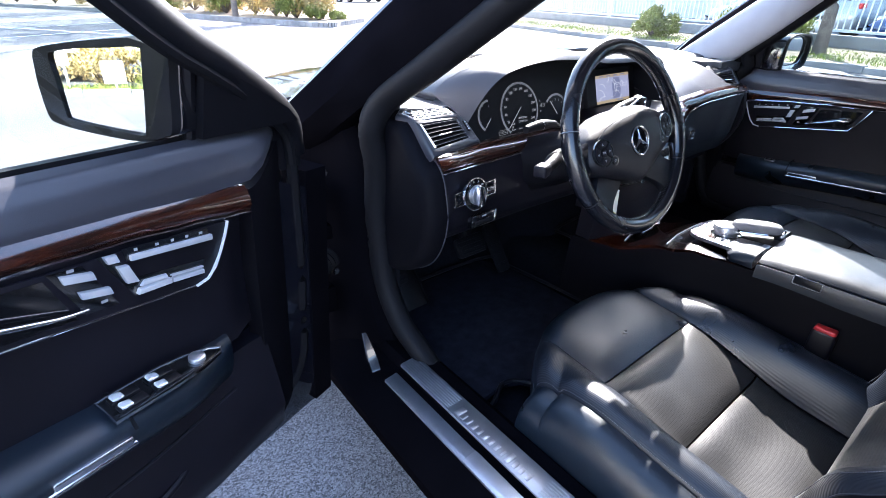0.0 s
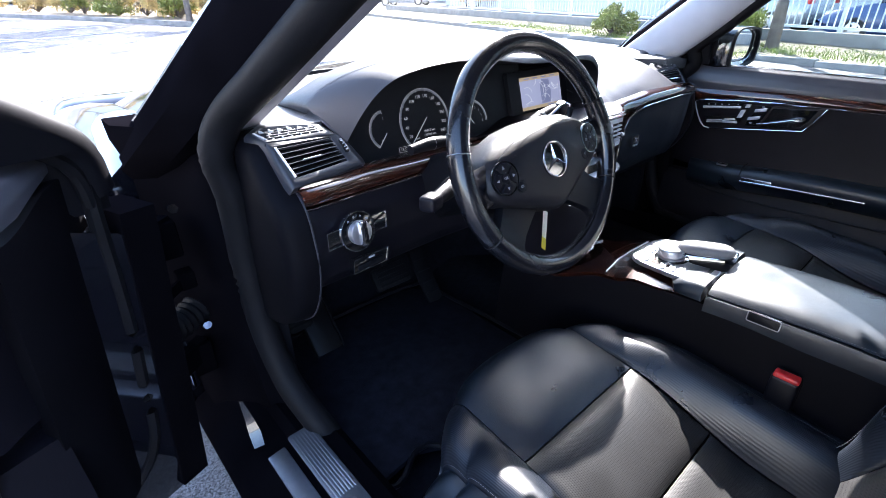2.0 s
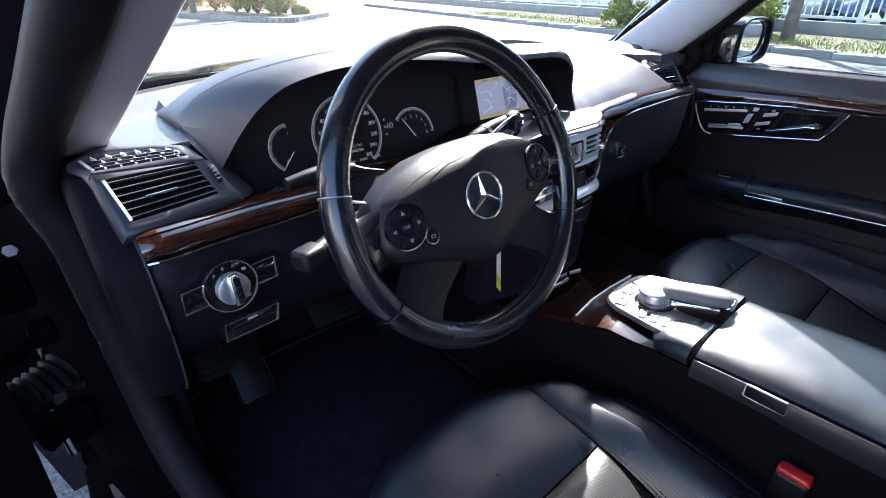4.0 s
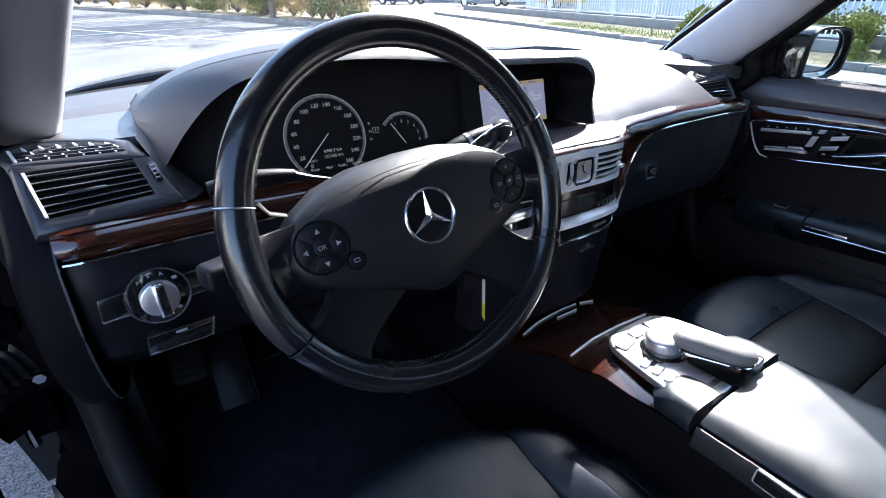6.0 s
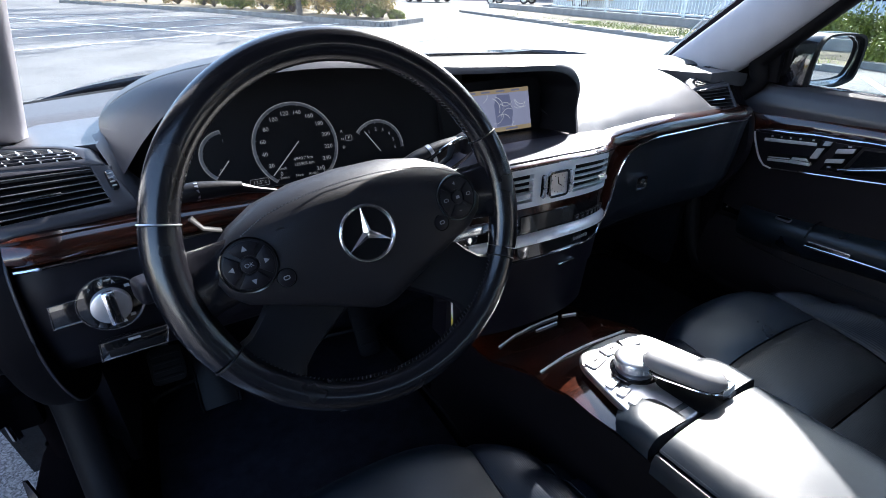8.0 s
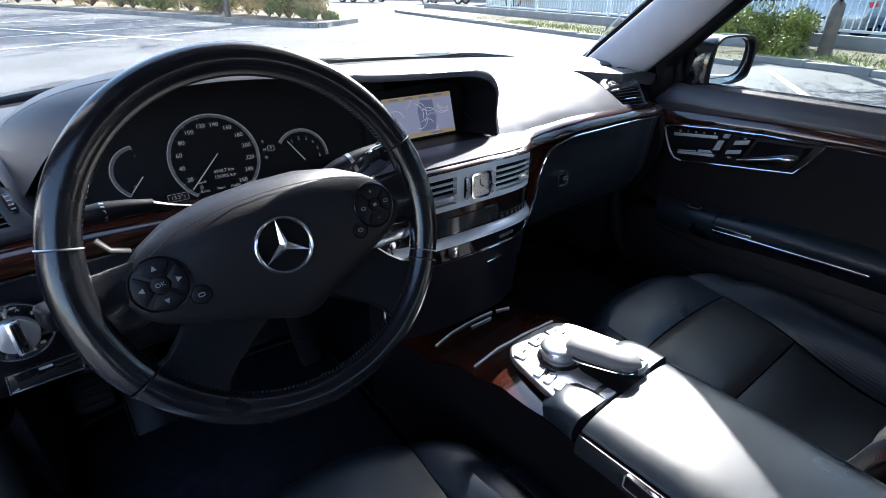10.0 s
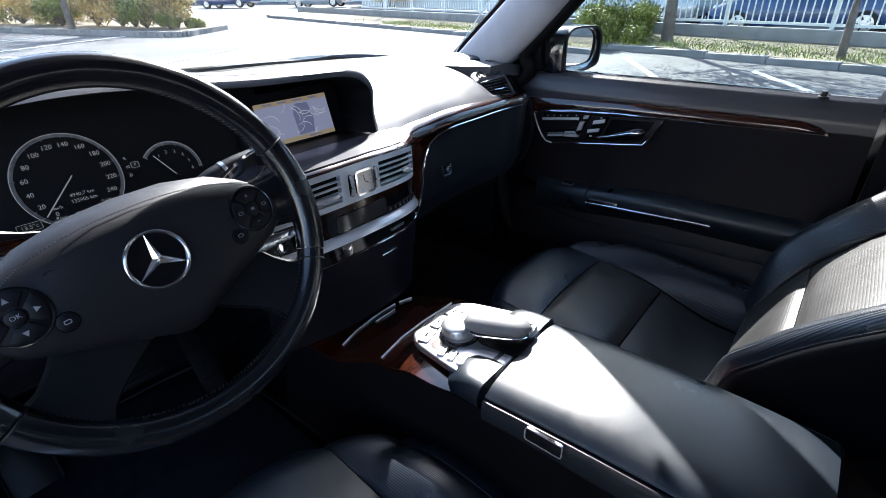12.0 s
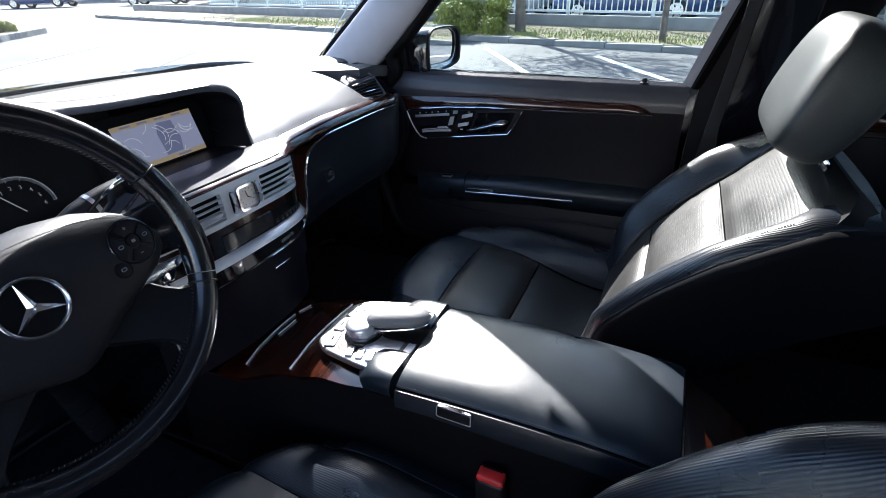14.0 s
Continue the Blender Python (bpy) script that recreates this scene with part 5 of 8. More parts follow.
cap = [WM @ Vector((p[0], p[1], 0.0118)) for p in spline([(-0.108, 0.022, 0), (-0.08, 0.034, 0), (-0.04, 0.041, 0), (0, 0.043, 0), (0.04, 0.041, 0), (0.08, 0.034, 0), (0.108, 0.022, 0)], 6)]
part("pad_stitching", join(*[tube([a, a.lerp(b, 0.6)], 0.0006, 4) for p, q in zip(cap, cap[1:]) for a, b in ((p, p.lerp(q, 0.5)), (p.lerp(q, 0.5), q))]), THREAD, pad, "line of stitches", kind="stuff")
part("hub_back", disc(0.055, 0.05, WM @ pose(0, 0, -0.06), 24, 0.01), PLASTIC, wheel)


def spoke(a, p0, p1, w0, w1, z0=-0.004, z1=0.0):
    """A flattened arm from the hub to the rim."""
    rings = []
    p0, p1 = Vector((*p0, z0)), Vector((*p1, z1))
    d = (p1 - p0).normalized()
    s = Vector((-d.y, d.x, 0))
    for i in range(9):
        t = i / 8
        c = p0.lerp(p1, t) + Vector((0, 0, -0.006 * math.sin(math.pi * t)))
        w = w0 + (w1 - w0) * t + 0.012 * smooth(0.7, 1, t)
        rings.append([WM @ (c + s * w * x + Vector((0, 0, 0.012 * y))) for x, y in ((-0.5, -0.6), (0.5, -0.6), (0.54, 0.2), (0.42, 0.75), (0, 0.95), (-0.42, 0.75), (-0.54, 0.2))])
    return loft(rings)


part("spoke", spoke(0, (-0.105, -0.004), (-0.165, -0.010), 0.050, 0.058), RIM_LEATHER, wheel, "side spoke", 50)
part("spoke", spoke(0, (0.105, -0.004), (0.165, -0.010), 0.050, 0.058), RIM_LEATHER, wheel, "side spoke", 50)


def lower_spoke(sx, low):
    """A broad flat arm below the pad, flaring into the rim."""
    ca, sa = math.cos(radians(low)), math.sin(radians(low))
    d, q = Vector((sx * ca, -sa, 0)), Vector((sa, sx * ca, 0))
    rings = []
    for r, w, z in ((0.040, 0.084, -0.020), (0.070, 0.078, -0.017), (0.100, 0.068, -0.014), (0.125, 0.060, -0.011), (0.142, 0.060, -0.007), (0.152, 0.068, -0.004), (0.160, 0.082, -0.003)):
        rings.append([WM @ (d * r + q * w * x + Vector((0, 0, z + y))) for x, y in ((-0.5, -0.012), (0.5, -0.012), (0.52, -0.003), (0.47, 0.0035), (0.30, 0.005), (-0.30, 0.005), (-0.47, 0.0035), (-0.52, -0.003))])
    return loft(rings)


for sx, low in ((1, 44), (-1, 40)):
    part("spoke", lower_spoke(sx, low), PLASTIC, wheel, "broad lower spoke", 50)
    part("shift_paddle", tube([WM @ Vector((sx * 0.118, 0.030, -0.032)), WM @ Vector((sx * 0.132, 0.036, -0.030)), WM @ Vector((sx * 0.139, 0.048, -0.028))], 0.005, 8, flat=0.4), LOUVRE_BLACK, wheel, "black shift paddle")
part("spoke_trim", prism([(0.086, -0.050), (0.104, -0.040), (0.146, -0.046), (0.150, -0.052), (0.136, -0.056), (0.100, -0.054)], 0.004, WM @ pose(0, 0, -0.008), 0.0015), CHROME_SOFT, wheel, "satin silver trim above the lower spoke")

# Emblem: ring and three tapered bars.
EM = WM @ pose(-0.003, -0.009, 0)
em = part("emblem", tube([EM @ Vector((0.0262 * math.cos(2 * math.pi * i / 40), 0.0262 * math.sin(2 * math.pi * i / 40), 0.0242)) for i in range(40)], 0.0017, 8, True, up=(0.2, 0.9, 0.3)), CHROME_SOFT, wheel, "chrome ring emblem")
part("emblem_dish", disc(0.0275, 0.0012, EM @ pose(0, 0, 0.0216), 32), PIANO, wheel)
for a in (90, 210, 330):
    m = EM @ pose(0, 0, 0.0229, 0, 0, a)
    bm = bmesh.new()
    v = [bm.verts.new(p) for p in ((0.0255, 0, 0.0006), (0.0, 0.0042, 0.0), (-0.002, 0, 0.0032), (0.0, -0.0042, 0.0))]
    base = bm.verts.new((0.004, 0, 0.0034))
    bm.faces.new((v[0], v[1], base)), bm.faces.new((v[1], v[2], base)), bm.faces.new((v[2], v[3], base)), bm.faces.new((v[3], v[0], base)), bm.faces.new((v[0], v[3], v[2], v[1]))
    bmesh.ops.recalc_face_normals(bm, faces=bm.faces)
    bm.transform(m)
    part("emblem_bar", bm, CHROME_SOFT, em, sharp=10)

# Control pads with four keys and a middle one.
def control_pad(cx, cy, marks, middle, tilt):
    m = WM @ pose(cx, cy, 0.0155, 0, tilt, 0)
    p = part("control_pad", disc(0.0232, 0.004, m @ pose(0, 0, -0.002), 32, 0.0015), PLASTIC, wheel, "round four-way key pad")
    part("pad_ring", ringplate([(0.0236 * math.cos(2 * math.pi * i / 32), 0.0236 * math.sin(2 * math.pi * i / 32)) for i in range(32)], 0.0014, 0.003, m), PIANO, p)
    for k, a in enumerate((90, 0, 270, 180)):
        out = [(r * math.cos(radians(b)), r * math.sin(radians(b))) for r, bs in ((0.021, range(-38, 39, 19)), (0.0085, range(36, -37, -24))) for b in [a + q for q in bs]]
        key = part("key", prism(out, 0.0022, m @ pose(0, 0, 0.0018), 0.0006), DASH_DARK, p)
        c = (0.0145 * math.cos(radians(a)), 0.0145 * math.sin(radians(a)))
        if marks == "arrows":
            part("arrow", prism([(0.0028, 0), (-0.0018, 0.0024), (-0.0018, -0.0024)], 0.0003, m @ pose(c[0], c[1], 0.0041, 0, 0, a)), WHITE_MARK, key)
        else:
            s = marks[k]
            if s in "+-":
                part("mark", box((c[0], c[1], 0.0042), (0.0035, 0.0008, 0.0003), m=m), WHITE_MARK, key)
                if s == "+":
                    part("mark", box((c[0], c[1], 0.0042), (0.0008, 0.0035, 0.0003), m=m), WHITE_MARK, key)
            else:
                part("mark", ringplate(rounded(0.005, 0.003, 0.0012, 2, c[0], c[1]), 0.0007, 0.0004, m @ pose(0, 0, 0.004)), WHITE_MARK, key)
    part("middle_key", disc(0.0068, 0.0046, m, 20, 0.0008), DASH_DARK, p)
    if middle:
        words("key_word", middle, 0.0055, m @ pose(0, 0, 0.0048), WHITE_MARK, p)
    else:
        part("mark", box((0, 0, 0.0048), (0.004, 0.003, 0.0003), m=m), WHITE_MARK, p)


control_pad(-0.109, -0.003, "arrows", "OK", -6)
control_pad(0.101, -0.004, "+o-o", "", 6)
for sx in (-1, 1):
    m = WM @ pose(sx * 0.080 - 0.004, -0.0235, 0.0178, 0, sx * 3, 0)
    rk = part("round_key", disc(0.0078, 0.003, m, 22, 0.0008), DASH_DARK, wheel, "small round key")
    part("key_ring", ringplate([(0.0082 * math.cos(2 * math.pi * i / 22), 0.0082 * math.sin(2 * math.pi * i / 22)) for i in range(22)], 0.001, 0.0022, m), PIANO, rk)
    part("key_mark", ringplate(rounded(0.005, 0.003, 0.001, 2), 0.0008, 0.0004, m @ pose(0, 0, 0.003)), WHITE_MARK, rk)
    part("horn_mark", tube([WM @ Vector((sx * 0.072 - 0.008 + 0.004 * i, 0.018 + 0.0015 * (i % 2), 0.0172)) for i in range(5)], 0.0007, 4), PLASTIC, wheel, "faint embossed horn mark")

# Column, stalks and keys.
col = thing("steering_column", (-0.35, 0.15, 0.86), "black column shroud with control stalks", "steering column")
cdir = Vector((0, math.cos(radians(21)), -math.sin(radians(21))))
c0 = Vector((-0.351, 0.022, 0.928))
rings = []
for d, w, h, dz in ((0.065, 0.055, 0.05, 0), (0.075, 0.07, 0.06, -0.004), (0.14, 0.075, 0.065, -0.008), (0.24, 0.075, 0.07, -0.008)):
    c = c0 + cdir * d + Vector((0, 0, dz))
    rings.append([c + Vector((w * x, 0, h * z)) for x, z in ((-1, -0.5), (-0.6, -1), (0.6, -1), (1, -0.5), (1, 0.4), (0.6, 0.8), (-0.6, 0.8), (-1, 0.4))])
part("shroud", loft(rings), PLASTIC, col, "black plastic shroud", 50)
part("column_ring", disc(0.05, 0.02, axes(c0 + cdir * 0.07, (1, 0, 0), (0, math.sin(radians(21)), math.cos(radians(21)))), 28, 0.004), PLASTIC, col)


def stalk(pts, r, bands, label, end=None):
    s = part("stalk", tube(spline(pts, 6), r, 12, taper=lambda t: 1.15 - 0.35 * abs(2 * t - 0.9)), PLASTIC, col, label, 60)
    P = spline(pts, 6)
    for k in bands:
        i = int(k * (len(P) - 1))
        j = min(i + 1, len(P) - 1)
        part("stalk_band", tube([P[i], P[i].lerp(P[j], 0.7)], r * 1.12, 14), SATIN, s)
    if end:
        part("stalk_end", end, DASH_DARK, s, "ribbed dark grey stalk end")
    return s


# Cruise lever (upper left), with a fine bright rod to its right.
stalk([(-0.525, 0.128, 0.950), (-0.495, 0.129, 0.952), (-0.465, 0.130, 0.951), (-0.440, 0.131, 0.948)], 0.0088, (0.45,), "slim black speed lever with a silver band")
part("stalk_tip", tube([(-0.444, 0.131, 0.9485), (-0.425, 0.132, 0.942), (-0.395, 0.134, 0.934)], 0.0058, 8, taper=lambda t: 1 - 0.78 * t), PLASTIC, col, "tapered lever tip")
# Combination lever (lower left), blunt grey end.
stalk([(-0.42, 0.125, 0.888), (-0.46, 0.105, 0.889), (-0.500, 0.084, 0.890), (-0.526, 0.072, 0.891)], 0.013, (), "thick black combination lever", box((-0.538, 0.069, 0.890), (0.032, 0.026, 0.023), 0.006, 3, (0, 0, 20)))
# Selector lever (upper right).
stalk([(-0.27, 0.14, 0.92), (-0.24, 0.138, 0.935), (-0.20, 0.136, 0.950), (-0.165, 0.135, 0.958)], 0.013, (0.6,), "selector lever with a silver edge", box((-0.162, 0.130, 0.958), (0.024, 0.022, 0.026), 0.007, 3, (0, -20, 0)))
part("selector_edge", tube(spline([(-0.25, 0.120, 0.918), (-0.232, 0.117, 0.942), (-0.185, 0.114, 0.968), (-0.158, 0.113, 0.966), (-0.166, 0.115, 0.946), (-0.21, 0.119, 0.922)], 6, True), 0.0022, 6, True), CHROME, col, "chrome outline of the selector lever")

keys = thing("car_keys", (-0.215, 0.06, 0.84), "bunch of chrome keys hanging in the ignition lock", "keys")
part("key_head", box((-0.222, 0.050, 0.872), (0.022, 0.012, 0.030), 0.005, 3, (0, 20, 10)), PLASTIC, keys)
part("key_ring", tube([(-0.222 + 0.013 * math.cos(a), 0.046 + 0.003 * math.sin(a), 0.848 + 0.013 * math.sin(a)) for a in (2 * math.pi * i / 20 for i in range(20))], 0.0012, 6, True), CHROME, keys, "steel ring")
part("key_blade", strip([(-0.224, 0.044, 0.845), (-0.232, 0.042, 0.805)], 0.008, 0.002, (0, 1, 0)), CHROME, keys, "steel key")
part("key_blade", strip([(-0.218, 0.045, 0.842), (-0.214, 0.043, 0.81)], 0.009, 0.002, (0, 1, 0)), CHROME, keys, "steel key")
part("key_fob", disc(0.010, 0.005, axes((-0.205, 0.05, 0.865), (1, 0.3, 0), (0, 0.2, 1)), 20, 0.001), CHROME, keys, "round chrome fob")
tag = thing("paper_tag", (-0.184, 0.128, 0.70), "white and yellow paper tag hanging below the column", "tag")
part("tag_upper", strip([(-0.184, 0.128, 0.755), (-0.184, 0.126, 0.695)], 0.016, 0.001, (-0.92, 0.38, 0)), PAPER, tag)
part("tag_lower", strip([(-0.184, 0.126, 0.695), (-0.184, 0.125, 0.668)], 0.016, 0.001, (-0.92, 0.38, 0)), YELLOW, tag)

# ---- centre console ----
cons = thing("centre_console", (CX, -0.2, 0.33), "long centre console with burl wood tray cover and padded sides", "console")


def cons_top(y):
    """Half width and height of the console's upper edge."""
    return table(-y, [(-0.30, 0.125, 0.555), (-0.17, 0.125, 0.572), (-0.02, 0.115, 0.618), (0.05, 0.110, 0.634), (0.20, 0.108, 0.640), (0.40, 0.105, 0.635), (0.56, 0.10, 0.62), (0.80, 0.095, 0.60)])


ys = [0.30 - 1.10 * i / 44 for i in range(45)]
rings = []
for y in ys:
    w, z = cons_top(y)
    z -= 0.012 + 0.13 * smooth(-0.545, -0.575, y)
    rings.append([Vector((CX + w * 1.28, y, 0.33)), Vector((CX + w * 1.16, y, z - 0.12)), Vector((CX + w * 1.02, y, z - 0.02)), Vector((CX + w * 0.97, y, z)), Vector((CX - w * 0.97, y, z)), Vector((CX - w * 1.02, y, z - 0.02)), Vector((CX - w * 1.16, y, z - 0.12)), Vector((CX - w * 1.28, y, 0.33))])
# Body takes a blacker skin than the dash, as shade from the seat.
part("body", loft(rings), END_SKIN, cons, "grained console body, darkened for the seat's shade", 50)


def cons_wood(u, v):
    y = 0.24 - 0.425 * v
    w, z = cons_top(y)
    w = w * (1 - 0.10 * smooth(0.75, 1, v))
    return Vector((CX + w * u, y, z + 0.003 - 0.010 * abs(u) ** 4))


part("wood_top", patch(cons_wood, -1, 1, 0, 1, 16, 40, 0, 0.012, True), WOOD, cons, "glossy burl wood console top")


def on_wood(x, y, lift=0.002):
    """A place on the console's wood."""
    return cons_wood((x - CX) / cons_top(y)[0], (0.24 - y) / 0.425) + Vector((0, 0, lift))


part("tray_line", tube([on_wood(x, y) for x, y in ((-0.075, 0.145), (-0.03, 0.157), (0.01, 0.162), (0.045, 0.164), (0.078, 0.163))], 0.0018, 6), BRIGHT, cons, "thin chrome tray edge")
part("tray_line", tube([on_wood(x, y) for x, y in ((0.088, 0.161), (0.118, 0.155))], 0.0018, 6), BRIGHT, cons)
part("tray_pull", tube([on_wood(0.010, 0.146), on_wood(0.060, 0.146)], 0.0016, 6), BRIGHT, cons, "short chrome pull")
part("tray_line", tube([on_wood(x, y) for x, y in ((-0.085, 0.026), (-0.03, 0.031), (0.03, 0.032), (0.102, 0.030))], 0.0020, 6), BRIGHT, cons, "thin chrome tray edge")

# Controller plate.
ctl = thing("controller", (0.02, -0.05, 0.645), "satin silver controller with rotary knob and grained palm rest", "controller")
CM = axes((CX, -0.068, 0.6435), (1, 0, 0), (0, 1, -0.075))
plate = spline([(-0.060, 0.062, 0), (-0.03, 0.073, 0), (0.03, 0.073, 0), (0.060, 0.062, 0), (0.078, 0.02, 0), (0.086, -0.09, 0), (0.0, -0.10, 0), (-0.086, -0.09, 0), (-0.078, 0.02, 0)], 5, True)
part("plate", prism([(p.x, p.y) for p in plate], 0.009, CM, 0.004, 3), SATIN, ctl, "satin silver plate")
part("wood_inlay", prism(rounded(0.042, 0.044, 0.012, 4, -0.046, 0.002), 0.001, CM @ pose(0, 0, 0.0088)), WOOD, ctl, "burl wood inlay")
for x, y, w, h, r in ((-0.048, 0.042, 0.036, 0.020, 14), (-0.008, 0.050, 0.034, 0.020, 2), (0.030, 0.048, 0.030, 0.020, -10)):
    part("key_bed", prism(rounded(w + 0.004, h + 0.004, 0.005), 0.0006, CM @ pose(x, y, 0.0088, 0, 0, r)), DASH_FRAME, ctl)
    k = part("key", prism(rounded(w, h, 0.004), 0.0035, CM @ pose(x, y, 0.0085, 0, 0, r), 0.001), SATIN, ctl, "silver key")
    part("key_mark", box((0, 0, 0.0037), (w * 0.3, h * 0.16, 0.0003), m=CM @ pose(x, y, 0.0085, 0, 0, r)), PIANO, k)
for y in (-0.006, -0.025, -0.044):
    k = part("key", prism(rounded(0.024, 0.012, 0.003), 0.0045, CM @ pose(-0.066, y, 0.0080, 0, 0, 14), 0.001), SATIN, ctl, "silver key")
    part("key_mark", box((0.004, 0, 0.0047), (0.008, 0.005, 0.0003), m=CM @ pose(-0.066, y, 0.0080, 0, 0, 14)), DASH_FRAME, k)
KX, KY = -0.016, 0.0
part("knob_well", disc(0.034, 0.003, CM @ pose(KX, KY, 0.0075), 36, 0.001), PIANO, ctl, "dark ring below the knob")
kn = part("rotary_knob", loft([[CM @ Vector((KX + r * math.cos(a), KY + r * math.sin(a), z)) for a in (2 * math.pi * i / 40 for i in range(40))] for r, z in ((0.026, 0.009), (0.0265, 0.014), (0.0235, 0.0155), (0.0235, 0.018), (0.0282, 0.020), (0.0288, 0.0300), (0.0262, 0.0335), (0.018, 0.0345))]), SATIN, ctl, "ribbed silver rotary knob", 50)
for i in range(40):
    a = 2 * math.pi * i / 40
    part("knob_rib", box((0, 0, 0.025), (0.0012, 0.0014, 0.009), m=CM @ pose(KX + 0.0287 * math.cos(a), KY + 0.0287 * math.sin(a), 0, 0, 0, math.degrees(a))), SATIN, kn)
# Dark plate painted on as the shadow under the palm rest.
part("palm_well", prism(rounded(0.060, 0.085, 0.018, 4, 0.012, -0.070), 0.0012, CM @ pose(0, 0, 0.0085)), LOUVRE_BLACK, ctl, "dark plate standing in for the palm rest's shadow")


def palm_ring(t, grow=0.0, flat=1.0, drop=0.0):
    """Round the palm rest at t, from its tip by the knob to its rear."""
    c = Vector((-0.013 + 0.040 * t, -0.008 - 0.098 * t, 0.037 - 0.003 * t - drop))
    k = math.sqrt(max(0.015, 1 - abs(2 * t - 1) ** 4.0))
    w, h = (0.0215 + 0.003 * t) * k + grow, (0.0150 * k + grow) * flat
    d = Vector((0.93, 0.37, 0))
    return [CM @ (c + d * w * math.cos(a) + Vector((0, 0, h * math.sin(a)))) for a in (2 * math.pi * j / 20 for j in range(20))]


part("palm_rest", loft([palm_ring(i / 18) for i in range(19)]), GREY_PAD, ctl, "grey grained palm rest", 70)
part("palm_base", loft([palm_ring(0.03 + 0.94 * i / 18, -0.002, 0.55, 0.0085) for i in range(19)]), PLASTIC, ctl, "dark underside of the palm rest", 70)
part("palm_edge", tube([CM @ Vector((-0.013 + 0.040 * t - 0.0215 * k, -0.008 - 0.098 * t - 0.0085 * k, 0.0270)) for t, k in ((0.06 + 0.90 * i / 16, math.sqrt(max(0.02, 1 - abs(2 * (0.06 + 0.90 * i / 16) - 1) ** 4))) for i in range(17))], 0.0014, 6), CHROME, ctl, "chrome line below the palm rest")
part("palm_foot", box((0.034, -0.098, 0.019), (0.026, 0.018, 0.022), 0.004, m=CM), CHROME, ctl, "chrome hinge of the palm rest")

# Padded collar before the armrest, in two lobes.
collar = thing("console_pad", (CX, -0.14, 0.64), "black padded collar in front of the armrest lid", "pad")


def collar_lobe(x0, x1, y0):
    rings = []
    for i in range(13):
        t = i / 12
        x = x0 + (x1 - x0) * t
        y = y0 + 0.02 * math.sin(math.pi * t)
        k = math.sqrt(max(0.05, 1 - abs(2 * t - 1) ** 5))
        rings.append([Vector((x, y, 0.632)), Vector((x, y + 0.004, 0.645)), Vector((x, y - 0.012, 0.636 + 0.022 * k)), Vector((x, y - 0.035, 0.640 + 0.022 * k)), Vector((x, -0.168, 0.640 + 0.022 * k)), Vector((x, -0.170, 0.632))])
    return loft(rings)


part("left_lobe", collar_lobe(-0.088, -0.008, -0.122), LEATHER, collar, sharp=60)
part("right_lobe", collar_lobe(0.066, 0.130, -0.112), LEATHER, collar, sharp=60)
part("bridge", box((CX + 0.01, -0.155, 0.648), (0.12, 0.026, 0.022), 0.006), LEATHER, collar)

# Armrest lid in two halves, padded and stitched.
lid = thing("armrest_lid", (CX, -0.36, 0.63), "black padded leather armrest lid with stitched edges", "armrest")


def lid_top(u, v):
    y = -0.176 - 0.375 * v
    w = 0.104 - 0.006 * v
    x = CX + 0.004 + w * u
    edge = abs(u) ** 6
    return Vector((x, y, 0.664 + 0.005 * math.sin(math.pi * v) - 0.004 * u * u - 0.012 * edge - 0.03 * max(0, v - 0.72) ** 1.5))


part("cushion", patch(lid_top, -1, 1, 0, 1, 26, 26, 0.002, 0.020, True, square=20), LEATHER, lid, "smooth leather top", 60)
rings = []
for i in range(21):
    v = i / 20
    a, b = lid_top(-1, v), lid_top(1, v)
    rings.append([a + Vector((-0.005, 0, -0.003)), a + Vector((-0.009, 0, -0.012)), a + Vector((-0.008, 0, -0.04)), b + Vector((0.008, 0, -0.04)), b + Vector((0.009, 0, -0.012)), b + Vector((0.005, 0, -0.003))])
part("lid_shell", loft(rings), LEATHER, lid, "leather sides", 60)
for u in (-0.985, 0.985):
    L2 = [lid_top(u, i / 90) + Vector((0, 0, 0.0015)) for i in range(91)]
    part("lid_stitching", join(*[tube([a, a.lerp(b, 0.6)], 0.0006, 4) for a, b in zip(L2, L2[1:])]), THREAD, lid, kind="stuff")
bm_ = axes((-0.0935, -0.275, 0.6475), (0, -1, 0.0), (0.1, 0, 1))
part("lid_release", prism(rounded(0.050, 0.018, 0.003), 0.003, bm_, 0.001), PLASTIC, lid, "black release button")
part("release_edge", ringplate(rounded(0.050, 0.018, 0.003), 0.002, 0.004, bm_), CHROME, lid, "chrome button edge")
part("console_back", loft([[Vector((CX + x, y, z)) for x, z in ((-0.095, 0.45), (0.095, 0.45), (0.095, zz), (-0.095, zz))] for y, zz in ((-0.556, 0.632), (-0.60, 0.605), (-0.645, 0.567), (-0.70, 0.50))]), WOOD, cons, "burl wood rear of the console", 40)
part("back_edge", tube([(CX - 0.096, -0.556, 0.60), (CX - 0.096, -0.555, 0.645), (CX + 0.096, -0.555, 0.645), (CX + 0.096, -0.556, 0.60)], 0.002, 6), CHROME, cons)

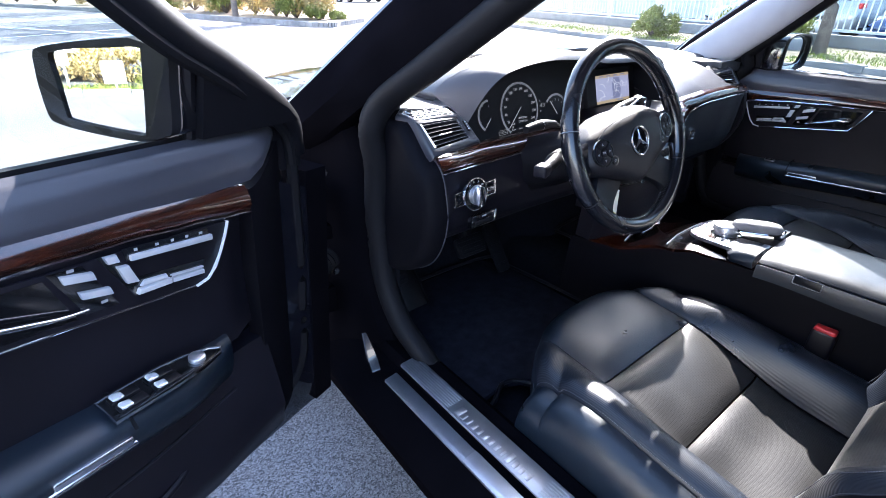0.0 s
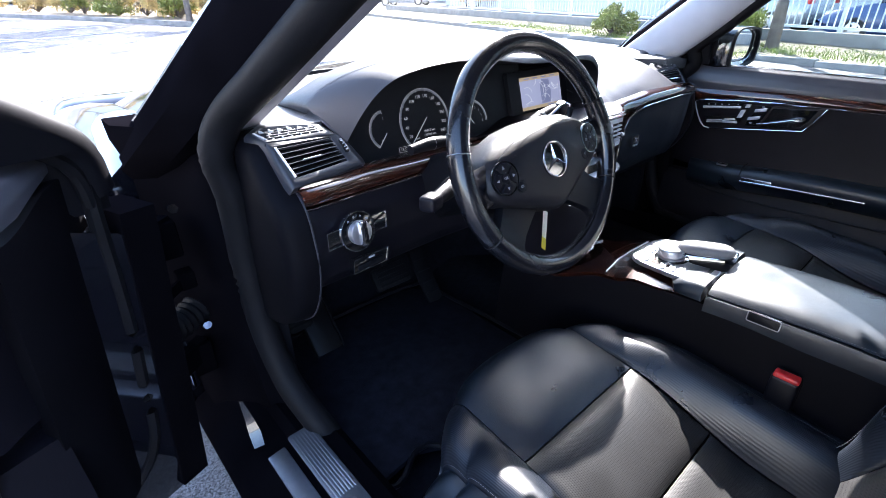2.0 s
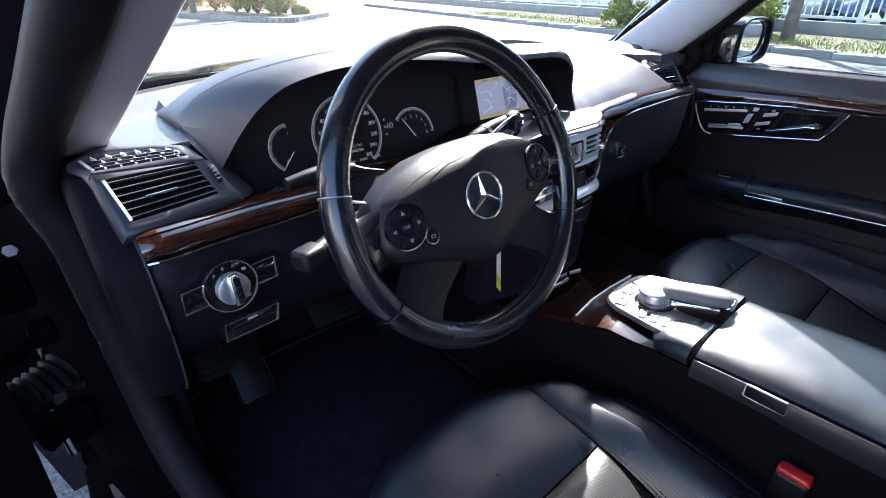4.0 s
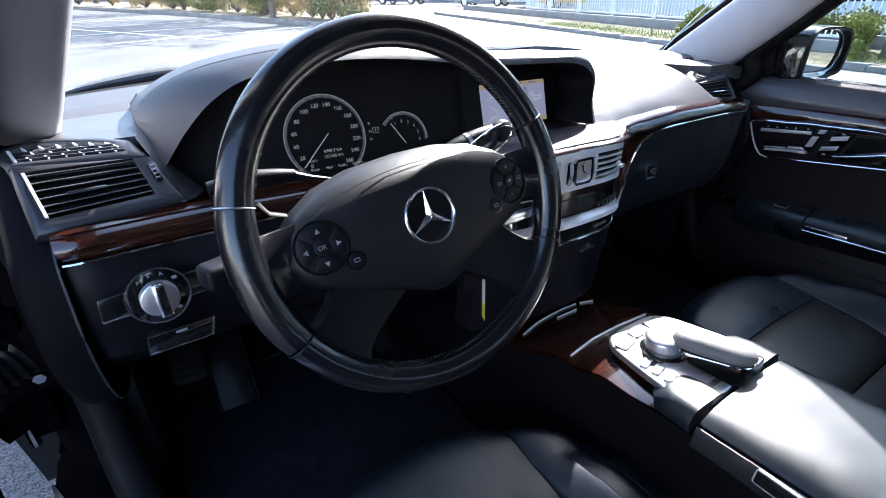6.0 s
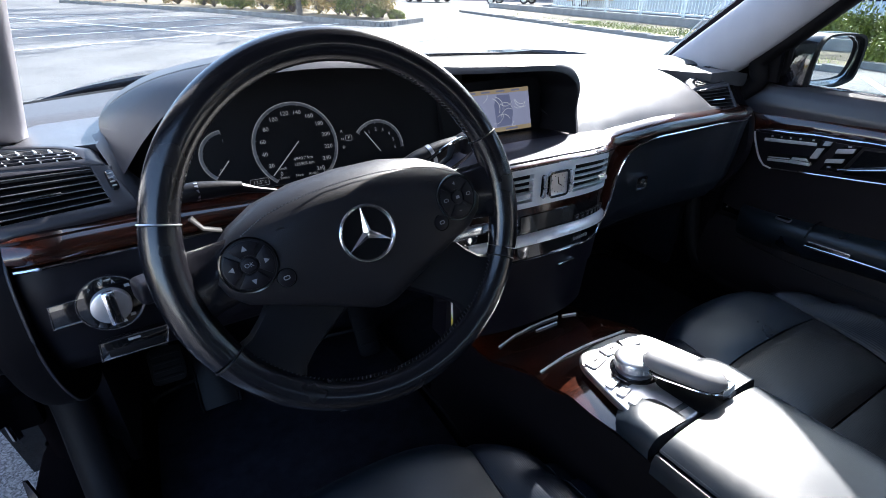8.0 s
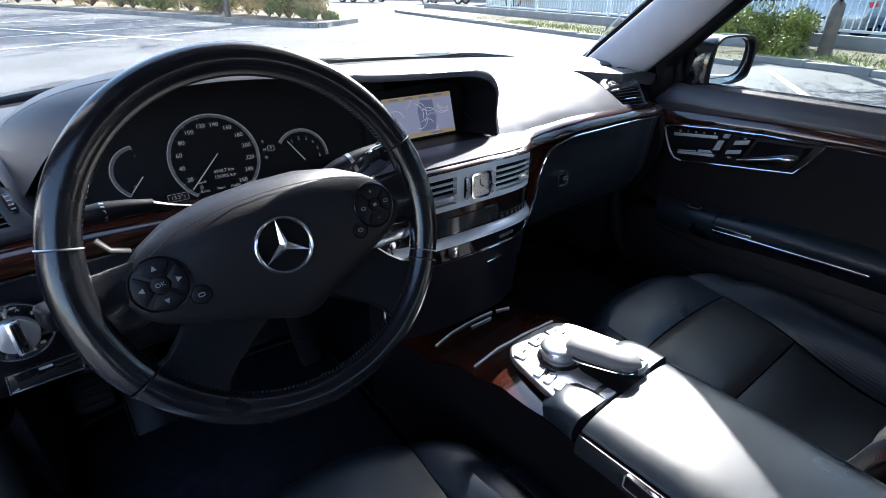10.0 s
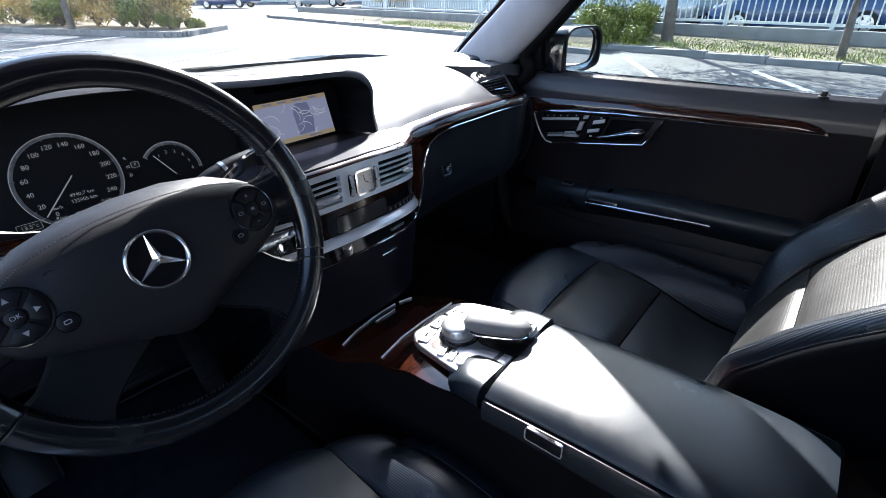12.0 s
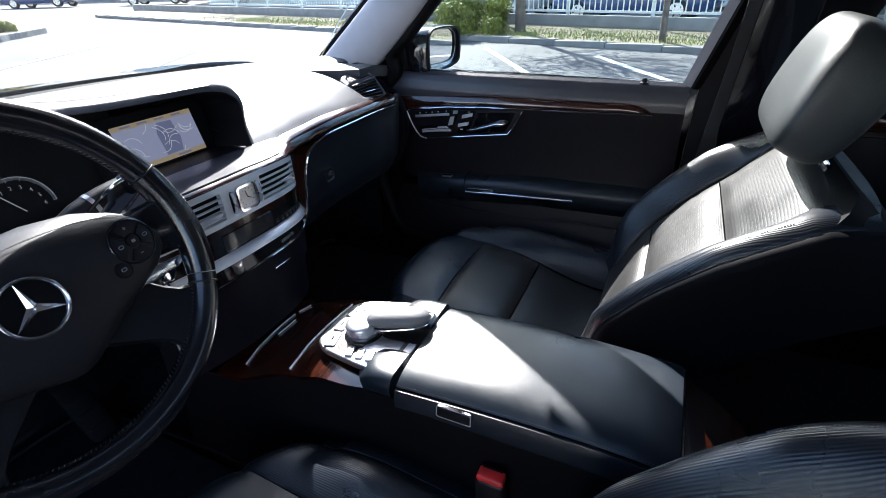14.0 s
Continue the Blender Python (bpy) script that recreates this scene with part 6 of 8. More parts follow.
# ---- seats ----
def make_seat(cx, name, label, back_y=-0.50, lean=30.0, head_at=(-0.61, 1.035), seat_z=0.548, seams=(0.25, 0.57)):
    s = thing(name, (cx, -0.25, 0.36), label, "car seat", "front seats")

    def cush(u, v):
        """u across (-1 to 1 is the top), v from the front edge backwards; beyond them the sides roll down."""
        au = min(abs(u), 1.0)
        over = max(0, abs(u) - 1.0)
        front = max(0, -v)
        vv = max(0, v)
        x = cx + math.copysign(1, u) * (0.245 * au + 0.052 * math.sin(min(over * 3, 1.57)))
        y0 = 0.034 - 0.105 * au**2.8 * smooth(0.30, -0.02, vv)
        y = y0 - 0.50 * vv + 0.04 * math.sin(min(front * 6, 1.57)) - 0.02 * max(0, front - 0.3)
        bol = 0.042 * smooth(0.58, 0.86, au) * (0.25 + 0.75 * smooth(0.05, 0.45, vv)) - 0.012 * smooth(0.9, 1.0, au)
        z = seat_z - 0.060 * vv + bol + 0.010 * (1 - au * au) * smooth(0.6, 0.1, vv) - 0.012 * au**3 * smooth(0.3, 0.0, vv)
        z -= 0.045 * smooth(0.36, 0.80, vv) * (1 - smooth(0.58, 0.80, au))
        z -= 0.045 * (1 - math.cos(min(front * 6, 1.57))) + 0.55 * max(0, front - 0.26)
        z -= 0.055 * (1 - math.cos(min(over * 3, 1.57))) + 0.30 * max(0, over - 0.52)
        return Vector((x, y, z))

    part("cushion_base", box((cx, -0.24, 0.380), (0.47, 0.42, 0.08), 0.03, 3), LEATHER, s)
    for v0, v1, mt, lb in ((-0.25, seams[0] - 0.003, LEATHER, "smooth thigh panel"), (seams[0] + 0.003, seams[1] - 0.003, SEAT_PERF, "perforated centre panel"), (seams[1] + 0.003, 0.98, SEAT_PERF, "perforated rear panel")):
        part("cushion_panel", patch(cush, -0.63, 0.63, v0, v1, 18, 16, 0.009, 0.012, True, square=6), mt, s, lb, 60)
    for a, b in ((-1.0, -0.638), (0.638, 1.0)):
        part("side_bolster", patch(cush, a, b, -0.25, 0.98, 12, 30, 0.006, 0.012, True, square=6), SEAT_SIDE, s, "raised side bolster", 60)
    for a, b in ((-1.75, -1.005), (1.005, 1.75)):
        part("cushion_side", patch(cush, a, b, -0.25, 0.98, 12, 24, 0.0, 0.012, True), LEATHER, s, "smooth cushion side", 60)
    part("cushion_front", patch(cush, -1.4, 1.4, -0.62, -0.255, 24, 10, 0.003, 0.012, True), LEATHER, s, "smooth front panel", 60)
    for u in (-0.99, 0.99):
        L3 = [cush(u, -0.2 + 1.15 * i / 120) + Vector((0, 0, 0.006)) for i in range(121)]
        part("seat_stitching", join(*[tube([a, a.lerp(b, 0.6)], 0.0006, 4) for a, b in zip(L3, L3[1:])]), THREAD, s, kind="stuff")
    part("seat_base", box((cx, -0.25, 0.375), (0.40, 0.40, 0.09), 0.02), PLASTIC, s, "dark plastic seat base")
    for dx in (-0.17, 0.17):
        part("seat_rail", box((cx + dx, -0.28, 0.335), (0.04, 0.46, 0.03), 0.005), SATIN, s, "steel seat rail")

    LEN = 0.475
    # Backrest, in a leaning frame: local x across, y up the back, z towards the cabin.
    BM = axes((cx, back_y, 0.50), (-1, 0, 0), (0, -math.sin(radians(lean)), math.cos(radians(lean))))

    def back(u, v):
        au = min(abs(u), 1.0)
        over = max(0, abs(u) - 1.0)
        hw = table(v, [(0, 0.195), (0.35, 0.238), (0.7, 0.25), (0.9, 0.24), (1.0, 0.215)])[0]
        x = math.copysign(1, u) * (hw * au + 0.012 * math.sin(min(over * 8, 1.57)))
        y = LEN * v + 0.015 * smooth(0.8, 1, v) * (1 - au**3)
        bol = 0.050 * smooth(0.66, 0.90, au) * (1 - 0.80 * smooth(0.66, 0.95, v)) * (0.4 + 0.6 * smooth(0, 0.25, v)) - 0.012 * smooth(0.92, 1.0, au)
        z = 0.05 + 0.018 * math.sin(math.pi * min(1, v * 1.4)) + bol - 0.06 * smooth(0.9, 1.03, v)
        z -= 0.014 * (1 - math.cos(min(over * 8, 1.57))) + 0.22 * max(0, over - 0.196)
        return BM @ Vector((x, y, z))

    for v0, v1, mt, lb in ((0.0, 0.30, SEAT_PERF, "perforated lumbar panel"), (0.305, 0.64, SEAT_PERF, "perforated middle panel"), (0.645, 1.0, SEAT_PERF, "ribbed shoulder panel")):
        part("back_panel", patch(back, -0.69, 0.69, v0, v1, 16, 14, 0.009, 0.012, square=6), mt, s, lb, 60)
    for a, b in ((-1.0, -0.698), (0.698, 1.0)):
        part("back_bolster", patch(back, a, b, 0.0, 1.0, 12, 30, 0.006, 0.012, square=6), SEAT_SIDE, s, "raised back bolster", 60)
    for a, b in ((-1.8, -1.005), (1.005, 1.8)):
        part("back_side", patch(back, a, b, 0.0, 1.0, 12, 24, 0.0, 0.012), SHADED_LEATHER, s, "smooth side of the backrest", 60)
    for k in (-0.965, 0.965):
        part("piping", tube([back(k, 0.89 * i / 60) for i in range(61)], 0.0030, 8), LEATHER, s, "raised piping")
    for k in (-0.93, 0.93, -1.0, 1.0):
        pts = [back(k, 0.87 * i / 140) + BM.to_3x3() @ Vector((0, 0, 0.0062 if abs(k) < 1 else 0.0015)) for i in range(141)]
        part("back_stitching", join(*[tube([p, p.lerp(q, 0.6)], 0.0006, 4) for p, q in zip(pts, pts[1:])]), THREAD, s, "row of stitches", kind="stuff")
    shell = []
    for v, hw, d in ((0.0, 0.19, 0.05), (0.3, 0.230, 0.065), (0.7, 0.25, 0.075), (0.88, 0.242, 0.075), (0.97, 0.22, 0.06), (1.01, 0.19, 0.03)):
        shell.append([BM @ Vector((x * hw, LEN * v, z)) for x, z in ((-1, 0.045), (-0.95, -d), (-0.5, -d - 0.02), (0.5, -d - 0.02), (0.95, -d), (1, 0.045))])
    part("back_shell", loft(shell), SHADED_LEATHER, s, "leather-covered seat back", 50)
    HM = axes((cx, *head_at), (-1, 0, 0), (0, -math.sin(radians(29)), math.cos(radians(29))))
    for dx in (-0.06, 0.06):
        part("headrest_post", tube([BM @ Vector((dx, LEN - 0.02, -0.01)), HM @ Vector((dx, -0.06, -0.02))], 0.006, 10), CHROME, s, "chrome headrest post")

    def head(u, v):
        a = u * math.pi
        b = (v - 0.5) * math.pi
        sx = math.copysign(abs(math.sin(a)) ** 0.45, math.sin(a)) * math.cos(b) ** 0.30
        sz = math.copysign(abs(math.cos(a)) ** 0.5, math.cos(a)) * math.cos(b) ** 0.40
        sy = math.copysign(abs(math.sin(b)) ** 0.8, math.sin(b))
        return HM @ Vector((0.126 * sx * (1 - 0.10 * sy), 0.094 * sy, -0.004 + 0.058 * sz + 0.014 * sz * sy * (sz > 0) - 0.006 * (sz > 0) * sz * (1 - sx * sx)))

    rows = [[head(-1 + 2 * i / 40, 0.002 + 0.996 * j / 24) for i in range(40)] for j in range(25)]
    part("headrest", loft(rows), LIT_LEATHER, s, "padded leather headrest", 80)
    return s


make_seat(-0.372, "driver_seat", "black leather driver's seat with perforated panels and worn bolster", back_y=-0.486, lean=39, head_at=(-0.72, 1.02), seat_z=0.530, seams=(0.31, 0.62))
make_seat(0.408, "passenger_seat", "black leather passenger seat with sunlit reclined backrest", back_y=-0.438, lean=39, head_at=(-0.672, 1.000), seams=(0.20, 0.515))

for bx, by, name in ((-0.112, -0.335, "seat belt buckle beside the driver's cushion"), (0.165, -0.36, "seat belt buckle beside the passenger's cushion")):
    bk = thing("belt_buckle", (bx, by, 0.40), "black " + name + " with red button", "belt buckle", "belt buckles")
    part("stem", strip([(bx, by, 0.38), (bx, by, 0.50)], 0.012, 0.03, (0, 1, 0)), PLASTIC, bk)
    part("housing", box((bx, by, 0.535), (0.024, 0.042, 0.075), 0.006, 3), PLASTIC, bk, "black housing")
    part("button", box((bx, by, 0.572), (0.020, 0.038, 0.014), 0.004, 3), RED, bk, "red release button")
    part("slot", box((bx + 0.008, by, 0.5795), (0.003, 0.028, 0.002)), RUBBER, bk)

# Rear bench, in the dark.
rb = thing("rear_bench", (CX, -1.45, 0.33), "black leather rear bench in shadow", "car seat")
part("cushion", box((CX, -1.38, 0.45), (1.32, 0.52, 0.16), 0.06, 4), LEATHER, rb)
part("backrest", box((CX, -1.72, 0.75), (1.32, 0.16, 0.62), 0.06, 4, (-18, 0, 0)), LEATHER, rb)
for dx in (-0.4, 0.4):
    part("headrest", box((CX + dx, -1.86, 1.08), (0.26, 0.10, 0.16), 0.045, 4, (-18, 0, 0)), LEATHER, rb)

# ---- doors ----
def make_door(side, label):
    """A front door, drawn on the passenger's side and shut; the driver's is its mirror, swung open on its hinge."""
    hinge = Vector((-0.887, 0.51, 0))
    swing = Matrix.Translation(hinge + Vector((0.0173, -0.0427, 0.9474))) @ pose(0, 0, 0, 0, 0, -DOOR_OPEN) @ pose(0, 0, 0, 0, 3.9, 0) @ pose(0, 0, 0, -3.5, 0, 0) @ Matrix.Translation(-hinge - Vector((0, 0, 0.9)))

    def put(bm):
        if side > 0:
            return bm
        mirrored(bm)
        bm.transform(swing)
        return bm

    at = Vector((0.80, -0.1, 0.4)) if side > 0 else swing @ flip((0.80, -0.1, 0.4))
    d = thing("front_door", at, label, "car door", "front doors")

    def p(name, bm, mat, label="", sharp=40, parent=None, kind=""):
        return part(name, put(bm), mat, parent or d, label, sharp, kind)

    Y0, Y1 = 0.31, -0.50  # front and rear of the inner panel
    YW = 0.302 if side > 0 else 0.288  # front end of the wood

    # Upper roll below the window.
    def upper(u, v):
        y = 0.388 + (Y1 - 0.388) * u
        zt = 0.950 - 0.020 * u
        k = 1 - 0.62 * smooth(0.292, 0.388, y)
        prof = [(0.800, zt - 0.006), (0.791, zt), (0.780, zt - 0.007 * k), (0.769, zt - 0.024 * k), (0.7605, zt - 0.046 * k), (0.760, zt - 0.068 * k)]
        f = v * 5
        k = min(int(f), 4)
        a, b = prof[k], prof[k + 1]
        return Vector((a[0] + (b[0] - a[0]) * (f - k) + 0.050 * max(0, (y - 0.295) / 0.10) ** 2, y, a[1] + (b[1] - a[1]) * (f - k)))

    p("upper_roll", patch(upper, 0, 1, 0, 1, 30, 20, 0, 0.03, True), DOOR_ROLL, "dark grained roll below the window", 60)

    # Wood, with its chrome hem.
    def wood(y):
        lo, hi = table(-y, [(-0.31, 0.835, 0.873), (-0.26, 0.841, 0.877), (-0.19, 0.849, 0.882), (-0.10, 0.856, 0.886), (0.0, 0.860, 0.888), (0.2, 0.861, 0.887), (0.36, 0.862, 0.886), (0.43, 0.862, 0.884)])
        return (lo + hi) / 2, hi - lo

    rings = []
    for i in range(41):
        y = YW - (YW - (-0.43)) * i / 40
        zc, h = wood(y)
        k = min(1, ((0.43 + y) / 0.05) ** 0.5 if y < -0.38 else 1)
        h *= max(0.1, k)
        lo = zc - wood(y)[1] / 2
        hi = lo + h
        rings.append([Vector((0.775, y, lo)), Vector((0.755, y, lo)), Vector((0.7495, y, lo + h * 0.28)), Vector((0.7505, y, lo + h * 0.52)), Vector((0.7545, y, lo + h * 0.76)), Vector((0.762, y, hi)), Vector((0.775, y, hi))])
    p("wood_trim", loft(rings), WOOD, "glossy dark burl wood trim")
    hem = [YW - (YW + 0.43) * i / 40 for i in range(41)]
    p("chrome_hem", tube([(0.753, y, wood(y)[0] - wood(y)[1] / 2 - 0.002) for y in hem], 0.0018, 6), CHROME, "thin chrome line")

    # Middle field.
    def middle(u, v):
        y = Y0 + (Y1 - Y0) * u
        zt = wood(y)[0] - wood(y)[1] / 2 + 0.004
        zb = 0.63
        z = zt + (zb - zt) * v
        return Vector((0.757 + 0.018 * math.sin(math.pi * v) * 0.4 + 0.03 * smooth(0.1, 0, u), y, z))

    p("middle_field", patch(middle, 0, 1, 0, 1, 24, 12, 0, 0.03, True), DASH_DARK, "dark padded door field", 60)

    # Armrest with its chrome strip.
    rings = []
    for i in range(25):
        y = 0.22 - 0.69 * i / 24
        t = i / 24
        zt = 0.648 + 0.022 * smooth(0, 0.6, t)
        w = 0.052 * smooth(-0.06, 0.16, t) + 0.012
        rings.append([Vector((0.78, y, zt)), Vector((0.765 - w * 0.5, y, zt + 0.004)), Vector((0.765 - w * 0.9, y, zt - 0.004)), Vector((0.765 - w, y, zt - 0.018)), Vector((0.765 - w * 0.9, y, zt - 0.045)), Vector((0.765 - w * 0.5, y, zt - 0.075)), Vector((0.78, y, zt - 0.09))])
    arm = p("armrest", loft(rings), LEATHER, "padded black armrest", 60)
    p("armrest_gap", strip([(0.756, 0.045, 0.668), (0.715, 0.045, 0.664), (0.701, 0.045, 0.640)], 0.003, 0.004, (0, 1, 0)), RUBBER, parent=arm)
    p("armrest_strip", tube(spline([(0.6985, 0.040, 0.625), (0.6965, -0.08, 0.631), (0.6965, -0.18, 0.635), (0.6975, -0.27, 0.638)], 6), 0.0035, 10), CHROME_SOFT, "chrome grip strip", parent=arm)
    p("grip_block", prism(rounded(0.085, 0.012, 0.003), 0.006, axes((0.7035, -0.005, 0.634), (0, -1, 0.04), (0.0, 0, 1)) @ pose(0, 0, 0.002), 0.002), CHROME_SOFT, "bright chrome grip", parent=arm)

    # Lower skin and pocket.
    low = []
    for y, k in ((0.30, 0.6), (0.15, 0.95), (-0.1, 1.0), (-0.35, 1.0), (-0.50, 0.9)):
        low.append([Vector((0.80, y, 0.60)), Vector((0.765, y, 0.60)), Vector((0.762 - 0.035 * k, y, 0.52)), Vector((0.757 - 0.050 * k, y, 0.46)), Vector((0.765 - 0.045 * k, y, 0.41)), Vector((0.785, y, 0.385)), Vector((0.82, y, 0.385))])
    p("pocket", loft(low), DASH_DARK, "deep dark door pocket", 60)
    p("pocket_lip", tube(spline([(0.752, 0.15, 0.50), (0.71, 0.05, 0.487), (0.705, -0.2, 0.487), (0.72, -0.40, 0.50)], 8), 0.006, 8), DASH_DARK)
    p("pocket_line", tube(spline([(0.722, 0.20, 0.575), (0.708, 0.0, 0.565), (0.708, -0.40, 0.57)], 8), 0.0025, 6), PLASTIC)
    # Curved front shoulder with the loudspeaker field.
    def shoulder(u, v):
        y = 0.293 + 0.135 * u
        return Vector((0.7585 + 0.016 * u + 0.058 * u * u, y, 0.39 + (0.478 + 0.045 * smooth(0.0, 0.7, u)) * v))

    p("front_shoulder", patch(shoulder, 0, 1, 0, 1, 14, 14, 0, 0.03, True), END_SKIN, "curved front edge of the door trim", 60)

    # Door body and outer skin.
    sk = []
    for y, dip in ((0.46, 0.10), (0.33, 0.05), (0.2, 0.0), (-0.2, 0.0), (-0.58, 0.0)):
        sk.append([Vector((0.83, y, 0.30)), Vector((0.90, y, 0.32)), Vector((0.935, y, 0.55)), Vector((0.925, y, 0.75)), Vector((0.880, y, 0.890 - dip)), Vector((0.850, y, 0.922 - dip)), Vector((0.80, y, 0.918 - dip)), Vector((0.80, y, 0.37)), Vector((0.81, y, 0.30))])
    p("door_skin", loft(sk), PAINT, "gloss black door skin")
    p("door_end", loft([[Vector((x, y, z)) for x, z in ((0.797, 0.31), (0.895, 0.32), (0.925, 0.55), (0.915, 0.74), (0.868, 0.850), (0.797, 0.850))] for y in (0.452, 0.503)]), JAMB, "black painted front end of the door")
    p("door_seal", tube(spline([(0.805, 0.425, 0.90), (0.805, 0.43, 0.6), (0.805, 0.39, 0.40), (0.805, 0.1, 0.335), (0.805, -0.45, 0.335)], 8), 0.011, 8), RUBBER)

    # Window: glass, frame, sail panel.
    top = spline([(0.815, 0.442, 0.885), (0.808, 0.425, 0.940), (0.792, 0.368, 0.985), (0.765, 0.275, 1.040), (0.738, 0.180, 1.090), (0.690, 0.0, 1.212), (0.645, -0.20, 1.335), (0.635, -0.36, 1.372), (0.65, -0.60, 1.37)], 8)
    if side > 0:
        top = [q + Vector((0.012, 0.03, 0.012 + 0.038 * smooth(1.22, 1.36, q.z))) for q in top]
    p("window_frame", tube(top, 0.020, 10, flat=1.2), PLASTIC, "black window frame")
    p("frame_foot", loft([[Vector((x, y, z)) for y, z in ((0.36, 0.90), (0.405, 0.86), (0.45, 0.86), (0.446, 0.925), (0.41, 0.965), (0.365, 0.975))] for x in (0.806, 0.824)]), PLASTIC, "black foot of the window frame")
    p("window_seal", tube([q + Vector((-0.012, -0.018, -0.014)) for q in top], 0.009, 8), RUBBER)
    rr = [Vector((0.795, -0.510, 0.93)), Vector((0.65, -0.646, 1.36))]
    p("frame_upright", tube([rr[0], rr[0].lerp(rr[1], 0.5), rr[1]], 0.022, 8, flat=1.3, up=(1, 0, 0)), PLASTIC, "black window upright")
    # Passenger's strip is pale: sunlight on the frame edge put into its colour.
    p("upright_seal", strip([rr[0] + Vector((-0.022, 0.016, 0)), rr[1] + Vector((-0.022, 0.016, 0))], 0.006, 0.020, (0.3, 1, 0)), DASH_FRAME if side < 0 else PILLAR, "window upright trim, pale for the sun on its edge" if side > 0 else "")
    bot = [Vector((0.81, 0.235, 0.937)), Vector((0.81, -0.52, 0.922))]
    up = [Vector(q) for q in ((0.765, 0.225, 1.055), (0.694, 0.0, 1.20), (0.650, -0.20, 1.33), (0.645, -0.58, 1.355))]
    bm = bmesh.new()
    vs = [bm.verts.new(v) for v in (bot[0], *up, bot[1])]
    f = bm.faces.new(vs)
    ext = bmesh.ops.extrude_face_region(bm, geom=[f])
    bmesh.ops.translate(bm, verts=[v for v in ext["geom"] if isinstance(v, bmesh.types.BMVert)], vec=(0.004, 0, 0))
    bmesh.ops.recalc_face_normals(bm, faces=bm.faces)
    g = p("window_pane", bm, GLASS, "clear side window")
    g.visible_shadow = False
    sail = [(0.240, 0.948), (0.415, 0.950), (0.39, 0.972), (0.31, 1.015), (0.25, 1.046), (0.236, 1.042)]
    bm = loft([[Vector((x - 0.28 * (z - 0.95), y, z)) for y, z in sail] for x in (0.772, 0.80)])
    p("sail_panel", bm, PLASTIC, "black triangular mirror panel")
    p("quarter_bar", tube([(0.798, 0.238, 0.94), (0.760, 0.226, 1.055)], 0.0085, 8), PLASTIC, "black window bar")
    p("sill_molding", strip([(0.805, 0.235, 0.947), (0.803, -0.1, 0.940), (0.80, -0.50, 0.929)], 0.012, 0.006), CHROME if side > 0 else RUBBER, "bright window sill strip" if side > 0 else "")
    pin = p("lock_pin", disc(0.006, 0.012, pose(0.782, -0.40, 0.930), 14, 0.002), PLASTIC, "black lock pin")
    p("lock_pin_collar", disc(0.010, 0.004, pose(0.782, -0.40, 0.928), 14, 0.001), PLASTIC, parent=pin)

    # Seat-shaped control panel: outline in local x (rearwards) and y (up).
    PM = axes((0.7535, 0.07, 0.80), (0, -1, 0.055), (0.0, 0.0, 1.0))
    out = [(-0.170, 0.046), (0.184, 0.046), (0.160, 0.008), (0.138, -0.019), (-0.115, -0.034), (-0.135, -0.028), (-0.158, 0.006)]
    pan = p("control_panel", prism(out, 0.003, PM, 0.0008), DASH_DARK, "dark door control panel")
    p("panel_edge", strip([PM @ Vector((x, y, 0.0028)) for x, y in ((-0.171, 0.046), (-0.165, 0.026), (-0.156, 0.004), (-0.146, -0.016), (-0.133, -0.030), (-0.115, -0.0345))], 0.0030, 0.0056, (1, 0, 0)), BRIGHT, "broad silver front edge", parent=pan)
    p("panel_edge", tube([PM @ Vector((x, y, 0.0025)) for x, y in ((-0.115, -0.0345), (0.0, -0.0275), (0.138, -0.019), (0.160, 0.008), (0.184, 0.046))], 0.0017, 6), CHROME, "thin chrome panel edge", parent=pan)
    p("key_bed", prism([(-0.142, 0.0275), (-0.030, 0.033), (-0.026, 0.0505), (-0.138, 0.0445)], 0.0012, PM @ pose(0, 0, 0.003)), PIANO, "gloss black memory key bed", parent=pan)
    p("key_bed", prism([(0.0016, 0.0485), (-0.0185, 0.0475), (-0.0335, 0.0095), (-0.1304, 0.0015), (-0.1265, -0.0215), (-0.0336, -0.0145)], 0.0012, PM @ pose(0, 0, 0.003)), PIANO, "gloss black seat-shaped bed", parent=pan)
    p("key_bed", prism([(0.050, 0.045), (0.016, 0.044), (-0.0145, -0.0165), (0.0215, -0.0145)], 0.0012, PM @ pose(0, 0, 0.003)), PIANO, "gloss black heater key bed", parent=pan)
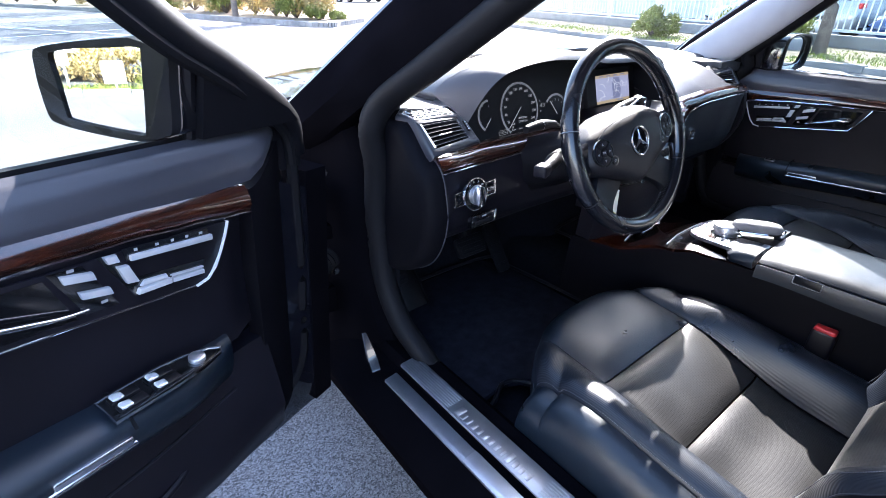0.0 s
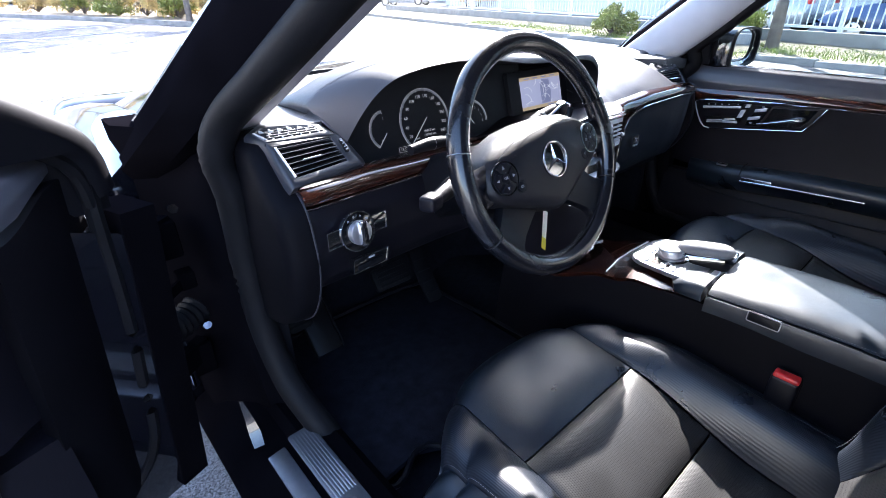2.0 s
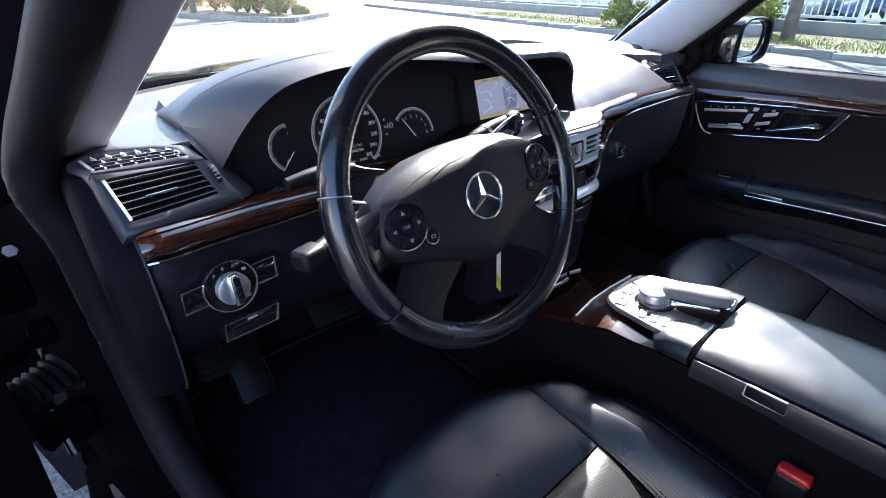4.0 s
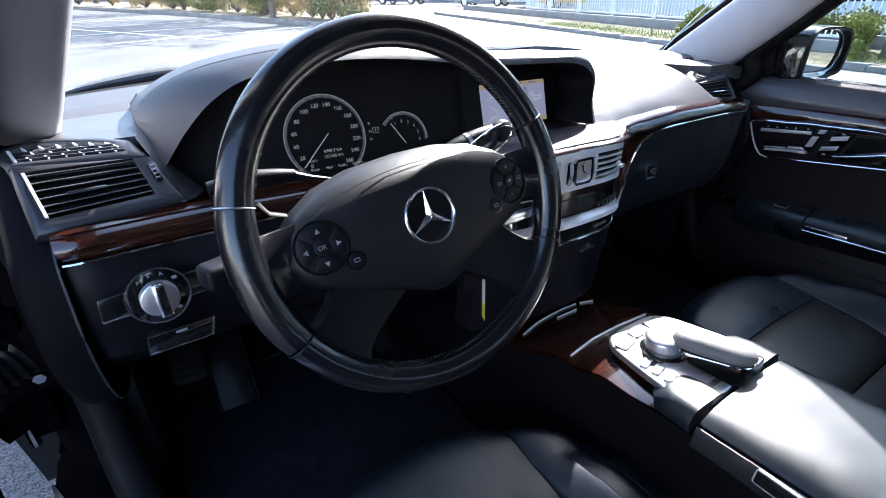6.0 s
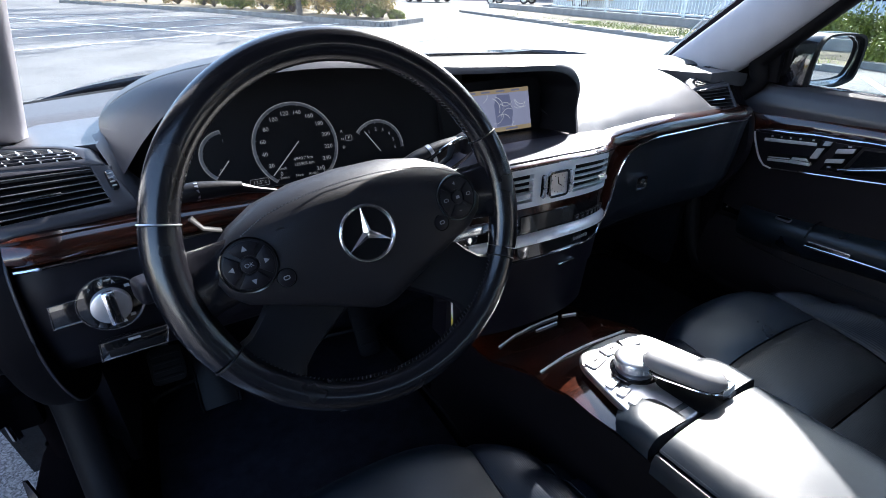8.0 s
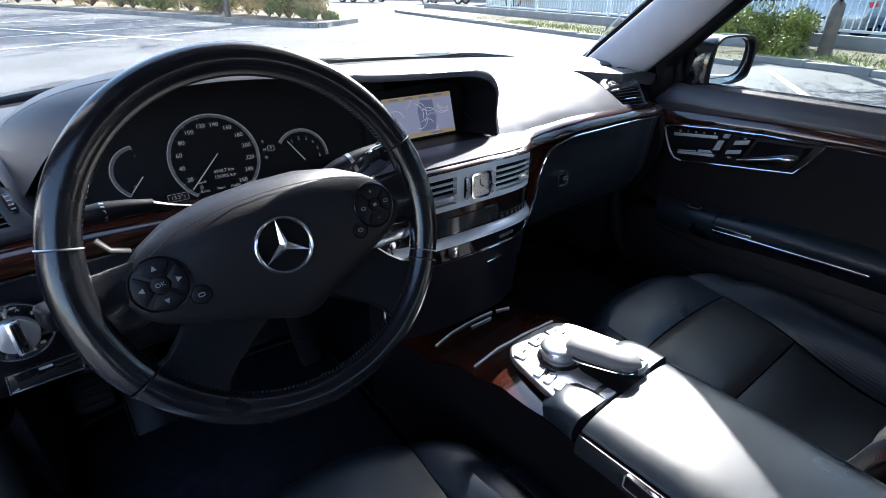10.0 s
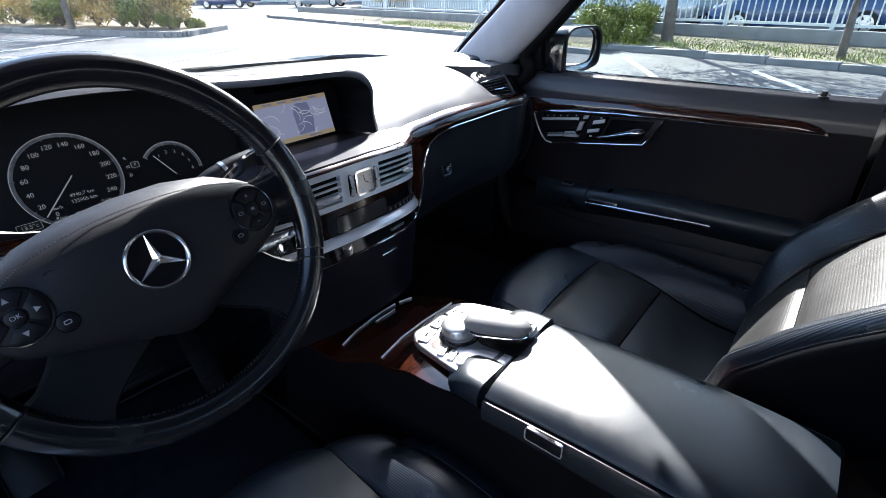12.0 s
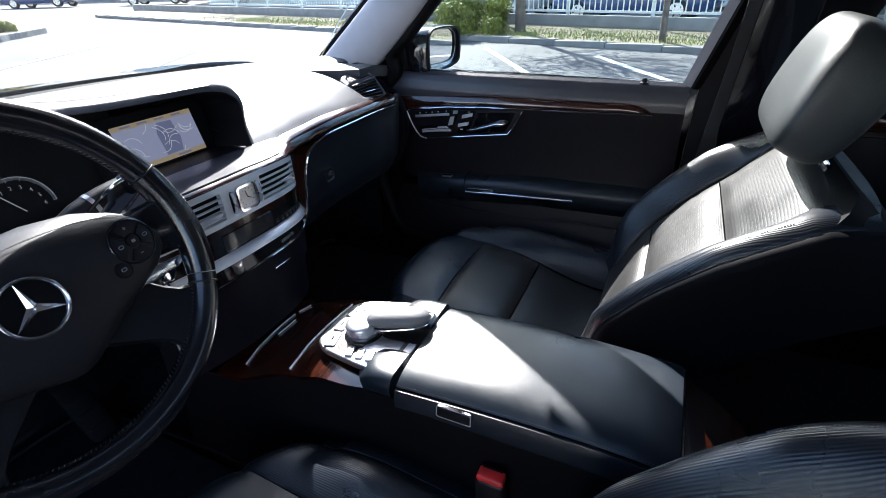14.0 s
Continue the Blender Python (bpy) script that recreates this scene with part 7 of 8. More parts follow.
    for shape, high, lb in (
        ([(-0.1425, 0.0275), (-0.0335, 0.0336), (-0.0335, 0.0405), (-0.1425, 0.0352)], 0.0055, "long silver memory key bar"),
        ([(-0.0205, 0.0375), (-0.0075, 0.0385), (-0.0045, 0.0475), (-0.0175, 0.0475)], 0.007, "silver headrest key"),
        ([(-0.0385, 0.0055), (-0.0245, 0.0075), (-0.0165, 0.0315), (-0.0290, 0.0300)], 0.007, "silver backrest key"),
        ([(-0.0775, -0.0125), (-0.0345, -0.0115), (-0.0375, -0.0050), (-0.0765, -0.0050)], 0.008, "silver cushion key"),
        ([(-0.0745, -0.0040), (-0.0400, -0.0030), (-0.0455, 0.0030), (-0.0735, 0.0010)], 0.005, "silver lumbar key"),
        ([(-0.1245, -0.0165), (-0.0795, -0.0130), (-0.0795, -0.0070), (-0.1245, -0.0105)], 0.007, "silver cushion key"),
        ([(-0.1255, -0.0090), (-0.0795, -0.0052), (-0.0795, -0.0028), (-0.1255, -0.0065)], 0.005, "thin silver key edge"),
        ([(0.0060, 0.0250), (0.0375, 0.0305), (0.0400, 0.0405), (0.0085, 0.0350)], 0.006, "silver heater key"),
        ([(-0.0085, 0.0010), (0.0235, 0.0065), (0.0260, 0.0160), (-0.0060, 0.0105)], 0.006, "silver vent key"),
    ):
        p("control_key", prism(shape, high, PM @ pose(0, 0, 0.0036), 0.0012), KEY_SILVER, lb, parent=pan)
    for x, y, w in ((-0.128, 0.0405, 0.005), (-0.108, 0.0415, 0.004), (-0.088, 0.0425, 0.004), (-0.068, 0.0435, 0.004), (-0.042, 0.0450, 0.004), (0.028, 0.0425, 0.007), (0.001, -0.0065, 0.007)):
        p("key_mark", box((x, y, 0.0044), (w, 0.0035, 0.0004), m=PM), WHITE_MARK, parent=pan)
    p("handle_bowl", prism([(0.054, 0.040), (0.164, 0.041), (0.144, 0.006), (0.128, -0.012), (0.030, -0.017)], 0.0015, PM @ pose(0, 0, 0.0025)), PIANO, "black handle bowl", parent=pan)
    p("door_handle", tube(spline([PM @ Vector(q) for q in ((0.020, -0.0085, 0.006), (0.045, -0.004, 0.012), (0.075, 0.003, 0.015), (0.100, 0.009, 0.016), (0.120, 0.012, 0.015), (0.136, 0.013, 0.010))], 6), 0.0085, 12, flat=0.75, taper=lambda t: 0.34 + 0.16 * smooth(0.0, 0.55, t) + 0.50 * smooth(0.58, 0.76, t) - 0.35 * smooth(0.93, 1.0, t)), CHROME, "chrome pull handle with a thick end", parent=pan)

    # Window switches on the driver's armrest, a small switch on the passenger's.
    if side < 0:
        SMx = axes((0.722, 0.105, 0.6655), (0, -1, 0.02), (1, 0, 0.12))
        LENS = [(0.078, -0.021), (0.078, 0.021), (0.0, 0.022), (-0.035, 0.018), (-0.066, 0.008), (-0.078, -0.002), (-0.072, -0.010), (-0.04, -0.018), (0.0, -0.021)]
        sw = p("switch_panel", prism(LENS, 0.004, SMx, 0.001), PIANO, "black window switch panel")
        p("switch_edge", ringplate(LENS, 0.0022, 0.005, SMx), CHROME, parent=sw)
        for x in (0.008, 0.052):
            for y in (-0.009, 0.009):
                p("window_switch", prism(rounded(0.034, 0.014, 0.002), 0.005, SMx @ pose(x, y, 0.003), 0.001), PLASTIC, "black window switch", parent=sw)
                p("switch_cap", prism(rounded(0.014, 0.011, 0.002), 0.003, SMx @ pose(x + 0.008, y, 0.0075, 0, -12, 0), 0.001), SILVER, "silver switch cap", parent=sw)
        p("mirror_switch", disc(0.011, 0.008, SMx @ pose(-0.042, 0, 0.003), 20, 0.002), SATIN, "round mirror switch", parent=sw)
    else:
        p("window_switch", prism(rounded(0.028, 0.014, 0.003), 0.006, axes((0.728, 0.11, 0.660), (0, -1, 0), (-1, 0, 0)), 0.002), PIANO, "black window switch")
        p("switch_edge", ringplate(rounded(0.030, 0.016, 0.003), 0.0015, 0.005, axes((0.728, 0.11, 0.660), (0, -1, 0), (-1, 0, 0))), SATIN)
    # Outside mirror: an open shell with the tilted glass inside it; the driver's is turned in and stands off the sail.
    if side > 0:
        mx, my, mz, sunk, facing = 0.912, 0.0, 0.992, 0.0, 0.0
        outer = [(-0.125, -0.045), (-0.106, -0.058), (0.0, -0.060), (0.090, -0.052), (0.1145, -0.03), (0.1187, 0.02), (0.106, 0.045), (0.064, 0.058), (-0.064, 0.062), (-0.111, 0.05), (-0.125, 0.02)]
        inner = [(0.905 * x, 0.905 * z) for x, z in outer]
    else:
        mx, my, mz, sunk, facing = 0.8765, -0.0115, 1.002, -0.034, -20.0
        outer = [(0.0966, 0.030), (0.088, 0.041), (0.030, 0.050), (-0.028, 0.056), (-0.046, 0.056), (-0.085, 0.044), (-0.0966, 0.036), (-0.0966, 0.0), (-0.0966, -0.034), (-0.085, -0.044), (-0.046, -0.055), (0.020, -0.053), (0.074, -0.046), (0.088, -0.036), (0.096, 0.0)]
        inner = [(0.070, 0.030), (0.066, 0.0365), (0.040, 0.041), (0.0, 0.0435), (-0.030, 0.046), (-0.042, 0.0455), (-0.0445, 0.041), (-0.044, 0.0), (-0.043, -0.041), (-0.040, -0.0455), (-0.028, -0.0455), (0.030, -0.041), (0.052, -0.0375), (0.057, -0.033), (0.063, 0.0)]
        outer, inner = ([(q.x - 0.13 * q.y - shift, q.y + 0.05 * (0.1 - q.x) * (q.y > 0)) for q in curve_at([(x * wide, z * 1.06, 0) for x, z in loop + loop[:1]], 49)[:-1]] for loop, wide, shift in ((outer, 1.0, 0.004), (inner, 1.10, 0.009)))
    outer, inner = ([(q.x, q.y) for q in spline([(x, z, 0) for x, z in loop], 4, True)] if side > 0 else loop for loop in (outer, inner))
    pivot = Vector((mx, 0.226 + my, mz))
    turn = Matrix.Translation(pivot) @ Matrix.Rotation(radians(facing), 4, "Z") @ Matrix.Translation(-pivot)

    def mirror_ring(y, w, k=1.0):
        """Round the mirror at depth y: w goes from the opening to the housing's outline."""
        return [turn @ Vector((mx + k * (a[0] + (b[0] - a[0]) * w), y + my + 0.02 * (b[0] + 0.1), mz + k * (a[1] + (b[1] - a[1]) * w))) for a, b in zip(inner, outer)]

    p("mirror_lip", loft([mirror_ring(y, w) for y, w in ((0.240, 0.0), (0.1815, 0.03), (0.1805, 0.85), (0.19, 1.0))], True, False), RUBBER, "matt black mirror lip")
    mi = p("mirror_housing", loft([mirror_ring(y, w, k) for y, w, k in ((0.285, 0.0, 0.97), (0.196, 0.0, 0.99), (0.187, 0.3, 1.0), (0.184, 0.7, 1.0), (0.190, 1.0, 1.01), (0.22, 1.0, 1.04), (0.26, 1.0, 1.0), (0.30, 1.0, 0.85), (0.335, 1.0, 0.5))]), PAINT, "gloss black mirror housing", 50)
    MMx = axes(pivot + Vector((0, sunk, 0)), (1, 0.02, 0), (0, 0, 1))
    p("mirror_glass", prism([(x * 1.02, z * 1.0) for x, z in inner], 0.003, turn @ MMx @ pose(0, 0, 0.0, *MIRROR_TILT[side], 0)), MIRROR, "clear mirror glass", parent=mi)
    p("mirror_foot", loft([[Vector((x, y + my * (x - 0.80) / 0.08, z)) for y, z in ((0.25, 0.955), (0.32, 0.955), (0.32, 0.985), (0.25, 0.980))] for x in (0.80, 0.86)]), PLASTIC, parent=mi)
    return d


DOOR_OPEN = 66.6
MIRROR_TILT = {1: (1.0, -13.0), -1: (-0.4, -1.0)}
make_door(1, "shut passenger door with burl wood trim, chrome controls and mirror")
make_door(-1, "wide open driver's door with burl wood trim, chrome controls and mirror")

# Passenger belt: strap from the pillar, with its guide.
belt = thing("seat_belt", (0.74, -0.6, 0.6), "black seat belt strap hanging beside the passenger seat", "seat belt")
part("strap", strip([(0.655, -0.60, 1.22), (0.70, -0.585, 1.0), (0.735, -0.555, 0.72), (0.74, -0.54, 0.5)], 0.046, 0.002, (1, 0.3, 0)), CLOTH, belt)
part("guide", box((0.652, -0.60, 1.23), (0.02, 0.06, 0.05), 0.01), PLASTIC, belt)
part("guide_slot", tube([(0.64, -0.58, 1.235), (0.64, -0.63, 1.225)], 0.005, 8), CHROME, belt)
part("stop_button", box((0.725, -0.545, 0.745), (0.004, 0.05, 0.01), 0.001), PLASTIC, belt)
for side in (1, -1):
    rd = thing("rear_door", (CX + side * 0.78, -1.1, 0.4), "shut dark rear door with chrome line", "car door", "rear doors")
    part("trim", sided(box((0.785, -1.15, 0.66), (0.05, 0.95, 0.56), 0.02), side), DASH_DARK, rd, "dark rear door trim")
    part("wood_trim", sided(box((0.757, -1.15, 0.865), (0.012, 0.8, 0.03), 0.004), side), WOOD, rd)
    part("chrome_line", sided(tube([(0.75, -0.75, 0.842), (0.75, -1.55, 0.842)], 0.002, 6), side), CHROME, rd)
    part("skin", sided(box((0.87, -1.2, 0.62), (0.12, 1.2, 0.64), 0.05, 3), side), PAINT, rd, "gloss black rear door skin")
    gl = part("window_pane", sided(loft([[Vector((0.81, y, 0.94)), Vector((0.814, y, 0.94)), Vector((0.644, y, 1.35)), Vector((0.64, y, 1.35))] for y in (-0.70, -1.55)]), side), DARK_GLASS, rd)
    gl.visible_shadow = False

# ---- outside ----
ASPHALT = material("asphalt", (0.105, 0.103, 0.108), 0.85, bump=(220, 0.8), mottle=(0.8, 0.22), cells=(260, 0.3), spec=0.25)


def speckle(m, scale, low, high):
    """Stone chips of uneven brightness in a surface."""
    nt, b = nodes_of(m)
    co = nt.nodes.new("ShaderNodeTexCoord").outputs["Object"]
    v = nt.nodes.new("ShaderNodeTexVoronoi")
    v.inputs["Scale"].default_value = scale
    nt.links.new(co, v.inputs["Vector"])
    sep = nt.nodes.new("ShaderNodeSeparateColor")
    nt.links.new(v.outputs["Color"], sep.inputs[0])
    mr = nt.nodes.new("ShaderNodeMapRange")
    mr.inputs[3].default_value, mr.inputs[4].default_value = low, high
    nt.links.new(sep.outputs[0], mr.inputs[0])
    hs = nt.nodes.new("ShaderNodeHueSaturation")
    nt.links.new(mr.outputs[0], hs.inputs["Value"])
    nt.links.new(b.inputs["Base Color"].links[0].from_socket, hs.inputs["Color"])
    nt.links.new(hs.outputs[0], b.inputs["Base Color"])


speckle(ASPHALT, 270, 0.35, 1.75)
LINE = material("road_paint", (0.75, 0.75, 0.72), 0.8, mottle=(6, 0.12), bump=(120, 0.2))
CONCRETE = material("kerb_concrete", (0.2, 0.2, 0.2), 0.9, bump=(90, 0.4), mottle=(4, 0.2), pick=0.12)
GRASS = material("grass", (0.20, 0.25, 0.05), 0.8, mottle=(2, 0.4))
LEAF = material("shrub_leaf", (0.15, 0.17, 0.03), 0.6, mottle=(3, 0.5))
DRY = material("dry_hedge_leaf", (0.42, 0.31, 0.12), 0.7, mottle=(1.5, 0.5))
BARK = material("bark", (0.12, 0.10, 0.085), 0.9, bump=(40, 0.8), mottle=(9, 0.3))
FENCE = material("fence_paint", (0.62, 0.66, 0.66), 0.5, mottle=(5, 0.08))
EARTH = material("earth", (0.16, 0.13, 0.09), 0.95, bump=(30, 0.7), mottle=(3, 0.3))
WALL = material("far_wall", (0.6, 0.6, 0.58), 0.8, mottle=(0.6, 0.08), bump=(20, 0.1))


SLOPE = 0.03  # the car park rises gently ahead


def rise(x, y, z=0.0):
    return Vector((x, y, z + SLOPE * y))


ground = obj("ground", patch(lambda u, v: rise(u * 400, v * 400), -1, 1, -1, 1, 8, 8, 0, 0.05), ASPHALT)
tagged(ground, "sunlit grey asphalt car park", "ground", kind="structure")

# Side verge: kerb line, strip of grass, low wall and fence.
K0, KD = Vector((8.95, -0.6, -0.018)), Vector((0.2, 0.98, 0.0294)).normalized()
KN = Vector((KD.y, -KD.x, 0)).normalized()
KMAT = axes(K0, KD, -KN)  # local x along the kerb, y back towards the car


def along(s, out=0.0, z=0.0):
    return K0 + KD * s + KN * out + Vector((0, 0, z))


kerb = thing("kerb", tuple(K0), "grey concrete kerb along the verge", "kerb", kind="structure")
stone = box((0, 0, 0.04), (0.992, 0.15, 0.13), 0.012)
me = bpy.data.meshes.new("kerb_stone")
stone.to_mesh(me)
stone.free()
me.materials.append(CONCRETE)
yaw = math.atan2(KD.y, KD.x)
for i in range(-14, 24):
    o = new("kerb_stone", me)
    o.parent = kerb
    o.matrix_parent_inverse = kerb.matrix_world.inverted()
    o.matrix_world = Matrix.Translation(along(i * 1.0, 0.075)) @ Matrix.Rotation(yaw, 4, "Z")
verge = obj("verge", loft([[along(-15, 0.14, 0.10), along(24, 0.14, 0.10), along(24, 2.4, 0.16), along(-15, 2.4, 0.16)], [along(-15, 0.14, -0.05), along(24, 0.14, -0.05), along(24, 2.4, -0.05), along(-15, 2.4, -0.05)]]), EARTH)
tagged(verge, "strip of bare earth and grass behind the kerb", "verge", kind="structure")


def blades(name, n, area, h0, h1, w, mat, seed, label, category, droop=0.5):
    """Many thin bent blades."""
    r = random.Random(seed)
    vs, fs = [], []
    for _ in range(n):
        p = area(r)
        a, h = r.uniform(0, 6.28), r.uniform(h0, h1)
        d = Vector((math.cos(a), math.sin(a), 0))
        s = Vector((-d.y, d.x, 0)) * w
        k = len(vs)
        vs += [p - s, p + s, p + s * 0.7 + d * h * 0.2 + Vector((0, 0, h * 0.6)), p - s * 0.7 + d * h * 0.2 + Vector((0, 0, h * 0.6)), p + d * h * droop + Vector((0, 0, h))]
        fs += [(k, k + 1, k + 2, k + 3), (k + 3, k + 2, k + 4)]
    me = bpy.data.meshes.new(name)
    me.from_pydata([tuple(v) for v in vs], [], fs)
    me.materials.append(mat)
    return tagged(new(name, me), label, category, kind="stuff")


blades("grass", 20000, lambda r: along(r.uniform(-6, 14), 0.2 + 1.7 * r.random() ** 0.8, 0.10) if r.random() < 0.9 else along(r.uniform(-12, 20), r.uniform(0.2, 1.3), 0.10), 0.02, 0.085, 0.007, GRASS, 3, "rough sunlit grass on the verge", "grass")

wall = obj("low_wall", box((5, -2.3, 0.18), (40, 0.2, 0.4), 0.01, m=KMAT), CONCRETE)
tagged(wall, "low grey wall under the fence", "wall", kind="structure")
fence = thing("fence", tuple(along(0, 2.3, 0.38)), "pale painted metal bar fence on a low wall", "fence")
post_me = bpy.data.meshes.new("post")
b = box((0, 0, 0.8), (0.07, 0.07, 1.6), 0.006)
b.to_mesh(post_me)
b.free()
bar_me = bpy.data.meshes.new("bar")
b = box((0, 0, 0.72), (0.022, 0.022, 1.36), 0.003, 1)
b.to_mesh(bar_me)
b.free()
for me in (post_me, bar_me):
    me.materials.append(FENCE)
POST0, PITCH = 1.35, 1.9
for i in range(-5, 9):
    o = new("post", post_me)
    o.parent = fence
    o.matrix_parent_inverse = fence.matrix_world.inverted()
    o.matrix_world = Matrix.Translation(along(POST0 + i * PITCH, 2.3, 0.36)) @ Matrix.Rotation(yaw, 4, "Z")
    for j in range(1, 15):
        o = new("bar", bar_me)
        o.parent = fence
        o.matrix_parent_inverse = fence.matrix_world.inverted()
        o.matrix_world = Matrix.Translation(along(POST0 + (i + j / 15) * PITCH, 2.3, 0.40)) @ Matrix.Rotation(yaw, 4, "Z")
for z in (0.46, 1.66):
    part("rail", strip([along(POST0 - 5 * PITCH, 2.3, z), along(POST0 + 9 * PITCH, 2.3, z)], 0.04, 0.05), FENCE, fence)


def leaf_cloud(name, n, place, size, mat, parent, seed, label=""):
    """A crown of many small folded leaves at places given by place(random)."""
    r = random.Random(seed)
    vs, fs = [], []
    for _ in range(n):
        p = place(r)
        q = Euler((r.uniform(0, 6.28), r.uniform(0, 6.28), r.uniform(0, 6.28))).to_matrix()
        s = size * r.uniform(0.6, 1.4)
        k = len(vs)
        vs += [p + q @ Vector(v) * s for v in ((-1, 0, 0), (0, -0.45, 0.15), (1, 0, 0.1), (0, 0.45, 0.15))]
        fs += [(k, k + 1, k + 2), (k, k + 2, k + 3)]
    me = bpy.data.meshes.new(name)
    me.from_pydata([tuple(v) for v in vs], [], fs)
    me.materials.append(mat)
    o = new(name, me)
    if parent:
        o.parent = parent
        o.matrix_parent_inverse = parent.matrix_world.inverted()
    return tagged(o, label=label, kind="stuff")


def shrub(c, r, h, mat, seed, label, n=9000, size=0.035):
    t = thing("shrub", tuple(c), label, "shrub", "shrubs")
    rr = random.Random(seed)
    lobes = []
    for _ in range(26):
        a, k = rr.uniform(0, 6.28), rr.random() ** 0.5
        lobes.append((c + Vector((math.cos(a) * r * k * 0.8, math.sin(a) * r * k * 0.8, h * rr.uniform(0.2, 0.85) * (1 - 0.4 * k))), r * rr.uniform(0.18, 0.34)))
    bms = [tube([c, c + (p - c) * 0.5 + Vector((0, 0, 0.1)), p], 0.02, 6, taper=lambda t: 1 - 0.7 * t) for p, _ in lobes]
    part("stems", join(*bms), BARK, t, "thin brown stems", kind="stuff")

    def place(q):
        p, k = q.choice(lobes)
        d = Vector((q.gauss(0, 1), q.gauss(0, 1), q.gauss(0, 0.8))).normalized() * k * (0.5 + 0.6 * q.random())
        return p + d

    leaf_cloud("leaves", n, place, size, mat, t, seed + 1, "small green and yellow leaves")
    return t


shrub(along(4.85, 0.80, 0.1), 1.15, 0.85, LEAF, 11, "rounded green and yellow evergreen shrub on the verge", 14000, 0.035)
shrub(along(7.8, 0.9, 0.1), 0.6, 0.8, LEAF, 15, "low green shrub on the verge", 8000, 0.035)


def tree(base, h, r, seed, label, lean=(0, 0)):
    t = thing("tree", tuple(base), label, "tree", "trees")
    top = base + Vector((lean[0], lean[1], h))
    trunk = [base + Vector((0, 0, -0.05)), base.lerp(top, 0.3) + Vector((0.03, 0.02, 0)), base.lerp(top, 0.7), top]
    part("trunk", tube(spline(trunk, 6), r, 12, taper=lambda q: 1.25 - 0.8 * q), BARK, t, "grey-brown trunk", 60)
    rr = random.Random(seed)
    ends = []
    for k in range(14 if h < 6 else 26):
        a = rr.uniform(0, 6.28)
        s = base.lerp(top, rr.uniform(0.45, 0.98))
        k_ = max(1.0, h / 5)
        e = s + Vector((math.cos(a) * rr.uniform(0.8, 2.0), math.sin(a) * rr.uniform(0.8, 2.0), rr.uniform(0.5, 1.6))) * k_
        part("limb", tube(spline([s, s.lerp(e, 0.5) + Vector((0, 0, 0.15)), e], 5), r * 0.35, 7, taper=lambda q: 1 - 0.8 * q), BARK, t)
        ends += [s.lerp(e, f) for f in (0.5, 0.75, 1.0)]
    tw = []
    for e in ends:
        for _ in range(6):
            d = Vector((rr.gauss(0, 1), rr.gauss(0, 1), rr.gauss(0.4, 0.7))).normalized() * rr.uniform(0.3, 0.8) * max(1.0, h / 6)
            tw.append(tube([e, e + d * 0.5 + Vector((0, 0, 0.03)), e + d], 0.010 if h < 6 else 0.022, 4, taper=lambda q: 1 - 0.7 * q))
    part("twigs", join(*tw), BARK, t, "bare spring twigs", kind="stuff")
    leaf_cloud("crown", 2500, lambda q: q.choice(ends) + Vector((q.gauss(0, 0.35), q.gauss(0, 0.35), q.gauss(0, 0.3))), 0.05, LEAF, t, seed + 2, "sparse young leaves")
    return t


tree(along(3.75, 0.95, 0.12), 3.4, 0.10, 21, "young tree with a thick grey trunk on the verge")
tree(along(0.65, 0.55, 0.12), 3.2, 0.05, 22, "slender young tree on the verge")


# Bay lines beside the verge, set at a slant.
bays = thing("bay_lines", (8, 1, 0.03), "worn white parking bay lines on asphalt", "road marking", kind="structure")


def ground_line(a, b, w, name="line", mat=None, lift=0.006):
    a, b = rise(*a, lift), rise(*b, lift)
    return part(name, strip([a, a.lerp(b, 0.5), b], w, 0.006), mat or LINE, bays)


for i in range(-3, 6):
    dx, dy = 0.2 * 2.15 * i, 0.98 * 2.15 * i
    ground_line((8.25 + dx, 0.85 + dy), (4.2 + dx, -1.68 + dy), 0.10)
LW = Vector((0.51, -0.86)).normalized()
ground_line((-9.5, 32.1), (1.9, 12.8), 0.12)
for i in range(-3, 6):
    bx, by = -0.2 + LW.x * 2.6 * i, 16.4 + LW.y * 2.6 * i
    if i != 2:
        ground_line((bx + 4.3, by + 2.6), (bx - 4.6, by - 2.8), 0.11)
ground_line((8.8, 11.0), (18.0, 19.3), 0.05, "crack", EARTH)

# Island ahead, with its kerb and hedge.
isl = thing("kerb", tuple(rise(5, 18)), "grey concrete kerb round the planted island", "kerb", kind="structure")
path = [Vector((p[0], p[1], 0)) for p in ((8.4, 16.6), (6.9, 15.4), (6.0, 15.1), (4.75, 18.5), (3.2, 23.4), (1.0, 28.8), (-4.5, 41.0))]
run = spline(path, 10)
for a, b in zip(run, run[1:]):
    n = max(1, int((b - a).length / 0.9))
    for k in range(n):
        p, q = a.lerp(b, k / n), a.lerp(b, (k + 1) / n)
        part("kerb_stone", box((0, 0, 0.05), ((q - p).length - 0.012, 0.16, 0.20), 0.012, 1, m=Matrix.Translation(rise((p.x + q.x) / 2, (p.y + q.y) / 2)) @ Matrix.Rotation(math.atan2(q.y - p.y, q.x - p.x), 4, "Z")), CONCRETE, isl)
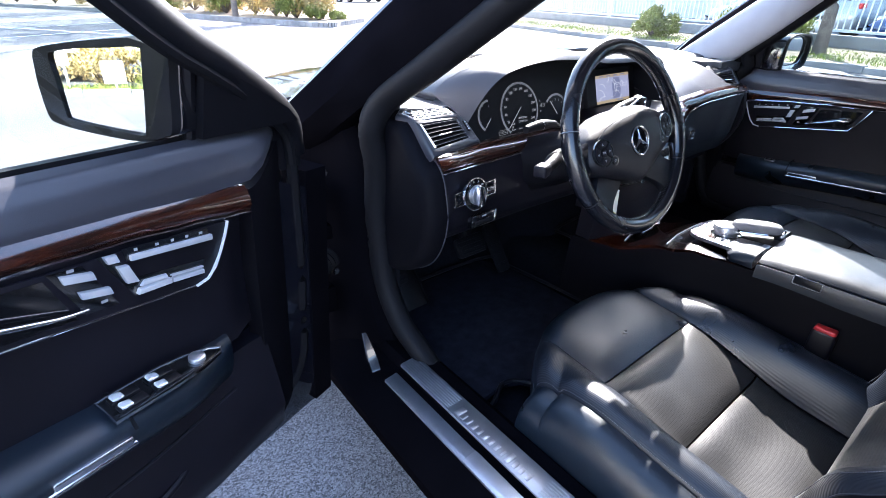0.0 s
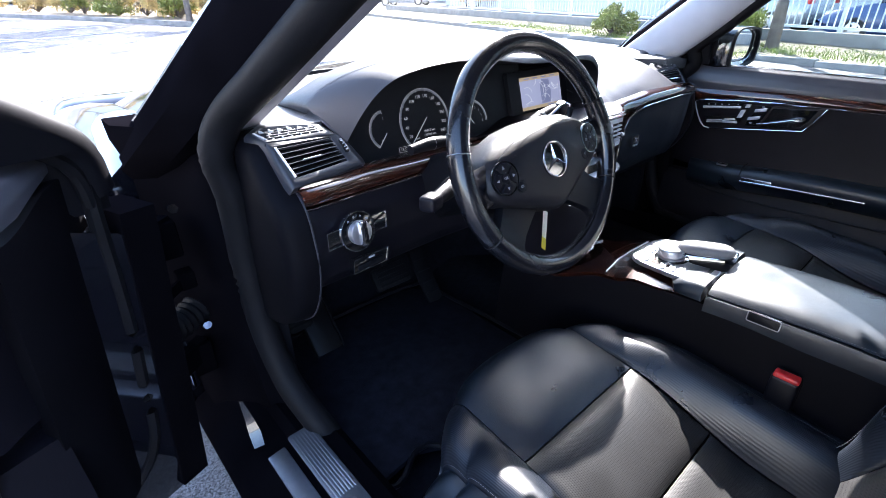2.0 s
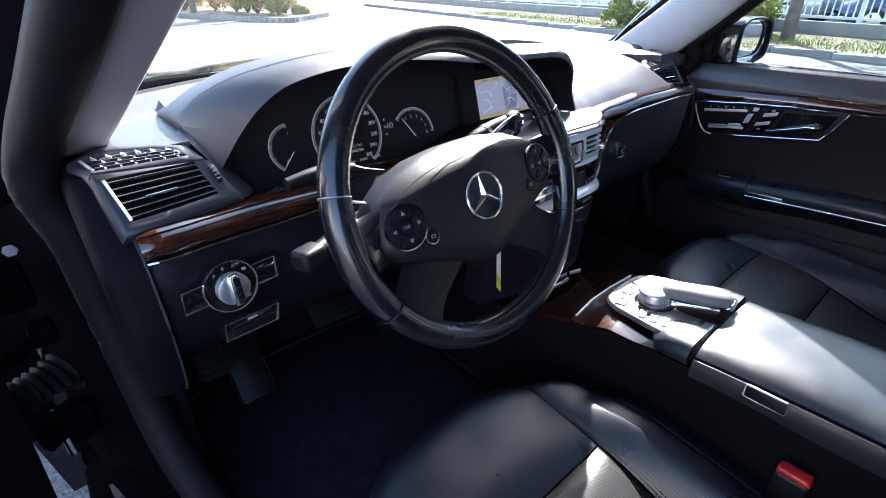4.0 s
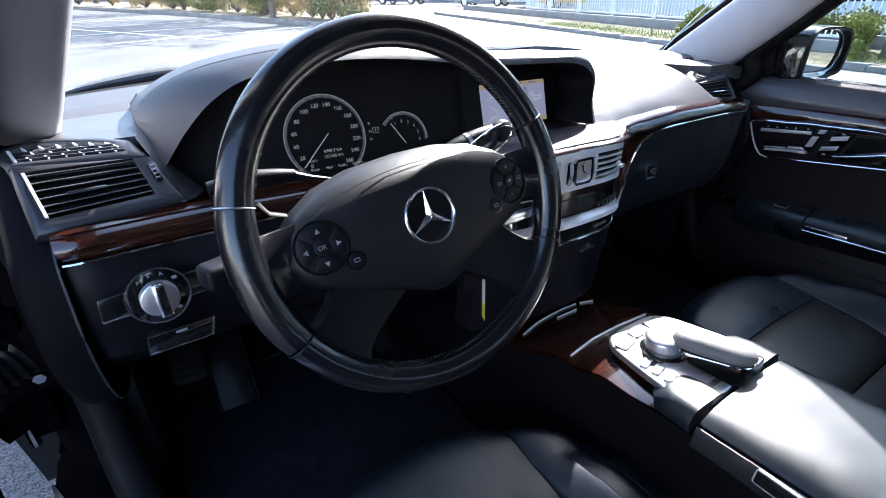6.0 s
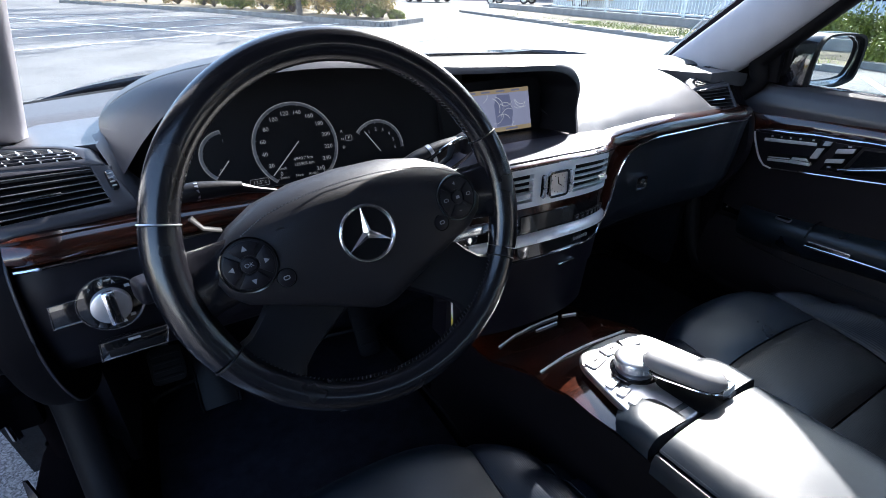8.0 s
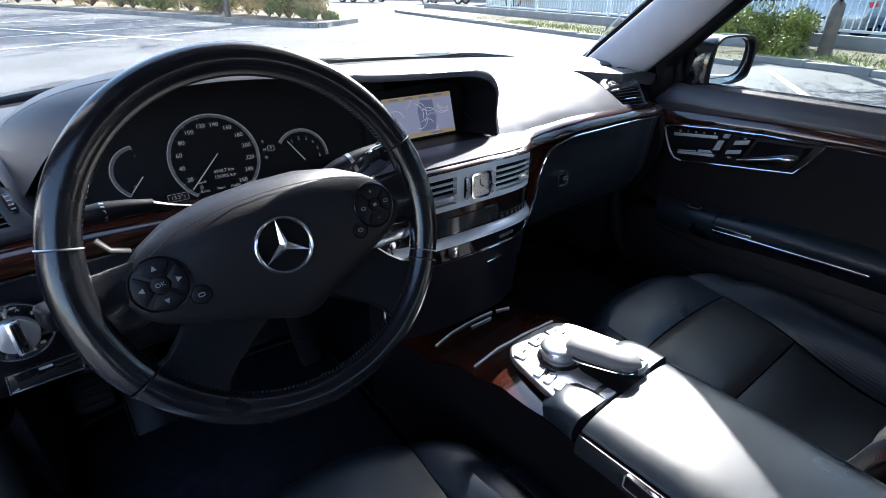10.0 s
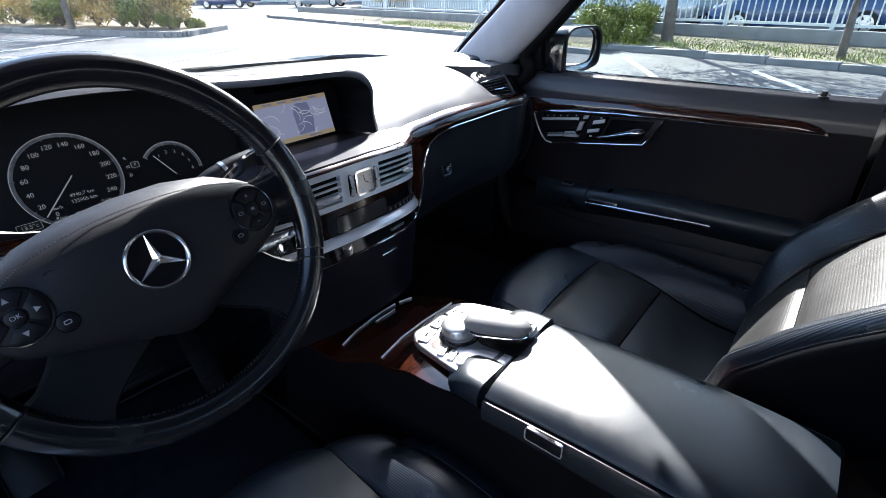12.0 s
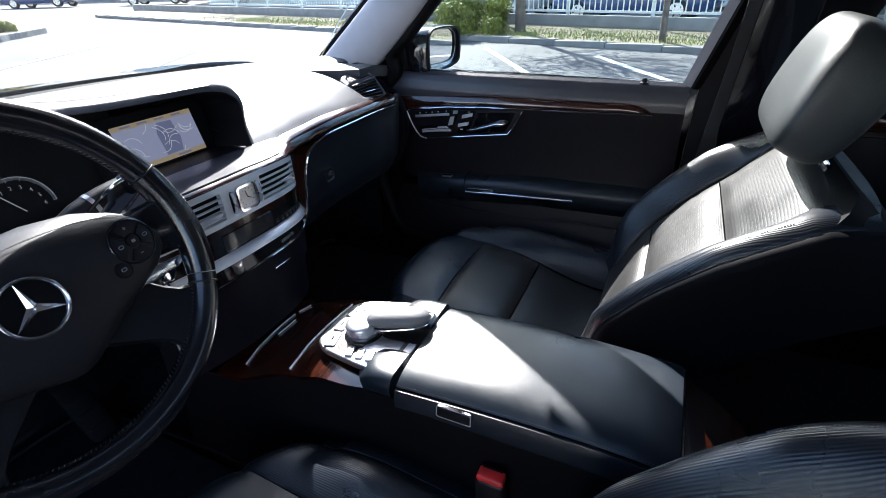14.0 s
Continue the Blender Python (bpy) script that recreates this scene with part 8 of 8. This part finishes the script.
bed = obj("island_bed", loft([[rise(x, y, 0.13) for x, y in ((8.5, 16.8), (6.9, 15.5), (6.1, 15.3), (4.9, 18.5), (3.4, 23.4), (1.2, 28.8), (-4.3, 41.0), (8, 45), (14, 30))], [rise(x, y, -0.1) for x, y in ((8.5, 16.8), (6.9, 15.5), (6.1, 15.3), (4.9, 18.5), (3.4, 23.4), (1.2, 28.8), (-4.3, 41.0), (8, 45), (14, 30))]]), EARTH)
tagged(bed, "bare earth bed of the island", "flower bed", kind="structure")
hr = random.Random(8)
hedge_line = [Vector((6.6, 16.6, 0)), Vector((5.6, 19.2, 0)), Vector((4.2, 23.8, 0)), Vector((2.0, 29.4, 0)), Vector((-3.4, 41.5, 0))]
hs_ = spline(hedge_line, 9)
for i, q in enumerate(hs_[::2]):
    c = rise(q.x + hr.uniform(0.2, 1.2), q.y + hr.uniform(-0.4, 0.4), 0.12)
    shrub(c, hr.uniform(0.7, 1.1), hr.uniform(1.2, 2.4), DRY if hr.random() < 0.75 else LEAF, 100 + i, "straggly dry tan hedge bush on the island", 2600, 0.05)
shrub(rise(6.6, 16.6, 0.12), 0.42, 0.75, LEAF, 61, "small dark green conifer bush at the island's end", 5000, 0.022)
shrub(rise(7.3, 16.4, 0.12), 0.35, 0.35, LEAF, 63, "low yellow-green plants at the island's end", 3000, 0.025)
for tx, ty, th, tr, seed in ((8.6, 20.4, 8.6, 0.12, 31), (7.2, 25.0, 9.4, 0.14, 32), (10.2, 26.5, 9.8, 0.14, 35), (5.6, 30.0, 9.6, 0.14, 33), (8.8, 33.5, 10.2, 0.15, 36), (3.4, 36.0, 9.5, 0.14, 37), (-0.6, 41.0, 9.5, 0.14, 38)):
    tree(rise(tx, ty, 0.1), th, tr, seed, "tall bare spring tree behind the hedge")
tree(rise(4.8, 19.6, 0.1), 4.6, 0.09, 34, "bare young tree at the hedge")

# Far side of the car park, beyond the open door: grass, kerb and a tan hedge.
side_kerb = thing("kerb", (-15.2, 0, 0.0), "grey concrete kerb below the far hedge", "kerb", kind="structure")
for i in range(-9, 10):
    part("kerb_stone", box((0, 0, 0.05), (0.16, 0.988, 0.20), 0.012, 1, m=Matrix.Translation(rise(-15.2, i * 1.0))), CONCRETE, side_kerb)
blades("grass", 5000, lambda r: rise(-15.35 - 1.1 * r.random(), r.uniform(-8, 8), 0.06), 0.08, 0.22, 0.012, GRASS, 41, "sunlit grass strip below the far hedge", "grass")
for i in range(9):
    shrub(rise(-17.2 + hr.uniform(-0.3, 0.3), -7.0 + 1.75 * i, 0.0), hr.uniform(0.95, 1.2), hr.uniform(1.9, 2.6), DRY if i % 3 else LEAF, 200 + i, "straggly dry tan hedge bush on the far side", 3600, 0.05)

for by, bz, bw, bh in ((-0.25, 0.50, 0.50, 0.55), (0.75, 0.85, 0.24, 0.34)):
    nb = thing("notice_board", (-16.1, by, 0), "plain white board on a post before the far hedge", "sign", "white boards")
    part("board", box((-16.1, by, bz), (0.03, bw, bh), 0.006, 2), LINE, nb)
    part("post", tube([(-16.13, by, -0.02), (-16.13, by, bz)], 0.025, 8), FENCE, nb)

# Vehicles parked in the distance.
TYRE = material("tyre", (0.015, 0.015, 0.016), 0.8, bump=(90, 0.3), mottle=(20, 0.2))
BLUE = material("blue_paint", (0.03, 0.06, 0.16), 0.2, coat=0.6, mottle=(2, 0.1))
CAR_SILVER = material("silver_paint", (0.45, 0.48, 0.52), 0.25, 0.4, coat=0.6, mottle=(2, 0.06))
AMBER = material("yellow_paint", (0.65, 0.36, 0.02), 0.35, coat=0.4, mottle=(2, 0.08))
DARKGLASS = material("dark_glass", (0.01, 0.012, 0.015), 0.05, coat=0.5, wear=(4, 0.03))


def parked(name, c, yaw, length, mat, label, van=False):
    t = thing(name, tuple(c), label, "van" if van else "car", "parked vehicles")
    m = Matrix.Translation(c) @ Matrix.Rotation(yaw, 4, "Z")
    w, L2 = 0.9, length / 2
    if van:
        rows = [(-L2, 0.5, 2.1), (-L2 + 0.1, 0.42, 2.35), (L2 - 1.9, 0.42, 2.35), (L2 - 1.4, 0.42, 2.2), (L2 - 0.8, 0.42, 1.35), (L2 - 0.05, 0.45, 1.1), (L2, 0.5, 0.8)]
    else:
        rows = [(-L2, 0.45, 0.75), (-L2 + 0.08, 0.3, 0.95), (-L2 + 0.5, 0.25, 1.0), (L2 - 1.2, 0.25, 0.95), (L2 - 0.3, 0.27, 0.80), (L2, 0.4, 0.6)]
    rings = [[m @ Vector((x, y * w, z)) for y, z in ((-0.92, lo), (-1, lo + 0.15), (-1, (lo + hi) / 2), (-0.86, hi - 0.03), (-0.6, hi), (0.6, hi), (0.86, hi - 0.03), (1, (lo + hi) / 2), (1, lo + 0.15), (0.92, lo))] for x, lo, hi in rows]
    part("body", loft(rings), mat, t, sharp=45)
    if van:
        for sy in (-1, 1):
            part("side_window", box((L2 - 1.75, sy * 0.885, 1.65), (0.8, 0.04, 0.5), 0.015, m=m), DARKGLASS, t)
        part("windscreen", box((L2 - 1.08, 0, 1.75), (0.06, 1.45, 0.85), 0.02, 2, (0, -35, 0), m), DARKGLASS, t)
    else:
        cab = [(-L2 + 0.35, 0.98, 0.99), (-L2 + 1.05, 0.98, 1.40), (-L2 + 1.6, 0.98, 1.46), (L2 - 2.0, 0.95, 1.43), (L2 - 1.15, 0.93, 0.97)]
        part("cabin", loft([[m @ Vector((x, y * w, z)) for y, z in ((-0.9, lo), (-0.72, hi - 0.04), (-0.6, hi), (0.6, hi), (0.72, hi - 0.04), (0.9, lo))] for x, lo, hi in cab]), DARKGLASS, t, "dark window glass")
        part("roof", loft([[m @ Vector((x, y * w, hi + dz)) for y, dz in ((-0.7, -0.03), (-0.58, 0.012), (0.58, 0.012), (0.7, -0.03), (0.58, -0.02), (-0.58, -0.02))] for x, lo, hi in cab[1:4]]), mat, t)
        for sy in (-1, 1):
            part("door_pillar", box((-0.15, sy * 0.735, 1.2), (0.09, 0.05, 0.5), 0.01, 1, (sy * 20, 0, 0), m), mat, t)
            part("headlight", box((L2 - 0.18, sy * 0.62, 0.68), (0.18, 0.34, 0.14), 0.04, m=m), CHROME, t)
            part("rear_light", box((-L2 + 0.06, sy * 0.66, 0.82), (0.1, 0.3, 0.14), 0.03, m=m), RED, t)
    r = 0.36 if van else 0.31
    for sx in (-L2 + 0.85, L2 - 0.85):
        for sy in (-1, 1):
            wm = m @ axes((sx, sy * 0.80 - 0.1, r), (1, 0, 0), (0, 0, -1))
            wh = part("wheel", disc(r, 0.2, wm, 24, 0.03), TYRE, t, "black tyre")
            part("rim", disc(r * 0.62, 0.215, wm @ pose(0, 0, -0.0075), 20, 0.01), SATIN, wh, "grey rim")
            for k in range(5):
                part("rim_slot", box((r * 0.38, 0, 0.21 if sy > 0 else -0.002), (r * 0.22, r * 0.12, 0.012), m=wm @ pose(0, 0, 0, 0, 0, 72 * k)), TYRE, wh)
    return t


parked("parked_van", rise(27.2, 25.2), radians(-60), 5.6, AMBER, "amber yellow van parked far ahead", True)
parked("parked_car", rise(30.2, 19.6), radians(-115), 4.4, BLUE, "dark blue car parked beyond the junction")
parked("parked_car", rise(24.5, 32.5), radians(-60), 4.4, CAR_SILVER, "silver car parked far ahead")
parked("parked_car", rise(20.5, 38.5), radians(-60), 4.4, BLUE, "dark car parked far ahead")
parked("parked_car", along(3.0, 6.4) + Vector((0, 0, -0.05)), yaw, 4.4, BLUE, "dark blue car parked behind the fence")
parked("parked_car", along(7.8, 6.6) + Vector((0, 0, -0.05)), yaw, 4.4, CAR_SILVER, "pale silver car parked behind the fence")
parked("parked_car", along(-2.0, 7.0) + Vector((0, 0, -0.05)), yaw, 4.4, CAR_SILVER, "pale car parked behind the fence")

# Plain pale buildings that close the distance.
for c, s, a in (((45, 42), (60, 8, 9), -60), ((26, 2), (8, 60, 8), -12), ((5, 62), (70, 8, 8), 8), ((-32, 30), (8, 80, 8), 15), ((-10, -40), (90, 8, 8), 0)):
    b = thing("building", tuple(rise(*c)), "plain pale rendered building in the distance", "building", "distant buildings")
    m = Matrix.Translation(rise(*c)) @ Matrix.Rotation(radians(a), 4, "Z")
    part("wall", box((0, 0, s[2] / 2), s, 0.05, 1, m=m), WALL, b)
    part("roof", box((0, 0, s[2] + 0.15), (s[0] + 0.6, s[1] + 0.6, 0.3), 0.05, 1, m=m), CONCRETE, b)
